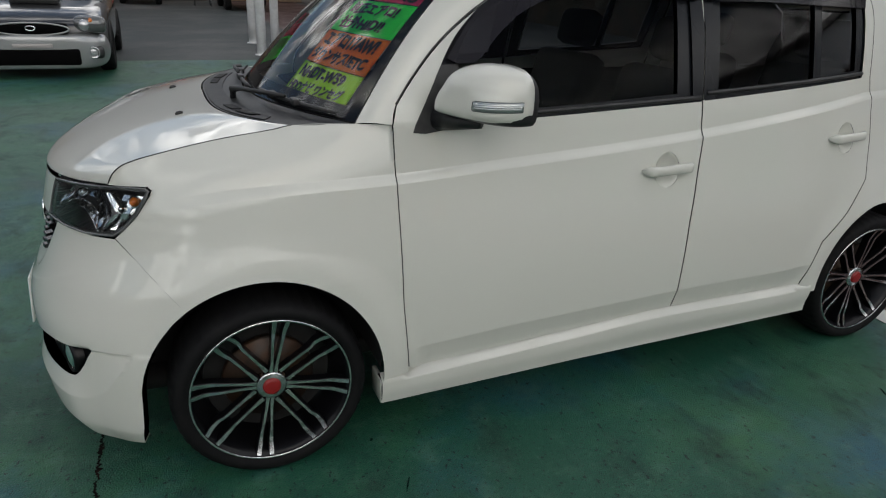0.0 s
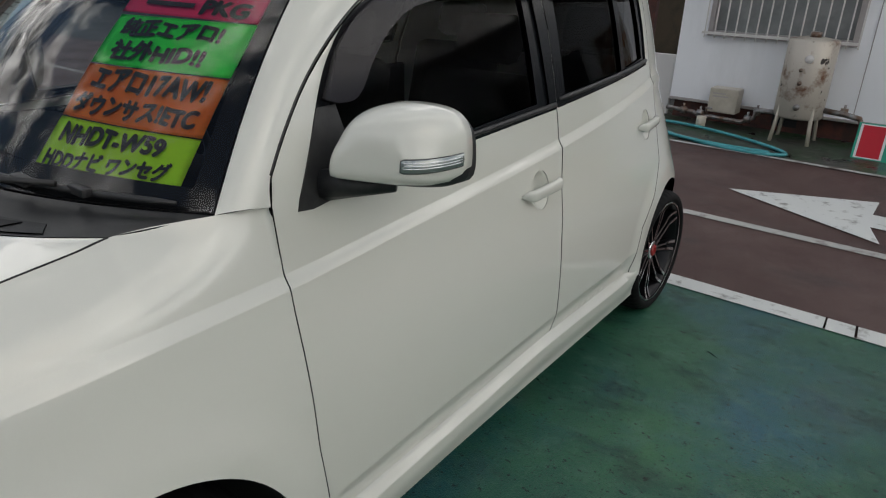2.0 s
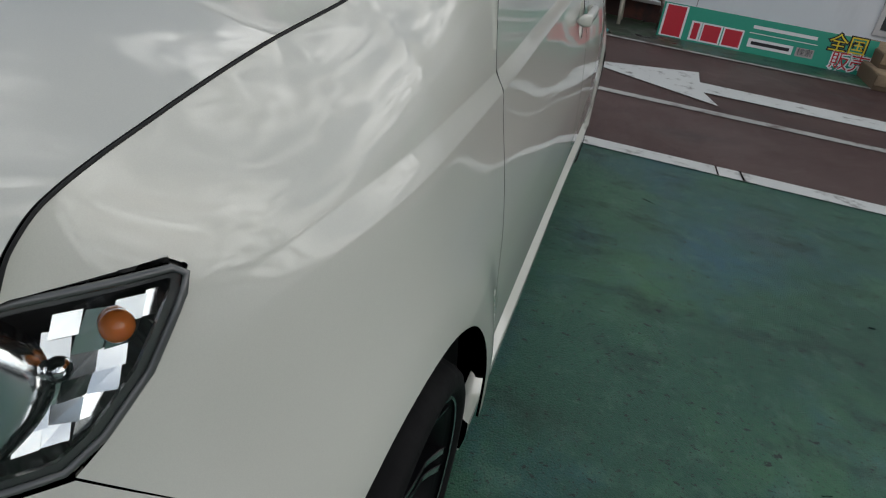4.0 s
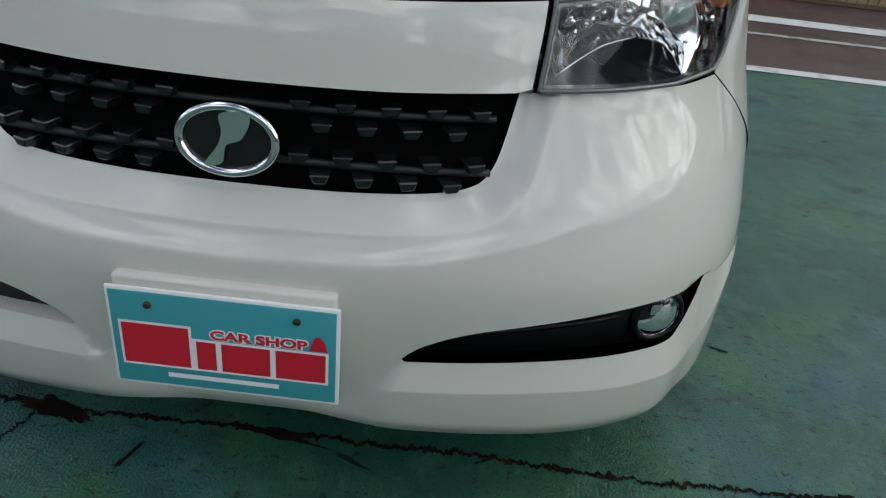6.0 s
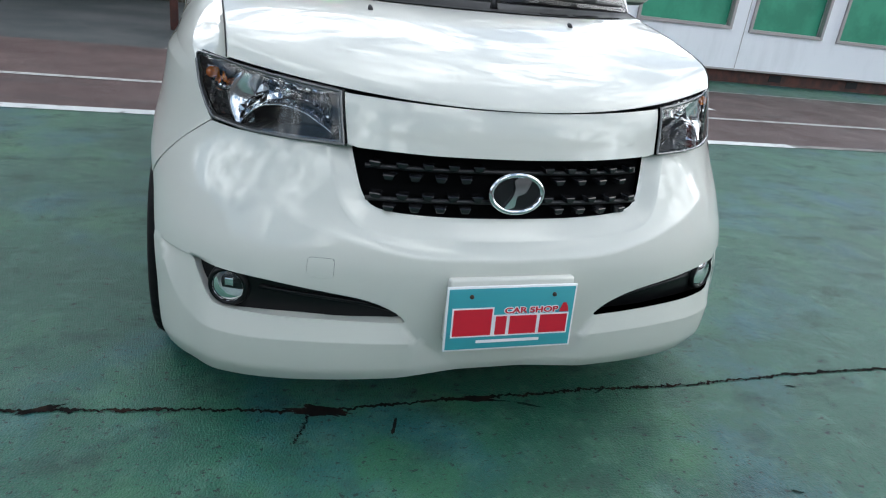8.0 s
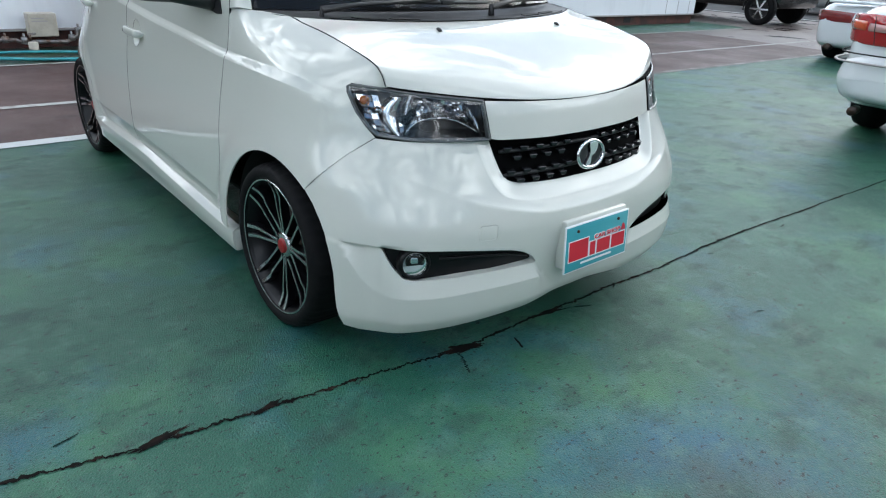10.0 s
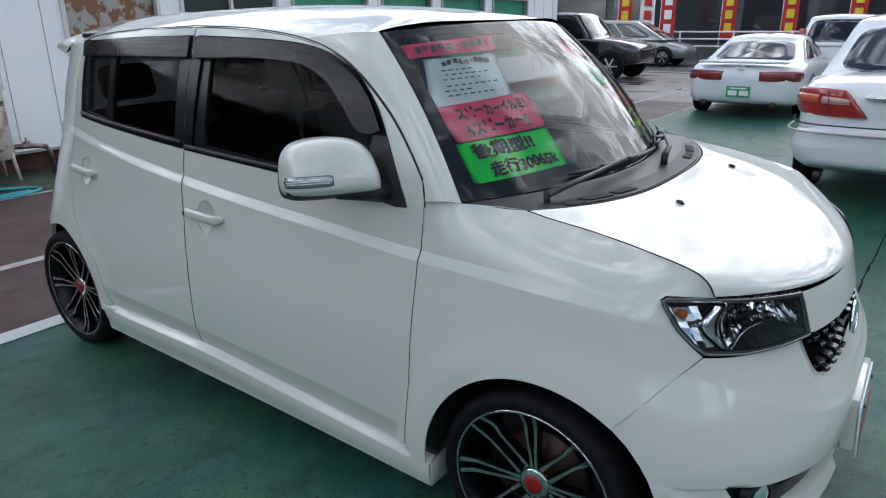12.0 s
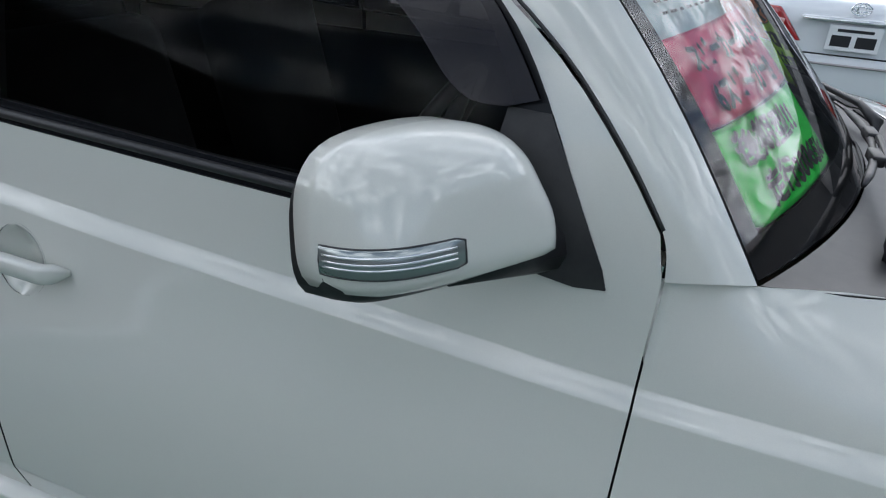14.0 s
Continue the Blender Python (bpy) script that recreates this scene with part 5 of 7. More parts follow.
# ---- wheels ----
def wheel_at(x, sg, steer, y, parent):
    """Black multi-spoke wheel with machined faces; built facing +y."""
    bm = bmesh.new()
    put_lathe(bm, [(0.243, 0.004), (0.247, 0.0), (0.247, -0.006), (0.240, -0.010), (0.234, -0.016), (0.229, -0.05), (0.205, -0.10), (0.205, -0.17), (0.236, -0.19)], "y", 64)
    wheel = part("wheel", bm, WHEEL_BLACK, parent, "black alloy wheel with machined spoke faces")
    wheel.matrix_basis = LEAN.inverted() @ Matrix.Translation((x, sg * y, 0.2885)) @ Matrix.Rotation(radians(steer) + (0 if sg > 0 else math.pi), 4, "Z") @ Matrix.Rotation(radians(-9 if sg > 0 else 4), 4, "Y") @ Matrix.Diagonal((0.955, 1, 0.955, 1))
    bm = bmesh.new()
    put_lathe(bm, [(0.2415, 0.0030), (0.2445, 0.0050), (0.2485, 0.0035), (0.250, -0.001)], "y", 64)
    part("rim_edge", bm, ALLOY, wheel)
    bm = bmesh.new()
    prof = [(0.235, -0.004), (0.239, 0.003), (0.247, 0.010), (0.260, 0.012), (0.274, 0.005), (0.282, -0.007), (0.2865, -0.024), (0.289, -0.06), (0.289, -0.14), (0.283, -0.185), (0.255, -0.20), (0.228, -0.19)]
    prof = [(r / 0.955, y) for r, y in prof]
    faces = put_lathe(bm, prof, "y", 144)
    for v in bm.verts:          # shoulder blocks of the tread
        r = math.hypot(v.co.x, v.co.z)
        if r > 0.293 and v.co.y < -0.004:
            a = math.atan2(v.co.z, v.co.x) / (2 * math.pi) * 144
            if int(round(a)) % 3 == 0:
                v.co.x, v.co.z = v.co.x * 0.984, v.co.z * 0.984
    part("tyre", bm, RUBBER, wheel, "low profile black tyre")
    bm = bmesh.new()
    put_lathe(bm, [(0.0, -0.085), (0.14, -0.085), (0.145, -0.095), (0.145, -0.105), (0.0, -0.11)], "y", 40)
    part("brake_disc", bm, DARK_METAL, wheel)
    bm = bmesh.new()
    put_lathe(bm, [(0.0, -0.12), (0.20, -0.12)], "y", 40)
    part("wheel_back", bm, GAP, wheel)
    # hub star
    bm = bmesh.new()
    put_lathe(bm, [(0.0, -0.030), (0.042, -0.0302), (0.047, -0.033), (0.049, -0.045), (0.050, -0.08)], "y", 40)
    part("hub", bm, ALLOY, wheel)
    for j in range(4):
        bm = bmesh.new()
        a = math.pi / 2 * j
        c = Matrix.Rotation(-a, 4, "Y")
        put_lathe(bm, [(0.0, -0.034), (0.006, -0.034), (0.0065, -0.046)], "y", 10, m=c @ Matrix.Translation((0.046 * math.cos(math.pi / 4), 0, 0.046 * math.sin(math.pi / 4))))
        part("wheel_nut", bm, DARK_METAL, wheel)
    bm = bmesh.new()
    put_lathe(bm, [(0.0, -0.0215), (0.018, -0.022), (0.0265, -0.0235), (0.0290, -0.031)], "y", 32)
    cap = part("centre_cap", bm, RED_CAP, wheel, "red centre cap")
    for j in range(8):
        base = 2 * math.pi * j / 8
        for s in (-1, 1):
            bm = bmesh.new()
            rows = []
            for i in range(25):
                t = i / 24
                r = 0.026 + 0.214 * t
                split = 0.0070 + 0.0095 * ease((t - 0.10) / 0.75) + 0.0035 * ease((t - 0.8) / 0.2)
                if j % 2:
                    r = 0.048 + 0.192 * t
                    split = 0.0200 + 0.0035 * t + 0.0045 * ease((t - 0.62) / 0.12) - 0.0045 * ease((t - 0.84) / 0.16)
                w = 0.0078 - 0.0022 * ease(t / 0.30) + 0.0026 * ease((t - 0.55) / 0.4)
                yy = -0.034 + 0.010 * ease(t / 0.75) + 0.020 * max(0.0, (t - 0.74) / 0.26) ** 1.3
                row = []
                for off, dy in ((-w, -0.030), (-w, -0.0015), (-w + 0.0015, 0), (w - 0.0015, 0), (w, -0.0015), (w, -0.030)):
                    o = s * split + off
                    row.append(bm.verts.new((r * math.cos(base) - o * math.sin(base), yy + dy, r * math.sin(base) + o * math.cos(base))))
                rows.append(row)
            for r0, r1 in zip(rows, rows[1:]):
                for a in range(5):
                    f = bm.faces.new((r0[a], r0[a + 1], r1[a + 1], r1[a]))
                    f.material_index = 0 if a == 2 else 1
                    f.smooth = False
            bm.faces.new(rows[-1])
            bmesh.ops.recalc_face_normals(bm, faces=bm.faces)
            part("spoke", bm, [ALLOY, WHEEL_BLACK], wheel, smooth_shade=False)
    return wheel


STEER = 0.0
for x, y, st in ((-0.010, 0.840, STEER), (-2.54, 0.816, 0.0)):
    for sg in (1, -1):
        wheel_at(x, sg, st, y + (0.006 if sg < 0 and x > -1 else 0.0), car)
        # wheel housing
        bm = bmesh.new()
        rows = []
        for i in range(25):
            a = radians(-3 + 186 * i / 24)
            px, pz = (0.0 if x > -1 else x) + 0.352 * math.cos(a), 0.29 + 0.352 * math.sin(a)
            rows.append([bm.verts.new((px, sg * w, pz)) for w in (0.55, min(0.815, side_y(max(-3.03, min(0.40, px)), max(0.2, pz)) - 0.008))])
        for r0, r1 in zip(rows, rows[1:]):
            bm.faces.new((r0[0], r0[1], r1[1], r1[0]))
        bm.faces.new([r[0] for r in rows])
        part("wheel_housing", bm, GAP, car)
part("floor_pan", box((-2.9, -0.60, 0.20), (0.50, 0.60, 0.26), 0.02), GAP, car)
part("engine_bay", box((-0.30, -0.54, 0.27), (0.42, 0.54, 0.80), 0.05), GAP, car)

# ---- cabin ----
for sg in (1, -1):
    part("door_lining", box((-2.4, min(sg * 0.64, sg * 0.61), 0.30), (-0.42, max(sg * 0.64, sg * 0.61), 1.02), 0.02), CABIN, car)
part("cabin_floor", box((-2.9, -0.66, 0.28), (-0.40, 0.66, 0.34)), CABIN, car)
part("headlining", box((-2.6, -0.52, 1.455), (-0.80, 0.52, 1.475), 0.008), CABIN, car)
dash = bmesh.new()
for i, (x, z) in enumerate(((-0.30, 1.00), (-0.45, 1.025), (-0.60, 1.01), (-0.72, 0.95), (-0.76, 0.80), (-0.70, 0.60))):
    for y in (-0.64, -0.30, 0.0, 0.30, 0.64):
        dash.verts.new((x, y, z + (0.02 if abs(y + 0.3) < 0.05 and 0 < i < 4 else 0)))
dash.verts.ensure_lookup_table()
for i in range(5):
    for j in range(4):
        dash.faces.new([dash.verts[k] for k in (i * 5 + j, i * 5 + j + 1, i * 5 + j + 6, i * 5 + j + 5)])
part("dashboard", dash, CABIN, car)
bm = bmesh.new()
cs = Matrix.Translation((-0.86, -0.35, 0.99)) @ Matrix.Rotation(radians(-62), 4, "Y")
put_tube(bm, [cs @ Vector((0.18 * math.cos(2 * math.pi * i / 32), 0.18 * math.sin(2 * math.pi * i / 32), 0)) for i in range(33)], 0.014, 8, False)
put_tube(bm, [cs @ Vector((-0.17, 0, 0)), cs @ Vector((0, 0, -0.03)), cs @ Vector((0.17, 0, 0))], 0.016, 6)
part("steering_wheel", bm, BLACK_PLASTIC, car)
for x, y in ((-1.30, -0.36), (-1.30, 0.36), (-2.12, -0.36), (-2.12, 0.36)):
    bm = put_box(bmesh.new(), (x - 0.30, y - 0.25, 0.42), (x + 0.26, y + 0.25, 0.60), 0.05)
    m = Matrix.Translation((x - 0.26, y, 0.55)) @ Matrix.Rotation(radians(-14), 4, "Y")
    put_box(bm, (-0.07, -0.24, 0.0), (0.07, 0.24, 0.60), 0.05, m)
    seat = part("seat", bm, SEAT_CLOTH, car)
    part("headrest", put_box(bmesh.new(), (-0.05, -0.13, 0.63), (0.05, 0.13, 0.80), 0.04, m), SEAT_CLOTH, seat)
bm = bmesh.new()
put_box(bm, (-0.66, -0.10, 1.395), (-0.63, 0.10, 1.455), 0.012)
part("room_mirror", bm, BLACK_PLASTIC, car)

# ---- dealer plate ----
TEAL = principled("teal_plate", (0.05, 0.32, 0.36), 0.35, 0, 0.3)
WHITE_INK = principled("white_ink", (0.80, 0.80, 0.80), 0.4)
RED_INK = principled("red_ink", (0.55, 0.012, 0.03), 0.4)
plate_m = Matrix.Translation((0.688, 0, 0.369)) @ Matrix.Rotation(radians(-4), 4, "Y")
part("plate_bracket", put_box(bmesh.new(), (-0.045, -0.158, -0.07), (-0.004, 0.158, 0.098), 0.006, plate_m), PAINT, car)
plate = part("dealer_plate", put_box(bmesh.new(), (-0.004, -0.165, -0.0825), (0.002, 0.165, 0.0825), 0.002, plate_m), WHITE_INK, car, "teal dealer plate with red and white lettering")
part("plate_face", put_box(bmesh.new(), (0.001, -0.160, -0.0775), (0.0032, 0.160, 0.0775), 0.0008, plate_m), TEAL, plate)


def lettering(body, size, mat, parent, m, name="lettering", extrude=0.0004, stretch=1.0, bold=0.0):
    """Words in the built-in font, as a mesh; m maps x right and y up of the text."""
    cu = bpy.data.curves.new(name, "FONT")
    cu.body, cu.size, cu.extrude, cu.align_x, cu.align_y, cu.offset = body, size, extrude, "CENTER", "CENTER", bold
    tmp = bpy.data.objects.new(name, cu)
    scene.collection.objects.link(tmp)
    bpy.context.view_layer.update()
    me = bpy.data.meshes.new_from_object(tmp.evaluated_get(bpy.context.evaluated_depsgraph_get()))
    bpy.data.objects.remove(tmp)
    me.transform(m @ Matrix.Diagonal((stretch, 1, 1, 1)))
    me.materials.clear()
    me.materials.append(mat)
    ob = new(name, me)
    ob.parent = parent
    return ob


face_m = plate_m @ Matrix(((0, 0, 1, 0.0036), (1, 0, 0, 0), (0, 1, 0, 0), (0, 0, 0, 1)))
lettering("CAR SHOP", 0.020, WHITE_INK, plate, face_m @ Matrix.Translation((0.050, 0.019, 0)), stretch=1.45, bold=0.0022)
lettering("CAR SHOP", 0.020, RED_INK, plate, face_m @ Matrix.Translation((0.050, 0.019, 0.0007)), stretch=1.45, bold=0.0006)


def plate_shape(points, mat, off):
    bm = bmesh.new()
    f = bm.faces.new([bm.verts.new(face_m @ Vector((x, y, off))) for x, y in points])
    f.normal_update()
    return part("plate_mark", bm, mat, plate, smooth_shade=False)


def plate_bar(x0, y0, x1, y1, mat=RED_INK, off=0.0012):
    plate_shape([(x0, y0), (x1, y0), (x1, y1), (x0, y1)], mat, off)


plate_bar(-0.150, -0.046, -0.046, 0.030, WHITE_INK, 0.0006)
plate_bar(-0.046, -0.046, 0.150, 0.010, WHITE_INK, 0.0006)
plate_bar(-0.146, -0.042, -0.050, 0.026)
for x0, x1 in ((-0.040, -0.012), (-0.004, 0.066), (0.074, 0.146)):
    plate_bar(x0, -0.042, x1, 0.006)
plate_shape([(0.122, 0.012), (0.148, 0.012), (0.145, 0.026), (0.139, 0.036), (0.131, 0.036), (0.127, 0.026)], RED_INK, 0.0012)
plate_bar(-0.085, -0.062, 0.078, -0.054, WHITE_INK, 0.0012)
for y in (-0.105, 0.105):
    bm = bmesh.new()
    put_lathe(bm, [(0, 0.005), (0.004, 0.005), (0.0055, 0.003), (0.0055, 0)], "y", 14, m=plate_m @ Matrix.Translation((0.003, y, 0.058)) @ Matrix.Rotation(radians(-90), 4, "Z"))
    part("plate_screw", bm, DARK_METAL, plate)


# ---- papers behind the windscreen ----
INK = principled("black_marker", (0.012, 0.012, 0.014), 0.6)


def on_screen(quad, a, b, off):
    """Bilinear place on the glass inside four (across, up) corners, off metres towards the outside."""
    (x0, y0), (x1, y1), (x2, y2), (x3, y3) = quad
    u = (x0 * (1 - a) + x1 * a) * (1 - b) + (x3 * (1 - a) + x2 * a) * b
    s = (y0 * (1 - a) + y1 * a) * (1 - b) + (y3 * (1 - a) + y2 * a) * b
    p = Vector(windscreen(u, s))
    n = (Vector(windscreen(u, s + 0.01)) - p).cross(p - Vector(windscreen(u + 0.01, s))).normalized()
    n = n if n.x > 0 else -n
    return p + n * off


def paper(quad, color, label, lines, cut=0.0, ink=INK, back=0.0):
    """A sheet taped inside the glass; lines are (text or bar, middle across, middle up, height, width share)."""
    mat = vary(principled("sign_paper", color, 0.7), tuple(c * 0.9 for c in color), 9, 0.4, 0.7)
    bm = bmesh.new()
    n = 16
    g = [[bm.verts.new(on_screen(quad, i / n, j / n, -0.0165 - back)) for i in range(n + 1)] for j in range(n + 1)]
    if cut:
        for j in range(n + 1):
            for i in range(n + 1):
                if j == 0 and i == 0:
                    g[j][i].co = on_screen(quad, cut, 0.02, -0.0165)
    for j in range(n):
        for i in range(n):
            bm.faces.new((g[j][i], g[j][i + 1], g[j + 1][i + 1], g[j + 1][i]))
    r = bmesh.ops.solidify(bm, geom=bm.faces[:], thickness=0.0006)
    sheet_ob = tagged(part("paper_sign", bm, mat), label, "paper sign", "papers in the windscreen")
    sheet_ob.matrix_basis = LEAN
    for text, cx, cy, h, w in lines:
        if text == "":
            bm = bmesh.new()
            k = 6
            rows = [[bm.verts.new(on_screen(quad, cx - w / 2 + w * i / k, cy + h * 0.5 * s, -0.0115 - back)) for s in (-0.5, 0.5)] for i in range(k + 1)]
            for r0, r1 in zip(rows, rows[1:]):
                bm.faces.new((r0[0], r1[0], r1[1], r0[1]))
            part("writing_bar", bm, ink, sheet_ob, smooth_shade=False)
            continue
        ob = lettering(text, 1.0, ink, sheet_ob, Matrix(), "writing", 0.0, 1.0, 0.008)
        co = np.array([v.co[:] for v in ob.data.vertices])
        polys = [tuple(p.vertices) for p in ob.data.polygons]
        lo, hi = co.min(0), co.max(0)
        verts, faces = [], []
        # a broad marker: the same strokes laid side by side
        for k, (dx, dy) in enumerate(((0, 0), (0.045, 0.016), (-0.045, -0.016), (0.016, -0.04), (-0.016, 0.04))):
            faces += [tuple(len(verts) + i for i in p) for p in polys]
            for x, y, _ in co:
                a = cx + ((x + dx - lo[0]) / (hi[0] - lo[0]) - 0.5) * w
                b = cy + ((y + dy - lo[1]) / (hi[1] - lo[1]) - 0.5) * h
                verts.append(tuple(on_screen(quad, a, b + 0.02 * math.sin(a * 21), -0.0125 - back + 0.0003 * k)))
        me = bpy.data.meshes.new("writing")
        me.from_pydata(verts, [], faces)
        me.materials.append(ink)
        ob.data = me



paper([(0.425, 0.085), (0.888, 0.085), (0.900, 0.245), (0.425, 0.275)], (0.62, 1.0, 0.05), "lime green handwritten sign taped behind the windscreen", [("NHDT-W59", 0.46, 0.72, 0.34, 0.72), ("HDDナビ ワンセグ", 0.49, 0.26, 0.34, 0.84)])
paper([(0.425, 0.279), (0.900, 0.249), (0.913, 0.465), (0.402, 0.475)], (1.0, 0.26, 0.04), "orange handwritten sign taped behind the windscreen", [("エアロ17AW!", 0.52, 0.73, 0.38, 0.80), ("ダウンサス!ETC", 0.50, 0.27, 0.36, 0.86)])
paper([(0.402, 0.479), (0.913, 0.469), (0.925, 0.690), (0.375, 0.685)], (0.04, 1.0, 0.13), "bright green handwritten sign taped behind the windscreen", [("純正エアロ!", 0.47, 0.74, 0.34, 0.72), ("社外HID!!", 0.46, 0.28, 0.36, 0.66)])
paper([(0.365, 0.698), (0.936, 0.694), (0.945, 0.85), (0.335, 0.85)], (1.0, 0.05, 0.20), "pink handwritten sign taped behind the windscreen", [("", 0.35, 0.30, 0.26, 0.36), ("PKG", 0.74, 0.28, 0.40, 0.30), ("", 0.55, 0.76, 0.28, 0.6)])
paper([(-0.915, 0.085), (-0.447, 0.108), (-0.436, 0.317), (-0.925, 0.300)], (0.07, 1.0, 0.12), "bright green handwritten sign behind the windscreen", [("後期型!!", 0.42, 0.74, 0.36, 0.62), ("走行30065k", 0.55, 0.28, 0.34, 0.72)], cut=0.08)
paper([(-0.912, 0.304), (-0.425, 0.325), (-0.410, 0.533), (-0.938, 0.508)], (1.0, 0.12, 0.26), "pink handwritten speaker sign behind the windscreen", [("スピーカーイルミ!", 0.52, 0.72, 0.30, 0.76), ("6スピーカー!!", 0.48, 0.28, 0.34, 0.66)])
rows = [("", 0.20 + 0.085 * j + 0.03 * (i % 2), 0.77 - 0.075 * i - (0.03 if i > 2 else 0.0), 0.036, (0.05, 0.065, 0.035, 0.06, 0.045)[(2 * i + j) % 5]) for i in range(6) for j in range((5, 7, 6, 8, 4, 7)[i])]
paper([(-0.985, 0.420), (-0.530, 0.440), (-0.375, 0.800), (-0.840, 0.815)], (0.84, 0.96, 0.95), "pale printed notice taped behind the windscreen", [("全車 実走行・保証付!", 0.52, 0.90, 0.085, 0.66)] + rows, back=0.006)
paper([(-0.930, 0.822), (-0.350, 0.820), (-0.275, 0.925), (-0.920, 0.915)], (1.0, 0.07, 0.22), "pink price sign along the windscreen's upper edge", [("", x, 0.5 + 0.06 * math.sin(40 * x), h, w) for x, h, w in ((0.13, 0.9, 0.05), (0.20, 0.5, 0.06), (0.28, 0.95, 0.05), (0.36, 0.8, 0.07), (0.45, 0.9, 0.06), (0.54, 0.45, 0.03), (0.62, 0.95, 0.06), (0.71, 0.9, 0.06), (0.80, 0.95, 0.06), (0.89, 0.7, 0.04))])

# ---- cracks in the coating ----
def crack_strip(points, width, seed, name):
    rnd = random.Random(seed)
    bm = bmesh.new()
    pts = spline(points, 70)
    rows = []
    drift, swell = 0.0, 0.5
    for i, p in enumerate(pts):
        q = pts[min(i + 1, len(pts) - 1)]
        o = pts[max(i - 1, 0)]
        d = Vector((q[0] - o[0], q[1] - o[1])).normalized()
        drift = 0.75 * drift + rnd.uniform(-0.0035, 0.0035)
        j = drift + rnd.uniform(-0.0025, 0.0025)
        swell = 0.65 * swell + 0.35 * rnd.choice((0.35, 0.4, 0.5, 0.6, 1.5))
        x, y = p[0] - d.y * j, p[1] + d.x * j
        a, b = (width * swell * rnd.uniform(0.35, 1.15) for _ in range(2))
        rows.append((bm.verts.new((x - d.y * a, y + d.x * a, 0.0022)), bm.verts.new((x + d.y * b, y - d.x * b, 0.0022))))
    for a, b in zip(rows, rows[1:]):
        bm.faces.new((a[0], a[1], b[1], b[0]))
    return structure(name, bm, CRACK, "dark crack running through the green coating", "crack")


crack_strip([(0.19, -2.6), (0.33, -1.76), (0.392, -1.40), (0.432, -1.05), (0.468, -0.72), (0.505, -0.45), (0.498, -0.1), (0.500, 0.22), (0.498, 0.42), (0.508, 0.70), (0.500, 0.95), (0.488, 1.35), (0.52, 2.1), (0.57, 3.6), (0.60, 4.8), (0.58, 6.5)], 0.010, 3, "crack_long")
crack_strip([(0.515, -0.45), (0.58, -0.475), (0.635, -0.50)], 0.006, 5, "crack_branch")


def blotch(cx, cy, a, b, seed, name, mat, z=0.0030):
    rnd = random.Random(seed)
    ph = [rnd.uniform(0, 6.3) for _ in range(6)]
    pts = []
    turn = rnd.uniform(-0.5, 0.5)
    for i in range(52):
        k = 2 * math.pi * i / 52
        r = (1 + sum(0.22 / (q + 1) * math.sin((q + 2) * k + ph[q]) for q in range(6))) * rnd.uniform(0.72, 1.1)
        px, py = a * r * math.cos(k), b * r * math.sin(k)
        pts.append((cx + px * math.cos(turn) - py * math.sin(turn), cy + px * math.sin(turn) + py * math.cos(turn)))
    structure(name, sheet(pts, z), mat, "worn bare patch beside the crack", "stain")


for i, (x, y, a, b) in enumerate(((0.512, -0.42, 0.022, 0.085), (0.505, 0.02, 0.016, 0.06), (0.60, -0.24, 0.035, 0.006), (0.388, -1.40, 0.014, 0.09), (0.425, -1.10, 0.012, 0.05))):
    blotch(x, y, a, b, i + 11, "worn_patch", CRACK)
SCUFF = vary(principled("scuff_mark", (0.004, 0.010, 0.009), 0.85, spec=0.1), (0.012, 0.03, 0.024), 30)
for i in range(60):
    rnd = random.Random(100 + i)
    x, y = rnd.uniform(-2.3, 2.6), rnd.uniform(-3.4, 3.2)
    if abs(y) < 0.7 and x < 0.45:
        continue
    blotch(x, y, rnd.uniform(0.002, 0.006), rnd.uniform(0.006, 0.04), 200 + i, "scuff", SCUFF, 0.0018)
structure("bay_line_joint", sheet([(LINE_X - 0.066, 1.505), (LINE_X + 0.066, 1.512), (LINE_X + 0.066, 1.522), (LINE_X - 0.066, 1.513)], 0.0075), CRACK, "dark joint across the white line", "crack")
structure("bay_line_joint", sheet([(LINE_X - 0.066, 1.630), (LINE_X + 0.066, 1.640), (LINE_X + 0.066, 1.652), (LINE_X - 0.066, 1.640)], 0.0075), CRACK, "dark joint across the white line", "crack")

# ---- office building behind the lane ----
WHITE_WALL = vary(principled("white_cabin_wall", (0.86, 0.87, 0.89), 0.55), (0.68, 0.69, 0.70), 1.6, 0.5, 0.75, 8.0, stretch=(1, 1, 0.25), amount=0.7)
RUST_BASE = vary(principled("red_brown_base", (0.10, 0.030, 0.020), 0.7), (0.045, 0.02, 0.016), 5)
FRAME_GREY = principled("window_frame_grey", (0.40, 0.37, 0.36), 0.45, 0.3)
FRAME_WHITE = principled("window_frame_white", (0.62, 0.60, 0.58), 0.45)
GREEN_FILM = vary(principled("green_window_film", (0.03, 0.24, 0.14), 0.35), (0.05, 0.32, 0.19), 2)
DIM_GLASS = principled("dim_office_glass", (0.05, 0.06, 0.06), 0.08, 0, 0.5)
GREY_BLIND = vary(principled("grey_blind", (0.24, 0.25, 0.25), 0.3, 0, 0.6), (0.18, 0.19, 0.19), 4)
POSTER = vary(principled("posters", (0.20, 0.09, 0.04), 0.6), (0.35, 0.33, 0.30), 5, 0.48, 0.52)
Y0, Y1, FLOOR, TOP = -0.86, 13.5, 0.20, 3.1
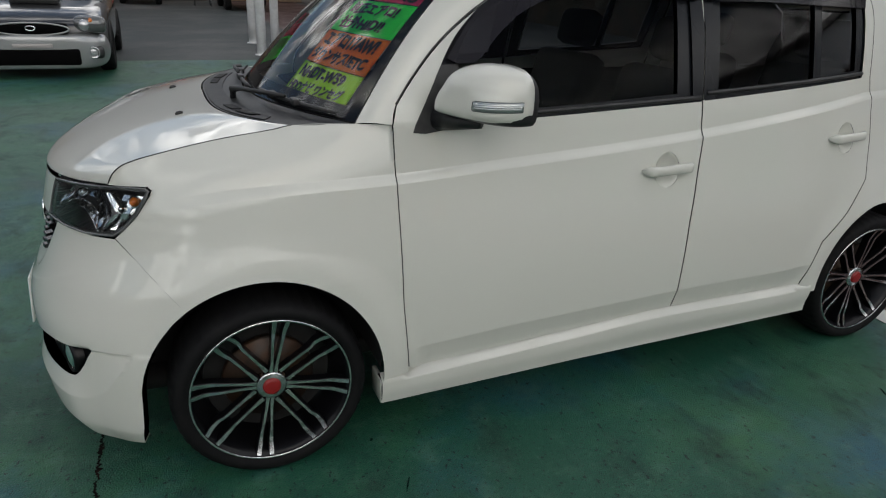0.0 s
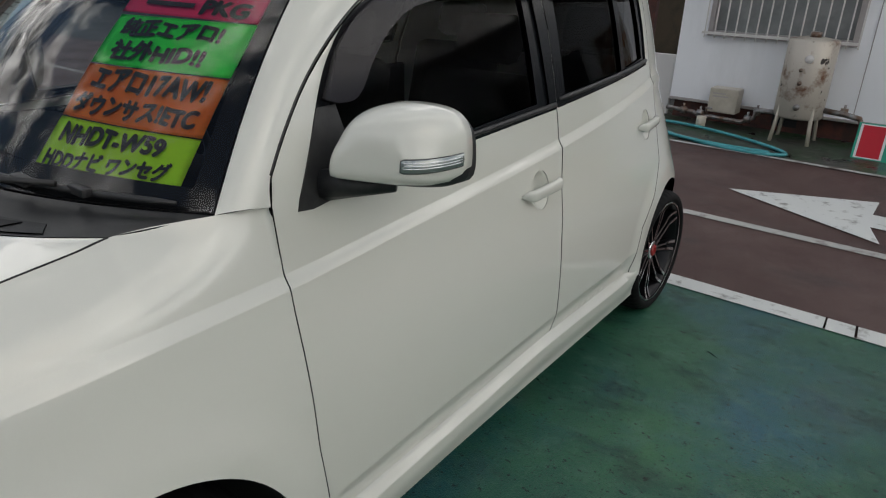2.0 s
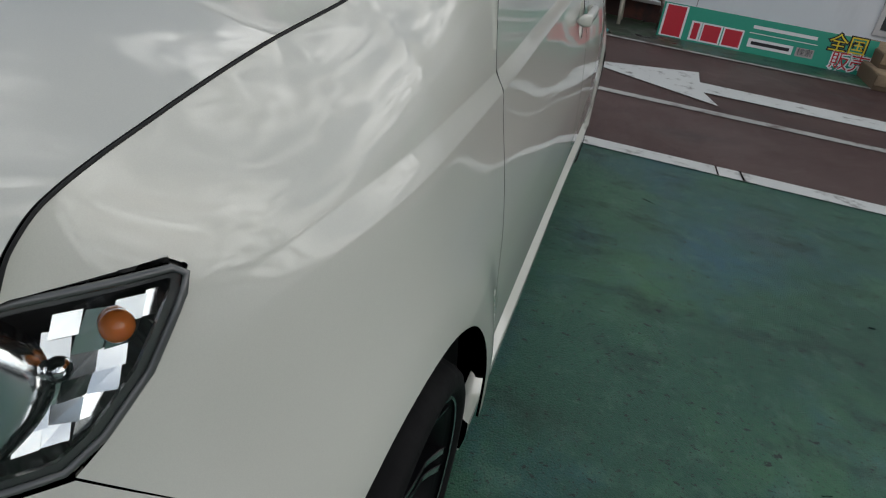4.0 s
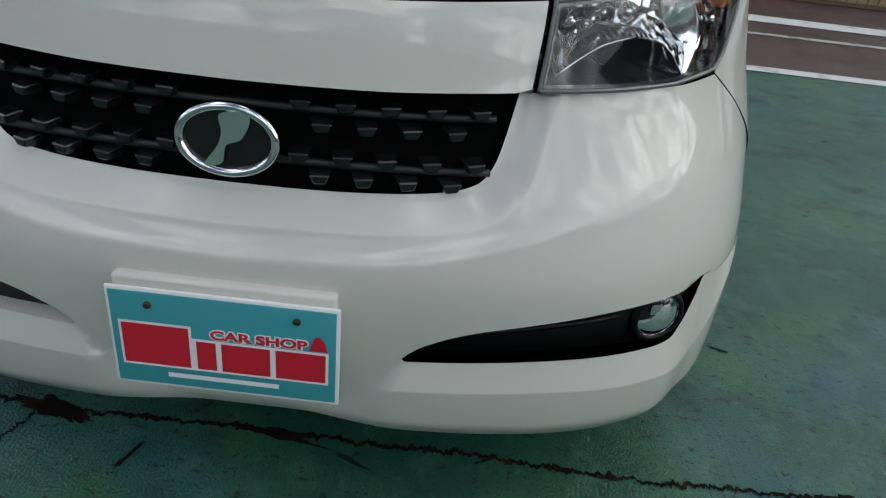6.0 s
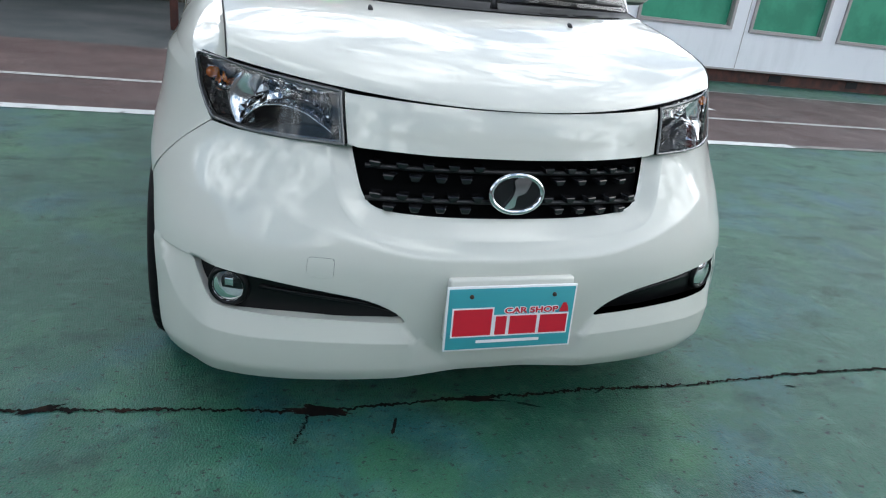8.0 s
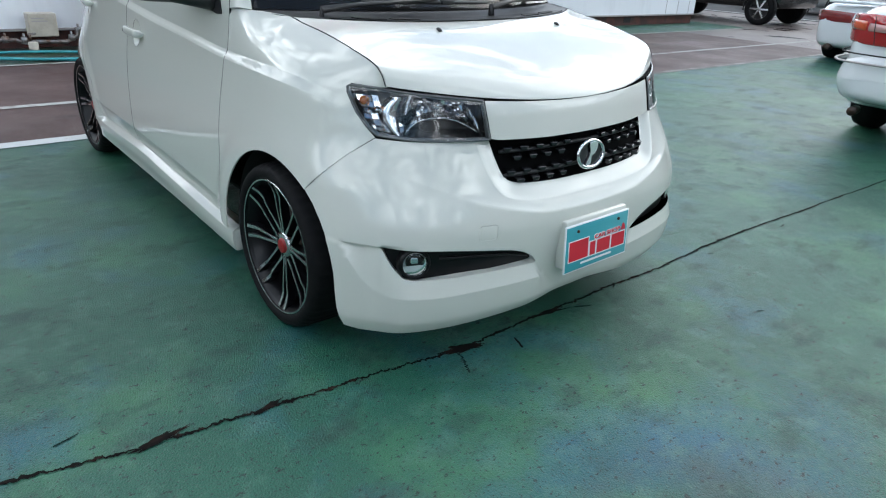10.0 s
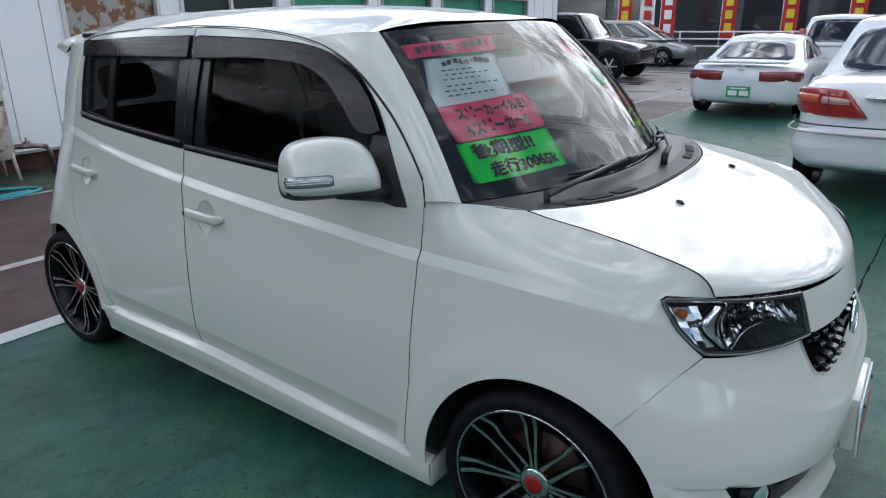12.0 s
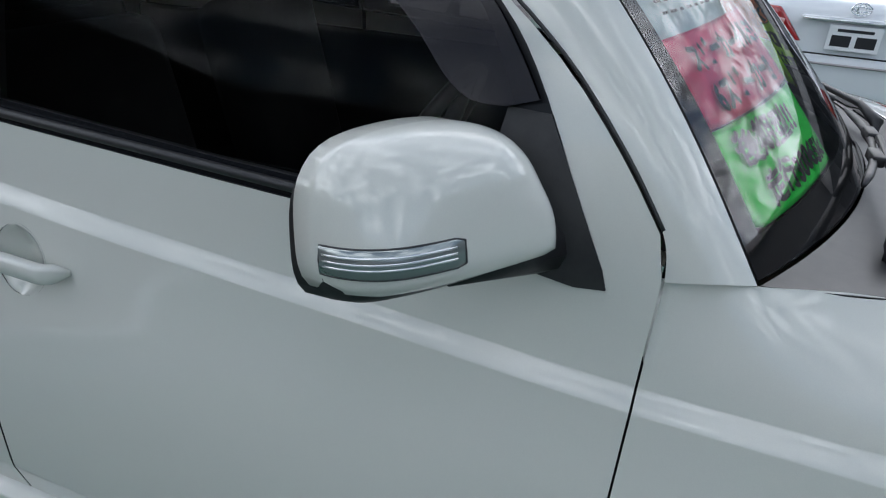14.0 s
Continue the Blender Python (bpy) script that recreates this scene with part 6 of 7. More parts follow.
OPENINGS = [(-0.56, 0.84, 0.90, 2.0), (1.62, 2.82, 1.18, 2.2), (3.10, 4.70, 0.30, 2.25), (4.95, 6.62, 0.80, 2.0), (6.95, 8.38, 0.78, 2.0), (8.68, 10.2, 0.76, 2.0), (10.5, 12.0, 0.76, 2.0)]


office = thing("office_cabin", "white prefabricated office cabin on a red-brown base", "building")
y = Y0
for a, b, lo, hi in OPENINGS + [(Y1, None, None, None)]:
    part("wall_panel", box((WALL_X - 0.12, y, FLOOR), (WALL_X, a, TOP)), WHITE_WALL, office, smooth_shade=False)
    if b:
        part("wall_panel", box((WALL_X - 0.12, a, FLOOR), (WALL_X, b, lo)), WHITE_WALL, office, smooth_shade=False)
        part("wall_panel", box((WALL_X - 0.12, a, hi), (WALL_X, b, TOP)), WHITE_WALL, office, smooth_shade=False)
        y = b
part("end_wall", box((WALL_X - 4.0, Y0, FLOOR), (WALL_X - 0.125, Y0 + 0.1, TOP)), WHITE_WALL, office, smooth_shade=False)
part("back_wall", box((WALL_X - 4.1, Y0, FLOOR), (WALL_X - 4.0, Y1, TOP)), WHITE_WALL, office, smooth_shade=False)
part("roof", box((WALL_X - 4.2, Y0 - 0.1, TOP), (WALL_X + 0.15, Y1 + 0.1, TOP + 0.14), 0.02), FRAME_GREY, office, smooth_shade=False)
part("base", box((WALL_X - 4.0, Y0 + 0.04, 0.0), (WALL_X - 0.05, Y1, FLOOR)), RUST_BASE, office, smooth_shade=False)
part("wall_sill", box((WALL_X, Y0, FLOOR - 0.005), (WALL_X + 0.025, Y1, FLOOR + 0.025), 0.004), FRAME_GREY, office, smooth_shade=False)
for y in (0.35, 2.2, 5.2, 5.95, 7.75, 9.35, 11.0):
    part("base_vent", box((WALL_X - 0.045, y - 0.12, 0.06), (WALL_X - 0.038, y + 0.12, 0.165)), GAP, office, smooth_shade=False)
for y in np.arange(Y0 + 0.45, Y1, 0.455):
    if not any(a - 0.03 < y < b + 0.03 for a, b, _, _ in OPENINGS):
        part("wall_seam", box((WALL_X + 0.001, y - 0.004, FLOOR + 0.03), (WALL_X + 0.006, y + 0.004, TOP)), FRAME_GREY, office, smooth_shade=False)


def office_window(a, b, lo, hi, pane, frame_mat, bars=1):
    f = 0.05
    bm = bmesh.new()
    for q in (((a, lo), (a + f, hi)), ((b - f, lo), (b, hi)), ((a + f, lo), (b - f, lo + f)), ((a + f, hi - f), (b - f, hi))):
        put_box(bm, (WALL_X - 0.05, q[0][0], q[0][1]), (WALL_X + 0.03, q[1][0], q[1][1]), 0.004)
    for i in range(bars):
        y = a + (b - a) * (i + 1) / (bars + 1)
        put_box(bm, (WALL_X - 0.04, y - 0.02, lo + f), (WALL_X + 0.01, y + 0.02, hi - f))
    w = part("window", bm, frame_mat, office, smooth_shade=False)
    part("pane", box((WALL_X - 0.09, a + f, lo + f), (WALL_X - 0.07, b - f, hi - f)), pane, w, smooth_shade=False)
    return w


w = office_window(*OPENINGS[0], GREY_BLIND, FRAME_GREY, 0)
for i in range(15):           # security bars
    y = OPENINGS[0][0] - 0.01 + i * 0.102
    part("security_bar", box((WALL_X + 0.085, y - 0.006, 0.88), (WALL_X + 0.097, y + 0.006, 2.05)), FRAME_WHITE, w, smooth_shade=False)
for z in (0.93, 1.5):
    part("security_rail", box((WALL_X + 0.08, -0.60, z - 0.012), (WALL_X + 0.10, 0.86, z + 0.012)), FRAME_WHITE, w, smooth_shade=False)
office_window(*OPENINGS[1], POSTER, FRAME_WHITE, 0)
office_window(*OPENINGS[2], DIM_GLASS, FRAME_WHITE, 1)
for o in OPENINGS[3:]:
    office_window(*o, GREEN_FILM, FRAME_GREY, 0)

TAN = vary(principled("tan_step_tile", (0.36, 0.26, 0.16), 0.7), (0.26, 0.19, 0.12), 9, bump=0.3, bump_scale=60)
GROUT = principled("step_grout", (0.16, 0.11, 0.07), 0.9)
steps = thing("entrance_steps", "two tan tiled entrance steps with ribbed nosing", "steps")
part("lower_step", box((-7.16, 2.95, 0.0), (-6.02, 4.85, 0.13), 0.01), GROUT, steps, smooth_shade=False)
part("upper_step", box((-7.16, 3.02, 0.13), (-6.34, 4.72, 0.26), 0.01), GROUT, steps, smooth_shade=False)
for x, z, y0, y1 in ((-6.02, 0.13, 2.95, 4.85), (-6.34, 0.26, 3.02, 4.72)):
    n = int((y1 - y0) / 0.105)
    me = None
    for i in range(n):
        y = y0 + (y1 - y0) * i / n
        ob = part("tile", box((x - 0.10, y + 0.006, z - 0.085), (x + 0.012, y + (y1 - y0) / n - 0.006, z + 0.010), 0.004), TAN, steps, smooth_shade=False)
    part("tread", box((-7.15, y0 + 0.01, z), (x - 0.11, y1 - 0.01, z + 0.009), 0.003), TAN, steps, smooth_shade=False)

# signboard leaning at the strip
SIGN_GREEN = principled("sign_green", (0.02, 0.33, 0.22), 0.4)
YELLOW_INK = principled("yellow_ink", (0.75, 0.60, 0.03), 0.5)
sign_m = Matrix.Translation((-6.62, 2.06, 0.16)) @ Matrix.Rotation(radians(-10), 4, "Y")
board = thing("signboard", "green dealer signboard with white and red lettering on the strip", "sign")
part("board", put_box(bmesh.new(), (-0.015, -0.98, -0.16), (0.0, 0.98, 0.16), 0.003, sign_m), SIGN_GREEN, board, smooth_shade=False)
sign_face = sign_m @ Matrix(((0, 0, 1, 0.001), (1, 0, 0, 0), (0, 1, 0, 0), (0, 0, 0, 1)))


def sign_bar(x0, y0, x1, y1, mat, off=0.001):
    bm = bmesh.new()
    bm.faces.new([bm.verts.new(sign_face @ Vector(p)) for p in ((x0, y0, off), (x1, y0, off), (x1, y1, off), (x0, y1, off))])
    part("sign_mark", bm, mat, board, smooth_shade=False)


sign_bar(-0.96, -0.15, -0.74, 0.15, WHITE_INK)
for x0, x1 in ((-0.94, -0.76), (-0.66, -0.60), (-0.56, -0.40), (-0.36, -0.20)):
    sign_bar(x0, -0.13 if x0 > -0.9 else -0.14, x1, 0.02 if x0 > -0.9 else 0.14, RED_INK, 0.002)
for x0, x1 in ((-0.68, -0.58), (-0.575, -0.385), (-0.375, -0.185)):
    sign_bar(x0, -0.145, x1, 0.035, WHITE_INK, 0.001)
sign_bar(-0.12, 0.07, 0.46, 0.10, WHITE_INK)
sign_bar(-0.14, 0.025, 0.48, 0.032, WHITE_INK)
sign_bar(-0.13, -0.10, 0.28, -0.02, WHITE_INK)
sign_bar(-0.10, -0.075, 0.25, -0.045, INK, 0.002)
sign_bar(0.31, -0.10, 0.47, -0.02, FRAME_GREY)
lettering("検索", 0.07, INK, board, sign_face @ Matrix.Translation((0.39, -0.06, 0.002)))
lettering("全国", 0.17, INK, board, sign_face @ Matrix.Translation((0.73, 0.075, 0.0015)), bold=0.012)
lettering("全国", 0.17, YELLOW_INK, board, sign_face @ Matrix.Translation((0.73, 0.075, 0.003)))
lettering("販売", 0.17, WHITE_INK, board, sign_face @ Matrix.Translation((0.79, -0.075, 0.0015)), bold=0.012)
lettering("販売", 0.17, RED_INK, board, sign_face @ Matrix.Translation((0.79, -0.075, 0.003)))

# water tank, meter box, pipes and hose beside the wall
RUSTY = vary(principled("stained_tank_steel", (0.50, 0.46, 0.40), 0.45, 0.35), (0.16, 0.08, 0.045), 5, 0.52, 0.66, 9.0, bump=0.2, bump_scale=60)
vary(RUSTY, (0.02, 0.016, 0.014), 9.0, 0.62, 0.66, 6.0)
CREAM = vary(principled("cream_enamel", (0.52, 0.48, 0.40), 0.4), (0.42, 0.38, 0.31), 5)
PIPE = vary(principled("galvanised_pipe", (0.30, 0.30, 0.30), 0.45, 0.7), (0.16, 0.10, 0.07), 9)
HOSE = principled("teal_hose", (0.05, 0.30, 0.33), 0.4)
tank = thing("water_tank", "rust-stained upright water tank on four legs", "tank", (-6.93, 0.52, 0))
bm = bmesh.new()
put_lathe(bm, [(0.0, 0.98), (0.10, 0.985), (0.205, 0.965), (0.218, 0.95), (0.218, 0.26), (0.205, 0.24), (0.0, 0.215)], "y", 40, m=Matrix.Rotation(radians(90), 4, "X"))
bmesh.ops.recalc_face_normals(bm, faces=bm.faces)
part("body", bm, RUSTY, tank)
for a in (45, 135, 225, 315):
    c, s = math.cos(radians(a)), math.sin(radians(a))
    bm = bmesh.new()
    put_tube(bm, [(0.20 * c, 0.20 * s, 0.36), (0.215 * c, 0.215 * s, 0.2), (0.24 * c, 0.24 * s, 0.0)], 0.018, 8)
    part("leg", bm, CREAM, tank)
bm = bmesh.new()
put_lathe(bm, [(0.0, 0.022), (0.035, 0.02), (0.038, 0.0)], "y", 20, m=Matrix.Translation((0.218, 0.03, 0.80)) @ Matrix.Rotation(radians(-90), 4, "Z"))
part("gauge", bm, FRAME_WHITE, tank)
for z, r in ((0.70, 0.016), (0.58, 0.02), (0.36, 0.03)):
    bm = bmesh.new()
    put_tube(bm, [(0.20, -0.02 + 0.1 * (0.7 - z), z), (0.245, -0.02 + 0.1 * (0.7 - z), z)], r, 10)
    part("fitting", bm, PIPE, tank)
bm = bmesh.new()
put_tube(bm, [(0, 0, 0.98), (0, 0, 1.03)], 0.05, 14)
part("cap", bm, PIPE, tank)
meter = thing("meter_box", "cream enamel meter box on the office wall", "meter box", (-7.06, -0.21, 0.16))
part("box", box((-0.10, -0.145, 0.0), (0.09, 0.145, 0.25), 0.012), CREAM, meter, smooth_shade=False)
for i, z in enumerate((0.19, 0.16)):
    part("print_bar", box((0.0905, -0.11, z), (0.0912, 0.02 + 0.03 * i, z + 0.014)), FRAME_GREY, meter, smooth_shade=False)
pipes = thing("pipework", "corroded galvanised pipes and valves along the wall", "pipes")
for pts, r in (([(-7.02, -0.80, 0.14), (-7.0, -0.5, 0.13), (-6.98, -0.42, 0.10), (-6.98, -0.30, 0.11), (-6.98, 0.0, 0.10), (-6.97, 0.12, 0.16), (-6.95, 0.14, 0.24), (-6.94, 0.32, 0.25)], 0.022), ([(-6.93, 0.74, 0.33), (-6.91, 0.92, 0.32), (-6.90, 1.05, 0.30), (-6.89, 1.08, 0.24), (-6.88, 1.09, 0.0)], 0.026), ([(-6.98, -0.36, 0.11), (-6.98, -0.36, 0.19), (-6.98, -0.30, 0.20)], 0.018)):
    bm = bmesh.new()
    put_tube(bm, pts, r, 10)
    part("pipe", bm, PIPE, pipes)
for y, z in ((-0.42, 0.13), (0.06, 0.14), (0.14, 0.22), (0.90, 0.33), (-0.60, 0.14)):
    bm = bmesh.new()
    put_tube(bm, [(-6.98, y - 0.03, z), (-6.98, y + 0.03, z)], 0.036, 10)
    put_tube(bm, [(-6.98, y, z), (-6.98, y, z + 0.07)], 0.012, 6)
    part("valve", bm, PIPE, pipes)
stub = part("pipe_stub", put_tube(bmesh.new(), [(-6.86, -0.36, 0.0), (-6.86, -0.36, 0.12)], 0.05, 12), CREAM, pipes)
hose = thing("garden_hose", "teal garden hose coiled on the ground by the wall", "hose")
bm = bmesh.new()
put_tube(bm, spline([(-7.0, -1.4, 0.02), (-6.6, -0.9, 0.02), (-6.2, -0.3, 0.02), (-6.05, 0.3, 0.02), (-6.18, 0.62, 0.02), (-6.4, 0.45, 0.02), (-6.62, 0.0, 0.03), (-6.8, -0.6, 0.03), (-6.7, -1.2, 0.02), (-6.35, -0.75, 0.03), (-6.12, -0.1, 0.03), (-6.12, 0.5, 0.03)], 8), 0.016, 8)
part("hose_coil", bm, HOSE, hose)
post = thing("brown_post", "tall dark brown post beyond the cabin corner", "post", (-7.9, -1.45, 0))
part("shaft", box((-0.05, -0.05, 0), (0.05, 0.05, 2.6), 0.008), RUST_BASE, post, smooth_shade=False)
loose_board = thing("loose_board", "dented white board standing beside the cabin", "board", (-7.35, -1.06, 0))
part("sheet", box((-0.02, -0.20, 0.0), (0.02, 0.17, 0.66), 0.012), FRAME_WHITE, loose_board, smooth_shade=False)

# ---- other vehicles ----
CAR_WHITE = principled("plain_white_paint", (0.72, 0.74, 0.75), 0.3, 0, 1.0)
CAR_SILVER = principled("grey_silver_paint", (0.30, 0.31, 0.31), 0.32, 0.6, 1.0)
CAR_DARK = principled("charcoal_paint", (0.022, 0.023, 0.024), 0.3, 0.2, 1.0)
CAR_BLACK = principled("black_paint", (0.006, 0.007, 0.007), 0.25, 0.0, 1.0)
CAR_RED = principled("red_paint", (0.30, 0.012, 0.010), 0.3, 0, 1.0)
CAR_GLASS = principled("dark_car_glass", (0.012, 0.014, 0.016), 0.03, 0, 1.0)
LAMP_RED = principled("red_tail_lens", (0.36, 0.012, 0.014), 0.1, 0, 1.0)
LAMP_ORANGE = principled("orange_tail_lens", (0.55, 0.075, 0.02), 0.1, 0, 1.0)
LAMP_CLEAR = principled("clear_tail_lens", (0.5, 0.26, 0.24), 0.1, 0, 1.0)
LAMP_GLASS = principled("silver_headlamp", (0.45, 0.46, 0.47), 0.12, 0.7, 1.0)


def loft_body(stations, crown=0.03):
    """Lower body: stations of (x, half width, low, high)."""
    bm = bmesh.new()
    rings = []
    for x, w, lo, hi in stations:
        half = [(0, hi + crown), (0.55 * w, hi + 0.75 * crown), (0.86 * w, hi), (0.965 * w, hi - 0.05), (w, hi - 0.16), (w, lo + 0.45 * (hi - lo)), (0.985 * w, lo + 0.12), (0.93 * w, lo + 0.02), (0.80 * w, lo), (0, lo)]
        ring = [(y, z) for y, z in half] + [(-y, z) for y, z in reversed(half[1:-1])]
        rings.append([bm.verts.new((x, y, z)) for y, z in ring])
    n = len(rings[0])
    for a, b in zip(rings, rings[1:]):
        for j in range(n):
            bm.faces.new((a[j], a[(j + 1) % n], b[(j + 1) % n], b[j]))
    bm.faces.new(rings[0])
    bm.faces.new(rings[-1])
    bmesh.ops.recalc_face_normals(bm, faces=bm.faces)
    return bm


def smooth_part(name, bm, mat, parent, label="", levels=2):
    ob = part(name, bm, mat, parent, label)
    s = ob.modifiers.new("smooth", "SUBSURF")
    s.levels = s.render_levels = levels
    return ob


def simple_wheel(parent, x, y, r, rim_mat):
    bm = bmesh.new()
    s = 1 if y > 0 else -1
    m = Matrix.Translation((x, y, r)) @ (Matrix() if s > 0 else Matrix.Rotation(math.pi, 4, "Z"))
    put_lathe(bm, [(r * 0.66, 0.0), (r * 0.72, 0.012), (r * 0.88, 0.014), (r * 0.97, -0.005), (r, -0.04), (r, -0.17), (r * 0.9, -0.20), (0, -0.20)], "y", 36, m=m)
    wheel = part("wheel", bm, RUBBER, parent)
    bm = bmesh.new()
    put_lathe(bm, [(0, -0.03), (r * 0.18, -0.03), (r * 0.2, -0.05), (r * 0.6, -0.07), (r * 0.62, -0.02), (r * 0.66, 0.0)], "y", 30, m=m)
    part("rim", bm, GAP, wheel)
    bm = bmesh.new()
    for k in range(6):
        a = 2 * math.pi * k / 6
        q = m @ Matrix.Rotation(a, 4, "Y")
        put_box(bm, (0.02, -0.045, -0.022), (r * 0.64, -0.015, 0.022), 0.004, q)
    put_lathe(bm, [(0, -0.010), (0.04, -0.012), (0.05, -0.04)], "y", 16, m=m)
    part("spokes", bm, rim_mat, wheel, smooth_shade=False)


def cabin_part(parent, base, top, paint, seams=(0.5,)):
    """Glasshouse: a painted shell with bowed sides and a domed roof, its windows set on it; base and top are (rear x, front x, half width, z)."""
    b0, b1, bw, bz = base
    t0, t1, tw, tz = top
    B = [Vector(p) for p in ((b0, -bw, bz - 0.03), (b1, -bw, bz - 0.03), (b1, bw, bz - 0.03), (b0, bw, bz - 0.03))]
    T = [Vector(p) for p in ((t0, -tw, tz), (t1, -tw, tz), (t1, tw, tz), (t0, tw, tz))]
    out = [Vector((0, -0.03, 0)), Vector((0.10, 0, 0)), Vector((0, 0.03, 0)), Vector((-0.08, 0, 0))]

    def side(i, u, v, lift=0.0):
        p = B[i].lerp(B[(i + 1) % 4], u).lerp(T[i].lerp(T[(i + 1) % 4], u), v)
        p = p + out[i] * (4 * u * (1 - u)) + Vector((0, 0, 0.02 * v * v * 4 * u * (1 - u)))
        return p + out[i].normalized() * lift + Vector((0, 0, lift * 0.6))

    n = 10
    bm = bmesh.new()
    rings = [[bm.verts.new(side(i, k / n, v)) for i in range(4) for k in range(n)] for v in (0, 0.25, 0.5, 0.75, 0.93, 1.0)]
    mid = Vector(((t0 + t1) / 2, 0, tz))
    for ins, dz in ((0.04, 0.022), (0.12, 0.042), (0.30, 0.060), (0.6, 0.072), (0.9, 0.076)):
        rings.append([bm.verts.new(mid + (Vector((p.co.x, p.co.y, 0)) - Vector((mid.x, 0, 0))) * (1 - ins) + Vector((0, 0, p.co.z - tz + dz))) for p in rings[5]])
    m = 4 * n
    for a, b in zip(rings, rings[1:]):
        for k in range(m):
            bm.faces.new((a[k], a[(k + 1) % m], b[(k + 1) % m], b[k]))
    bm.faces.new(rings[-1])
    bmesh.ops.recalc_face_normals(bm, faces=bm.faces)
    part("cabin_shell", bm, paint, parent)

    def window(name, i, u0, u1, v0, v1):
        bm = bmesh.new()
        k, rows = 36, []
        for rho in (0.0, 0.35, 0.7, 0.93, 1.0):
            row = []
            for q in range(k):
                c, d = math.cos(2 * math.pi * q / k), math.sin(2 * math.pi * q / k)
                c, d = math.copysign(abs(c) ** 0.38, c) * rho, math.copysign(abs(d) ** 0.38, d) * rho
                row.append(bm.verts.new(side(i, (u0 + u1) / 2 + (u1 - u0) / 2 * c, (v0 + v1) / 2 + (v1 - v0) / 2 * d, 0.007 if rho < 1 else 0.001)))
            rows.append(row)
        for a, b in zip(rows, rows[1:]):
            for q in range(k):
                if a is rows[0]:
                    bm.faces.new((a[q], b[q], b[(q + 1) % k]))
                else:
                    bm.faces.new((a[q], b[q], b[(q + 1) % k], a[(q + 1) % k]))
        bmesh.ops.recalc_face_normals(bm, faces=bm.faces)
        part(name, bm, CAR_GLASS, parent)

    window("rear_window", 3, 0.06, 0.94, 0.12, 0.93)
    window("windscreen", 1, 0.05, 0.95, 0.12, 0.95)
    for i in (0, 2):
        cuts = [0.13] + [f if i == 0 else 1 - f for f in (seams if i == 0 else tuple(reversed(seams)))] + [0.93]
        if i == 2:
            cuts[0], cuts[-1] = 0.07, 0.87
        for a, b in zip(cuts, cuts[1:]):
            window("side_window", i, a + 0.012, b - 0.012, 0.14, 0.92)


def arch_rings(parent, xs, w, r):
    for x in xs:
        for s in (-1, 1):
            bm = bmesh.new()
            pts = [(x + (r + 0.035) * math.cos(radians(a)), s * (w - 0.015), r + (r + 0.035) * math.sin(radians(a))) for a in range(-8, 189, 14)]
            put_tube(bm, pts, 0.028, 8)
            part("wheel_arch", bm, GAP, parent)


def vehicle(name, label, at, turn, paint, stations, base, top, wheels, r, w, rim=None, seams=(0.5,), category="car"):
    v = thing(name, label, category, at, turn)
    smooth_part("body", loft_body(stations), paint, v)
    cabin_part(v, base, top, paint, seams)
    for x in wheels:
        for s in (-1, 1):
            simple_wheel(v, x, s * (w + 0.005), r, rim or ALLOY)
    arch_rings(v, wheels, w, r)
    return v


def lamp_block(parent, name, lo, hi, mat, bevel=0.02):
    return part(name, box(lo, hi, bevel), mat, parent)


def plate_with_bars(parent, x, y, z, w, h, face, ink, sgn):
    p = part("number_plate", box((x - 0.006, y - w / 2, z - h / 2), (x + 0.006, y + w / 2, z + h / 2), 0.003), face, parent, smooth_shade=False)
    for a, b, c, d in ((-0.34, 0.34, 0.24, 0.36), (-0.42, -0.05, -0.34, 0.10), (0.05, 0.42, -0.34, 0.10)):
        x1 = x + sgn * 0.0075
        part("plate_bar", box((min(x, x1), y + a * w, z + c * h), (max(x, x1), y + b * w, z + d * h)), ink, p, smooth_shade=False)


def wrap_lens(parent, name, s, plan, low, high, mat, lean=0.0):
    """A lens that wraps a corner: stations of (x, y) in plan with their lower and upper edges."""
    n = 6
    px, py = [p[0] for p in plan], [p[1] for p in plan]
    k = list(range(len(plan)))
    bm = bmesh.new()
    rows = []
    for i in range((len(plan) - 1) * n + 1):
        q = i / n
        x, y, lo, hi = smooth(q, k, px), smooth(q, k, py), smooth(q, k, low), smooth(q, k, high)
        c = Vector((-1.6 - x, -y * s)).normalized() * 0.05
        tilt = lean * max(0.0, 1 - q) / (hi - lo)
        rows.append([bm.verts.new((x + dx * c.x, s * (y + tilt * (z - lo)) + dx * c.y, z)) for dx, z in ((1, lo), (0.12, lo), (0, lo + 0.012), (-0.06, (lo + hi) / 2), (0, hi - 0.012), (0.12, hi), (1, hi))])
    for a, b in zip(rows, rows[1:]):
        for m in range(6):
            bm.faces.new((a[m], a[m + 1], b[m + 1], b[m]))
    bm.faces.new(rows[0])
    bm.faces.new(rows[-1])
    bmesh.ops.recalc_face_normals(bm, faces=bm.faces)
    return part(name, bm, mat, parent)


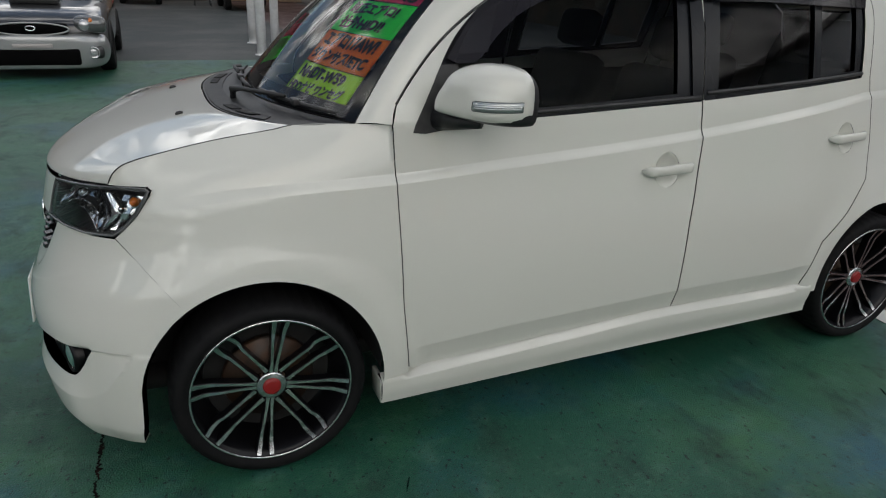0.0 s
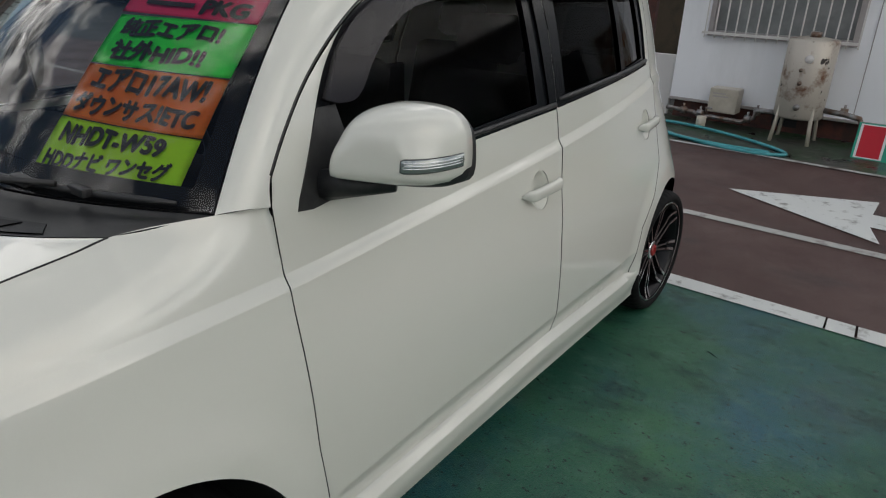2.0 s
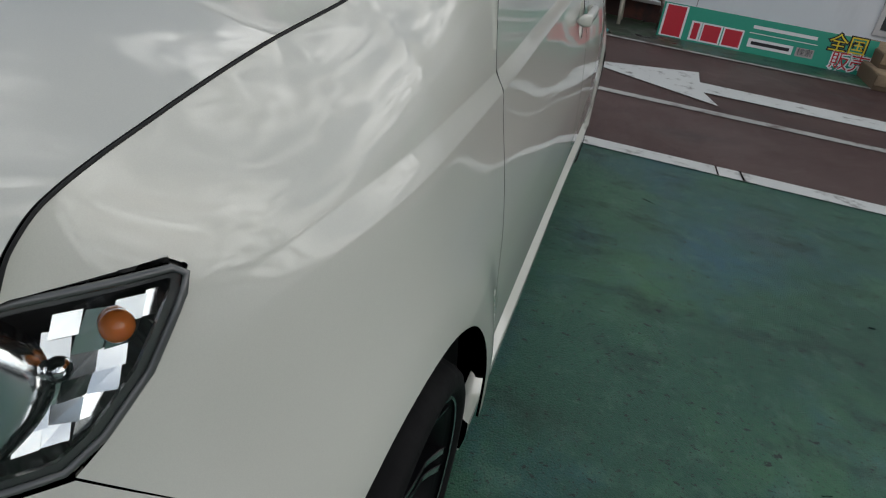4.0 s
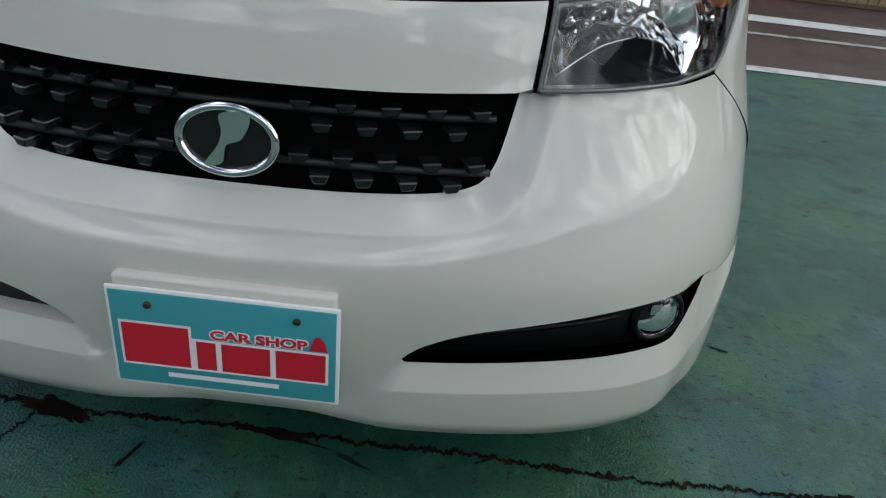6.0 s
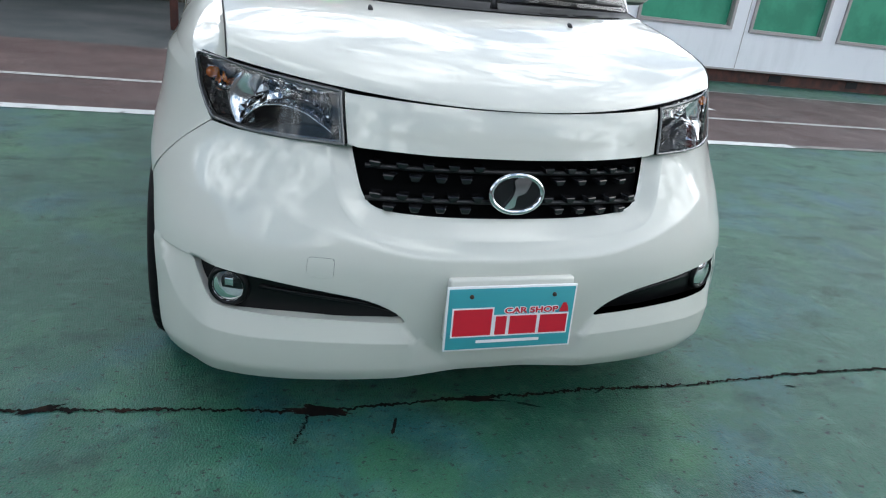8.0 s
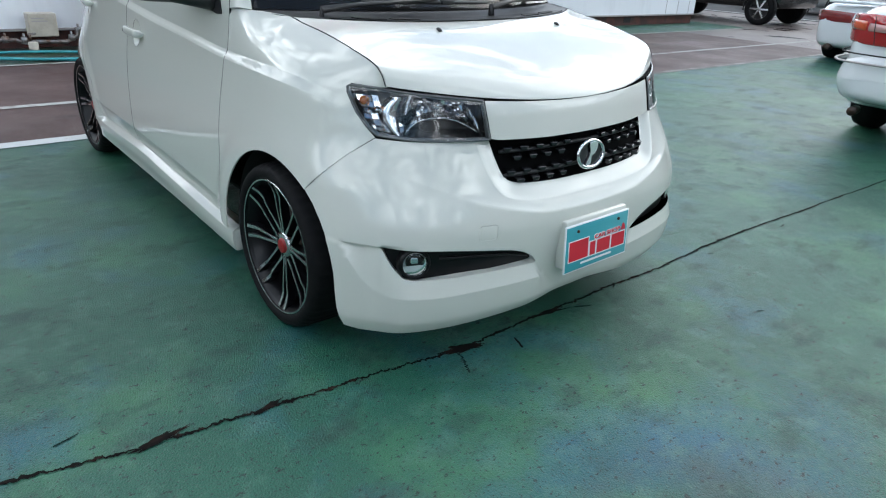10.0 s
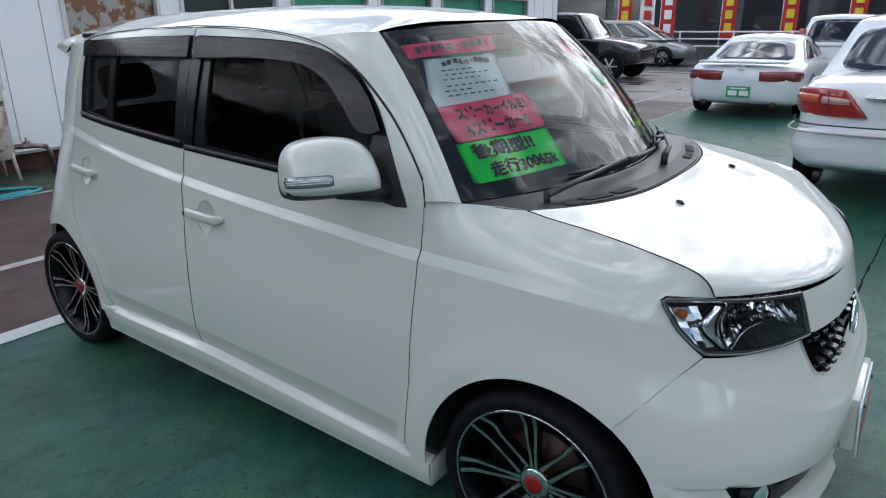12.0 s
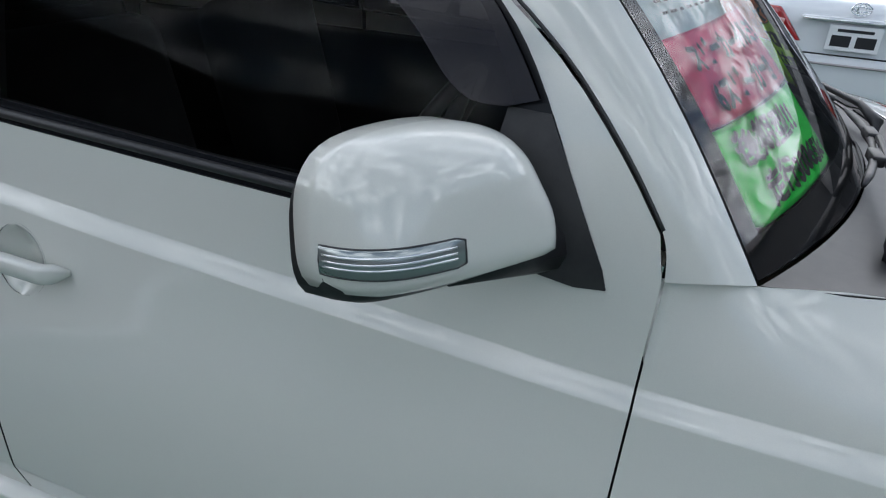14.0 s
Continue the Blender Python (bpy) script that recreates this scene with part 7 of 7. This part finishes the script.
# white saloon, seen from behind; local x runs forwards
saloon = vehicle("white_saloon", "white saloon parked with its red tail lamps towards the car", (0.60, 6.30, 0), 90, CAR_WHITE,
                 [(-2.36, 0.64, 0.44, 0.90), (-2.31, 0.755, 0.34, 1.01), (-2.1, 0.845, 0.28, 1.045), (-1.5, 0.90, 0.23, 1.06), (0.0, 0.90, 0.20, 1.04), (1.2, 0.90, 0.20, 1.0), (2.0, 0.86, 0.20, 0.88), (2.45, 0.66, 0.30, 0.68)],
                 (-1.72, 0.95, 0.78, 1.04), (-1.02, 0.25, 0.62, 1.46), (-1.30, 1.40), 0.32, 0.885)
for s in (-1, 1):
    plan = [(-2.392, 0.33), (-2.378, 0.52), (-2.338, 0.675), (-2.262, 0.775), (-2.12, 0.852), (-2.00, 0.880)]
    lamp = wrap_lens(saloon, "tail_lamp", s, plan, (0.765, 0.765, 0.768, 0.772, 0.790, 0.850), (0.962, 0.974, 0.980, 0.978, 0.962, 0.925), LAMP_RED, 0.17)
    wrap_lens(lamp, "indicator_lens", s, [(x - 0.010, y + 0.008) for x, y in plan[2:6]], (0.862, 0.864, 0.868, 0.880), (0.928, 0.930, 0.922, 0.905), LAMP_ORANGE)
    wrap_lens(lamp, "reverse_lens", s, [(-2.403, 0.46), (-2.395, 0.55), (-2.358, 0.655)], (0.862, 0.862, 0.862), (0.902, 0.912, 0.918), LAMP_CLEAR)
    part("lamp_seam", put_tube(bmesh.new(), [(-2.391, s * 0.575, 0.775), (-2.392, s * 0.595, 0.86), (-2.380, s * 0.615, 0.968)], 0.003, 6), GAP, lamp)
    part("exhaust", put_tube(bmesh.new(), [(-2.30, s * 0.60, 0.29), (-2.38, s * 0.60, 0.28)], 0.035, 12), DARK_METAL, saloon)
smooth_part("bumper", loft_body([(-2.44, 0.56, 0.42, 0.66), (-2.40, 0.72, 0.36, 0.69), (-2.2, 0.875, 0.32, 0.70), (-1.75, 0.905, 0.30, 0.70)], 0.0), CAR_WHITE, saloon)
for z, name, m in ((0.640, "bumper_strip", FRAME_GREY), (0.703, "bumper_gap", GAP)):
    k = 0.0 if z < 0.7 else -0.035
    run = spline([(-1.8, 0.912 + k * 0.3, z), (-2.18, 0.888 + k, z), (-2.38, 0.765 + k, z), (-2.445, 0.55 + k, z), (-2.458, 0.25, z), (-2.46, 0, z)], 5)
    part(name, put_tube(bmesh.new(), run + [(x, -y, z) for x, y, z in reversed(run[:-1])], 0.009 if z < 0.7 else 0.006, 6), m, saloon)
garnish = lamp_block(saloon, "boot_garnish", (-2.415, -0.35, 0.912), (-2.35, 0.35, 0.944), CAR_WHITE, 0.012)
part("chrome_line", put_tube(bmesh.new(), [(-2.417, -0.34, 0.925), (-2.420, 0.0, 0.925), (-2.417, 0.34, 0.925)], 0.004, 6), CHROME, garnish)
bm = bmesh.new()
for a, b in ((0.062, 0.040), (0.026, 0.038), (0.050, 0.017)):
    put_tube(bm, [(-2.365, a * math.cos(radians(k)), 1.000 + b * math.sin(radians(k))) for k in range(0, 361, 24)], 0.006, 6, False)
part("boot_badge", bm, CHROME, saloon)
plate_with_bars(saloon, -2.40, 0.0, 0.812, 0.33, 0.165, WHITE_INK, INK, -1)

SMOKED_RED = principled("smoked_red_lens", (0.20, 0.02, 0.02), 0.1, 0, 1.0)
coupe = vehicle("white_coupe", "white coupe with dark red tail lamps and boot spoiler", (-1.88, 11.55, 0), 90, CAR_WHITE,
                [(-2.33, 0.62, 0.30, 0.66), (-2.25, 0.76, 0.24, 0.78), (-2.0, 0.86, 0.20, 0.86), (-1.4, 0.89, 0.18, 0.88), (0, 0.89, 0.18, 0.86), (1.2, 0.88, 0.18, 0.84), (2.0, 0.82, 0.2, 0.72), (2.4, 0.60, 0.28, 0.58)],
                (-1.70, 0.90, 0.74, 0.86), (-0.95, 0.10, 0.56, 1.18), (-1.35, 1.33), 0.31, 0.875)
for s in (-1, 1):
    wrap_lens(coupe, "tail_lamp", s, [(-2.335, 0.28), (-2.318, 0.50), (-2.265, 0.70), (-2.15, 0.82), (-2.05, 0.855)], (0.60, 0.595, 0.595, 0.60, 0.62), (0.735, 0.745, 0.75, 0.745, 0.72), SMOKED_RED)
    bm = bmesh.new()
    put_tube(bm, [(-2.2, s * 0.52, 0.24), (-2.36, s * 0.52, 0.24)], 0.05, 12)
    part("exhaust", bm, DARK_METAL, coupe)
lamp_block(coupe, "boot_spoiler", (-2.30, -0.66, 0.855), (-2.12, 0.66, 0.895), CAR_WHITE, 0.015)
bm = bmesh.new()
put_tube(bm, [(-2.325, 0.06 * math.cos(radians(a)), 0.79 + 0.035 * math.sin(radians(a))) for a in range(0, 361, 24)], 0.008, 6, False)
part("boot_badge", bm, CHROME, coupe)
plate_with_bars(coupe, -2.335, 0.0, 0.43, 0.36, 0.17, principled("green_dealer_plate", (0.04, 0.36, 0.14), 0.4), WHITE_INK, -1)

suv = vehicle("black_offroader", "tall black off-road car with chrome wheels at the lane", (-7.9, 16.0, 0), 0, CAR_BLACK,
              [(-2.3, 0.80, 0.45, 1.02), (-2.1, 0.90, 0.40, 1.12), (-1.0, 0.92, 0.38, 1.12), (0.6, 0.92, 0.38, 1.10), (1.3, 0.90, 0.38, 1.06), (1.95, 0.86, 0.40, 0.95), (2.15, 0.72, 0.45, 0.80)],
              (-2.1, 0.85, 0.84, 1.10), (-1.9, 0.35, 0.72, 1.66), (-1.35, 1.40), 0.37, 0.90, ALLOY, (0.36, 0.68))
van = vehicle("silver_minivan", "pale silver minivan parked across the street", (-8.6, 22.3, 0), 0, CAR_SILVER,
              [(-2.2, 0.76, 0.32, 0.85), (-2.0, 0.84, 0.26, 0.92), (0, 0.85, 0.24, 0.92), (1.2, 0.84, 0.24, 0.86), (1.9, 0.78, 0.26, 0.70), (2.15, 0.6, 0.3, 0.58)],
              (-2.0, 1.35, 0.78, 0.90), (-1.8, 0.25, 0.62, 1.45), (-1.3, 1.35), 0.31, 0.83, ALLOY, (0.3, 0.6))
wagon = vehicle("white_wagon", "white wagon with a dark rear window behind the coupe", (-1.3, 17.4, 0), 90, CAR_WHITE,
                [(-2.3, 0.74, 0.34, 0.95), (-2.2, 0.84, 0.28, 1.0), (0, 0.86, 0.24, 0.98), (1.4, 0.85, 0.24, 0.92), (2.1, 0.78, 0.26, 0.75), (2.35, 0.6, 0.3, 0.6)],
                (-2.25, 1.2, 0.78, 0.98), (-1.95, 0.2, 0.64, 1.52), (-1.3, 1.35), 0.31, 0.84)
for s in (-1, 1):
    lamp_block(wagon, "tail_lamp", (-2.30, min(s * 0.66, s * 0.80), 0.75), (-2.2, max(s * 0.66, s * 0.80), 1.3), LAMP_RED, 0.02)

# grey sports saloon facing the lot, with bonnet scoop
LAMP_SMOKE = principled("clear_grey_headlamp", (0.10, 0.105, 0.105), 0.12, 0.3, 1.0)
rally = vehicle("grey_sports_saloon", "grey and silver sports saloon with bonnet scoop and round fog lamps", (1.62, -9.8, 0), 90, CAR_DARK,
                [(-2.2, 0.74, 0.3, 0.9), (-2.0, 0.84, 0.22, 0.98), (-0.8, 0.87, 0.2, 0.98), (0.8, 0.87, 0.2, 0.93), (1.4, 0.86, 0.2, 0.88), (1.95, 0.82, 0.2, 0.80), (2.18, 0.70, 0.24, 0.70), (2.24, 0.5, 0.3, 0.62)],
                (-1.7, 0.85, 0.76, 0.94), (-1.1, 0.05, 0.60, 1.38), (-1.30, 1.28), 0.32, 0.86, ALLOY)
smooth_part("front_bumper", loft_body([(1.75, 0.875, 0.16, 0.58), (2.0, 0.875, 0.14, 0.58), (2.20, 0.80, 0.13, 0.57), (2.30, 0.62, 0.14, 0.55), (2.33, 0.3, 0.15, 0.53)], 0.01), CAR_SILVER, rally)
lamp_block(rally, "grille", (2.20, -0.42, 0.56), (2.29, 0.42, 0.70), GRILLE_BLACK, 0.04)
bm = bmesh.new()
put_tube(bm, [(2.285, 0.43 * math.cos(radians(a)), 0.63 + 0.075 * math.sin(radians(a))) for a in range(0, 361, 15)], 0.012, 6, False)
part("grille_frame", bm, CAR_SILVER, rally)
bm = bmesh.new()
put_tube(bm, [(2.30, 0.055 * math.cos(radians(a)), 0.64 + 0.028 * math.sin(radians(a))) for a in range(0, 361, 24)], 0.008, 6, False)
part("grille_badge", bm, CHROME, rally)
lamp_block(rally, "lower_intake", (2.26, -0.52, 0.19), (2.345, 0.52, 0.39), GRILLE_BLACK, 0.03)
lamp_block(rally, "plate_mount", (2.32, -0.22, 0.41), (2.36, 0.22, 0.455), FRAME_GREY, 0.006)
scoop = bmesh.new()
put_box(scoop, (1.15, -0.30, 0.88), (1.55, 0.30, 0.985), 0.04)
part("bonnet_scoop", scoop, CAR_DARK, rally)
lamp_block(rally, "scoop_mouth", (1.54, -0.25, 0.915), (1.565, 0.25, 0.968), BLACK_PLASTIC, 0.01)
for s in (-1, 1):
    h = lamp_block(rally, "headlight", (1.94, min(s * 0.47, s * 0.86), 0.575), (2.225, max(s * 0.47, s * 0.86), 0.785), LAMP_SMOKE, 0.075)
    for y, z, r, m in ((0.60, 0.675, 0.072, LAMP_GLASS), (0.755, 0.685, 0.056, LAMP_GLASS), (0.68, 0.735, 0.030, AMBER)):
        bm = bmesh.new()
        put_lathe(bm, [(0, 0.03), (r * 0.6, 0.026), (r, 0.0), (r * 1.05, -0.02)], "y", 20, m=Matrix.Translation((2.222 - 0.16 * (y - 0.55), s * y, z)) @ Matrix.Rotation(radians(-90), 4, "Z"))
        part("bulb_bowl", bm, m, h)
    f = lamp_block(rally, "fog_pocket", (2.12, min(s * 0.56, s * 0.80), 0.26), (2.27, max(s * 0.56, s * 0.80), 0.42), BLACK_PLASTIC, 0.05)
    bm = bmesh.new()
    put_lathe(bm, [(0, 0.012), (0.04, 0.010), (0.062, 0.0), (0.066, 0.012), (0.078, 0.004), (0.082, -0.02)], "y", 24, m=Matrix.Translation((2.265, s * 0.67, 0.34)) @ Matrix.Rotation(radians(-90), 4, "Z"))
    part("fog_lamp", bm, LAMP_GLASS, f)

red = vehicle("red_hatchback", "small red hatchback with a yellow plate at the sheds", (0.5, -28.2, 0), 90, CAR_RED,
              [(-1.7, 0.66, 0.3, 0.85), (-1.6, 0.73, 0.24, 0.9), (0.8, 0.74, 0.22, 0.9), (1.4, 0.72, 0.24, 0.8), (1.7, 0.6, 0.28, 0.62)], (-1.6, 0.9, 0.68, 0.88), (-1.5, 0.3, 0.56, 1.42), (-1.1, 1.1), 0.27, 0.72)
plate_with_bars(red, 1.74, 0.0, 0.45, 0.34, 0.17, principled("yellow_plate", (0.70, 0.50, 0.02), 0.5), INK, 1)
limo = vehicle("white_limousine", "white saloon with a broad grille parked by the sheds", (-6.2, -23.0, 0), 80, CAR_WHITE,
               [(-2.3, 0.74, 0.3, 0.9), (-2.0, 0.86, 0.22, 0.95), (0, 0.88, 0.2, 0.95), (1.4, 0.87, 0.2, 0.90), (2.0, 0.84, 0.2, 0.80), (2.35, 0.66, 0.26, 0.70)], (-1.7, 0.9, 0.76, 0.93), (-1.0, 0.1, 0.6, 1.40), (-1.4, 1.35), 0.31, 0.87)
lamp_block(limo, "grille", (2.28, -0.36, 0.50), (2.40, 0.36, 0.68), CHROME, 0.03)
for s in (-1, 1):
    lamp_block(limo, "headlight", (2.16, min(s * 0.42, s * 0.78), 0.58), (2.34, max(s * 0.42, s * 0.78), 0.74), LAMP_GLASS, 0.04)
dark1 = copy_thing(suv, pose(-3.2, -25.5, 0, 0, 0, 90))
tagged(dark1, label="black off-road car among the sheds")
dark2 = copy_thing(van, pose(-11.5, -22.5, 0, 0, 0, 85))
tagged(dark2, label="silver minivan parked beside the white saloon")

# ---- posts, sheds and the far side of the street ----
POST_WHITE = vary(principled("white_steel_post", (0.85, 0.86, 0.87), 0.4), (0.7, 0.7, 0.7), 4)
for x, y in ((-1.57, -10.2), (-1.69, -12.3), (-2.10, -12.0)):
    p = thing("steel_post", "round white steel post of a canopy", "post", (x, y, 0), group="canopy posts")
    part("shaft", put_tube(bmesh.new(), [(0, 0, 0), (0, 0, 3.2)], 0.085, 16), POST_WHITE, p)
    part("foot", put_tube(bmesh.new(), [(0, 0, 0), (0, 0, 0.015)], 0.12, 16), POST_WHITE, p)
SHED = vary(principled("brown_shutter", (0.16, 0.10, 0.06), 0.6), (0.10, 0.065, 0.04), 2, stretch=(6, 1, 0.3))
DARK_SHED = vary(principled("dim_shed_wall", (0.07, 0.07, 0.072), 0.8), (0.11, 0.10, 0.10), 0.8)
shed = thing("shed_row", "row of dim sheds with brown shutters across the yard", "building")
part("wall", box((-34, -40, 0), (26, -31, 7.5)), DARK_SHED, shed, smooth_shade=False)
for x in (-24, -19, -14, -9, -4.5, -0.2, 4.4, 9.5, 14.5):
    part("shutter", box((x - 1.9, -31.0, 0.02), (x + 1.9, -30.94, 2.7), 0.01), SHED, shed, smooth_shade=False)
part("roof", box((-34.3, -40.3, 7.5), (26.3, -30.2, 7.8)), FRAME_GREY, shed, smooth_shade=False)
ladder = thing("step_ladder", "aluminium step ladder standing before the sheds", "ladder", (-1.7, -26.5, 0))
for a, b in (((-0.3, 0.25, 0), (-0.15, 0, 1.5)), ((0.3, 0.25, 0), (0.15, 0, 1.5)), ((-0.3, -0.4, 0), (-0.15, 0, 1.5)), ((0.3, -0.4, 0), (0.15, 0, 1.5))):
    part("stile", put_tube(bmesh.new(), [a, b], 0.02, 6), ALLOY, ladder)
for i in range(4):
    t = (i + 1) / 5
    part("rung", put_tube(bmesh.new(), [(-0.3 + 0.15 * t, 0.25 * (1 - t), 1.5 * t), (0.3 - 0.15 * t, 0.25 * (1 - t), 1.5 * t)], 0.018, 6), ALLOY, ladder)

SHOP = vary(principled("shop_front", (0.10, 0.10, 0.105), 0.5), (0.06, 0.06, 0.065), 0.7)
SHOP_GLASS = principled("shop_glass", (0.03, 0.035, 0.04), 0.06, 0, 0.6)
shop = thing("shop_row", "dark glazed shop front across the street", "building")
part("wall", box((-40, 30.0, 0), (24, 40, 6.0)), SHOP, shop, smooth_shade=False)
for i in range(17):
    x = -30 + i * 2.9
    part("window", box((x, 29.94, 0.55), (x + 2.5, 30.02, 3.0), 0.01), SHOP_GLASS, shop, smooth_shade=False)
part("fascia", box((-40, 29.7, 3.2), (24, 30.0, 4.4), 0.02), FRAME_WHITE, shop, smooth_shade=False)
fence = thing("street_railing", "white tubular railing along the street", "railing")
for z in (0.55, 0.82, 1.08):
    part("rail", put_tube(bmesh.new(), [(-22, 25.6, z), (10, 25.6, z)], 0.03, 8), POST_WHITE, fence)
for i in range(17):
    part("post", put_tube(bmesh.new(), [(-22 + 2 * i, 25.6, 0), (-22 + 2 * i, 25.6, 1.12)], 0.035, 8), POST_WHITE, fence)
street = structure("street", sheet([(-60, 18.6), (60, 18.6), (60, 25.2), (-60, 25.2)], 0.003), vary(principled("street_asphalt", (0.045, 0.045, 0.047), 0.75), (0.07, 0.07, 0.07), 2), "dark asphalt street across the lot", "road")
structure("street_line", sheet([(-60, 19.0), (60, 19.0), (60, 19.15), (-60, 19.15)], 0.007), LINE, "white edge line of the street", "road marking")
structure("forecourt", sheet([(LINE_X, 11.2), (30, 11.2), (30, 18.6), (-14, 18.6), (-14, 11.2)], 0.002), vary(vary(principled("damp_concrete", (0.16, 0.13, 0.12), 0.42), (0.24, 0.21, 0.19), 0.5, 0.4, 0.62, 7.0), (0.07, 0.055, 0.05), 1.3, 0.54, 0.62, 8.0, rough_to=0.2, bump=0.2, bump_scale=160, stretch=(0.5, 1, 1)), "red-brown forecourt beyond the green lot", "ground")
structure("lot_end_line", sheet([(LINE_X + 0.07, 11.14), (14, 11.14), (14, 11.28), (LINE_X + 0.07, 11.28)], 0.006), THIN_LINE, "faded white line at the end of the lot", "road marking")
B_RED, B_YEL, B_PINK = (principled("banner_cloth", c, 0.8) for c in ((0.50, 0.03, 0.03), (0.70, 0.55, 0.04), (0.62, 0.10, 0.22)))
for i, (x, y, mat, word) in enumerate(((-10.2, 24.6, B_RED, B_YEL), (-9.3, 24.6, WHITE_INK, B_RED), (-8.5, 24.6, B_RED, WHITE_INK), (-7.2, 28.2, B_RED, B_YEL), (-4.9, 28.2, B_RED, B_YEL), (-2.6, 28.2, B_RED, B_YEL), (-0.9, 22.0, B_YEL, INK), (0.5, 19.6, B_PINK, WHITE_INK), (1.25, 19.9, B_RED, WHITE_INK), (2.1, 21.0, B_YEL, INK))):
    b = thing("banner", "tall coloured advertising banner on a pole by the street", "banner", (x, y, 0), group="street banners")
    part("pole", put_tube(bmesh.new(), [(0, 0, 0), (0, 0, 2.7)], 0.014, 6), POST_WHITE, b)
    bm = bmesh.new()
    g = [[bm.verts.new((0.02 + 0.11 * i2, 0.03 * math.sin(j * 0.9 + i2), 0.75 + 0.19 * j)) for i2 in range(6)] for j in range(11)]
    for j in range(10):
        for i2 in range(5):
            bm.faces.new((g[j][i2], g[j][i2 + 1], g[j + 1][i2 + 1], g[j + 1][i2]))
    part("cloth", bm, mat, b)
    for j in range(3):
        part("writing_bar", box((0.16, -0.05, 1.05 + 0.5 * j), (0.44, -0.046, 1.38 + 0.5 * j), 0.002), word, b, smooth_shade=False)

# plain rows that close the yard where the lens never points
# added row out of view: keeps the lowest sky off the car's front
rear_row = thing("far_row", "unseen low building row added to close the yard ahead", "building")
part("wall", box((24, -34, 0), (32, 34, 6.5)), DARK_SHED, rear_row, smooth_shade=False)
part("roof", box((23.6, -34.4, 6.5), (32.4, 34.4, 6.8)), FRAME_GREY, rear_row, smooth_shade=False)
SCRUB = vary(vary(principled("dry_scrub_bank", (0.075, 0.055, 0.035), 0.9), (0.03, 0.032, 0.02), 1.2, 0.42, 0.6, 10.0), (0.20, 0.19, 0.18), 2.2, 0.66, 0.72, 8.0, bump=0.8, bump_scale=9)
back_row = thing("back_row", "dim wall and scrub behind the cabin corner", "wall")
part("wall", box((-16, -32, 0), (-12.5, -1.2, 4.5)), SCRUB, back_row, smooth_shade=False)
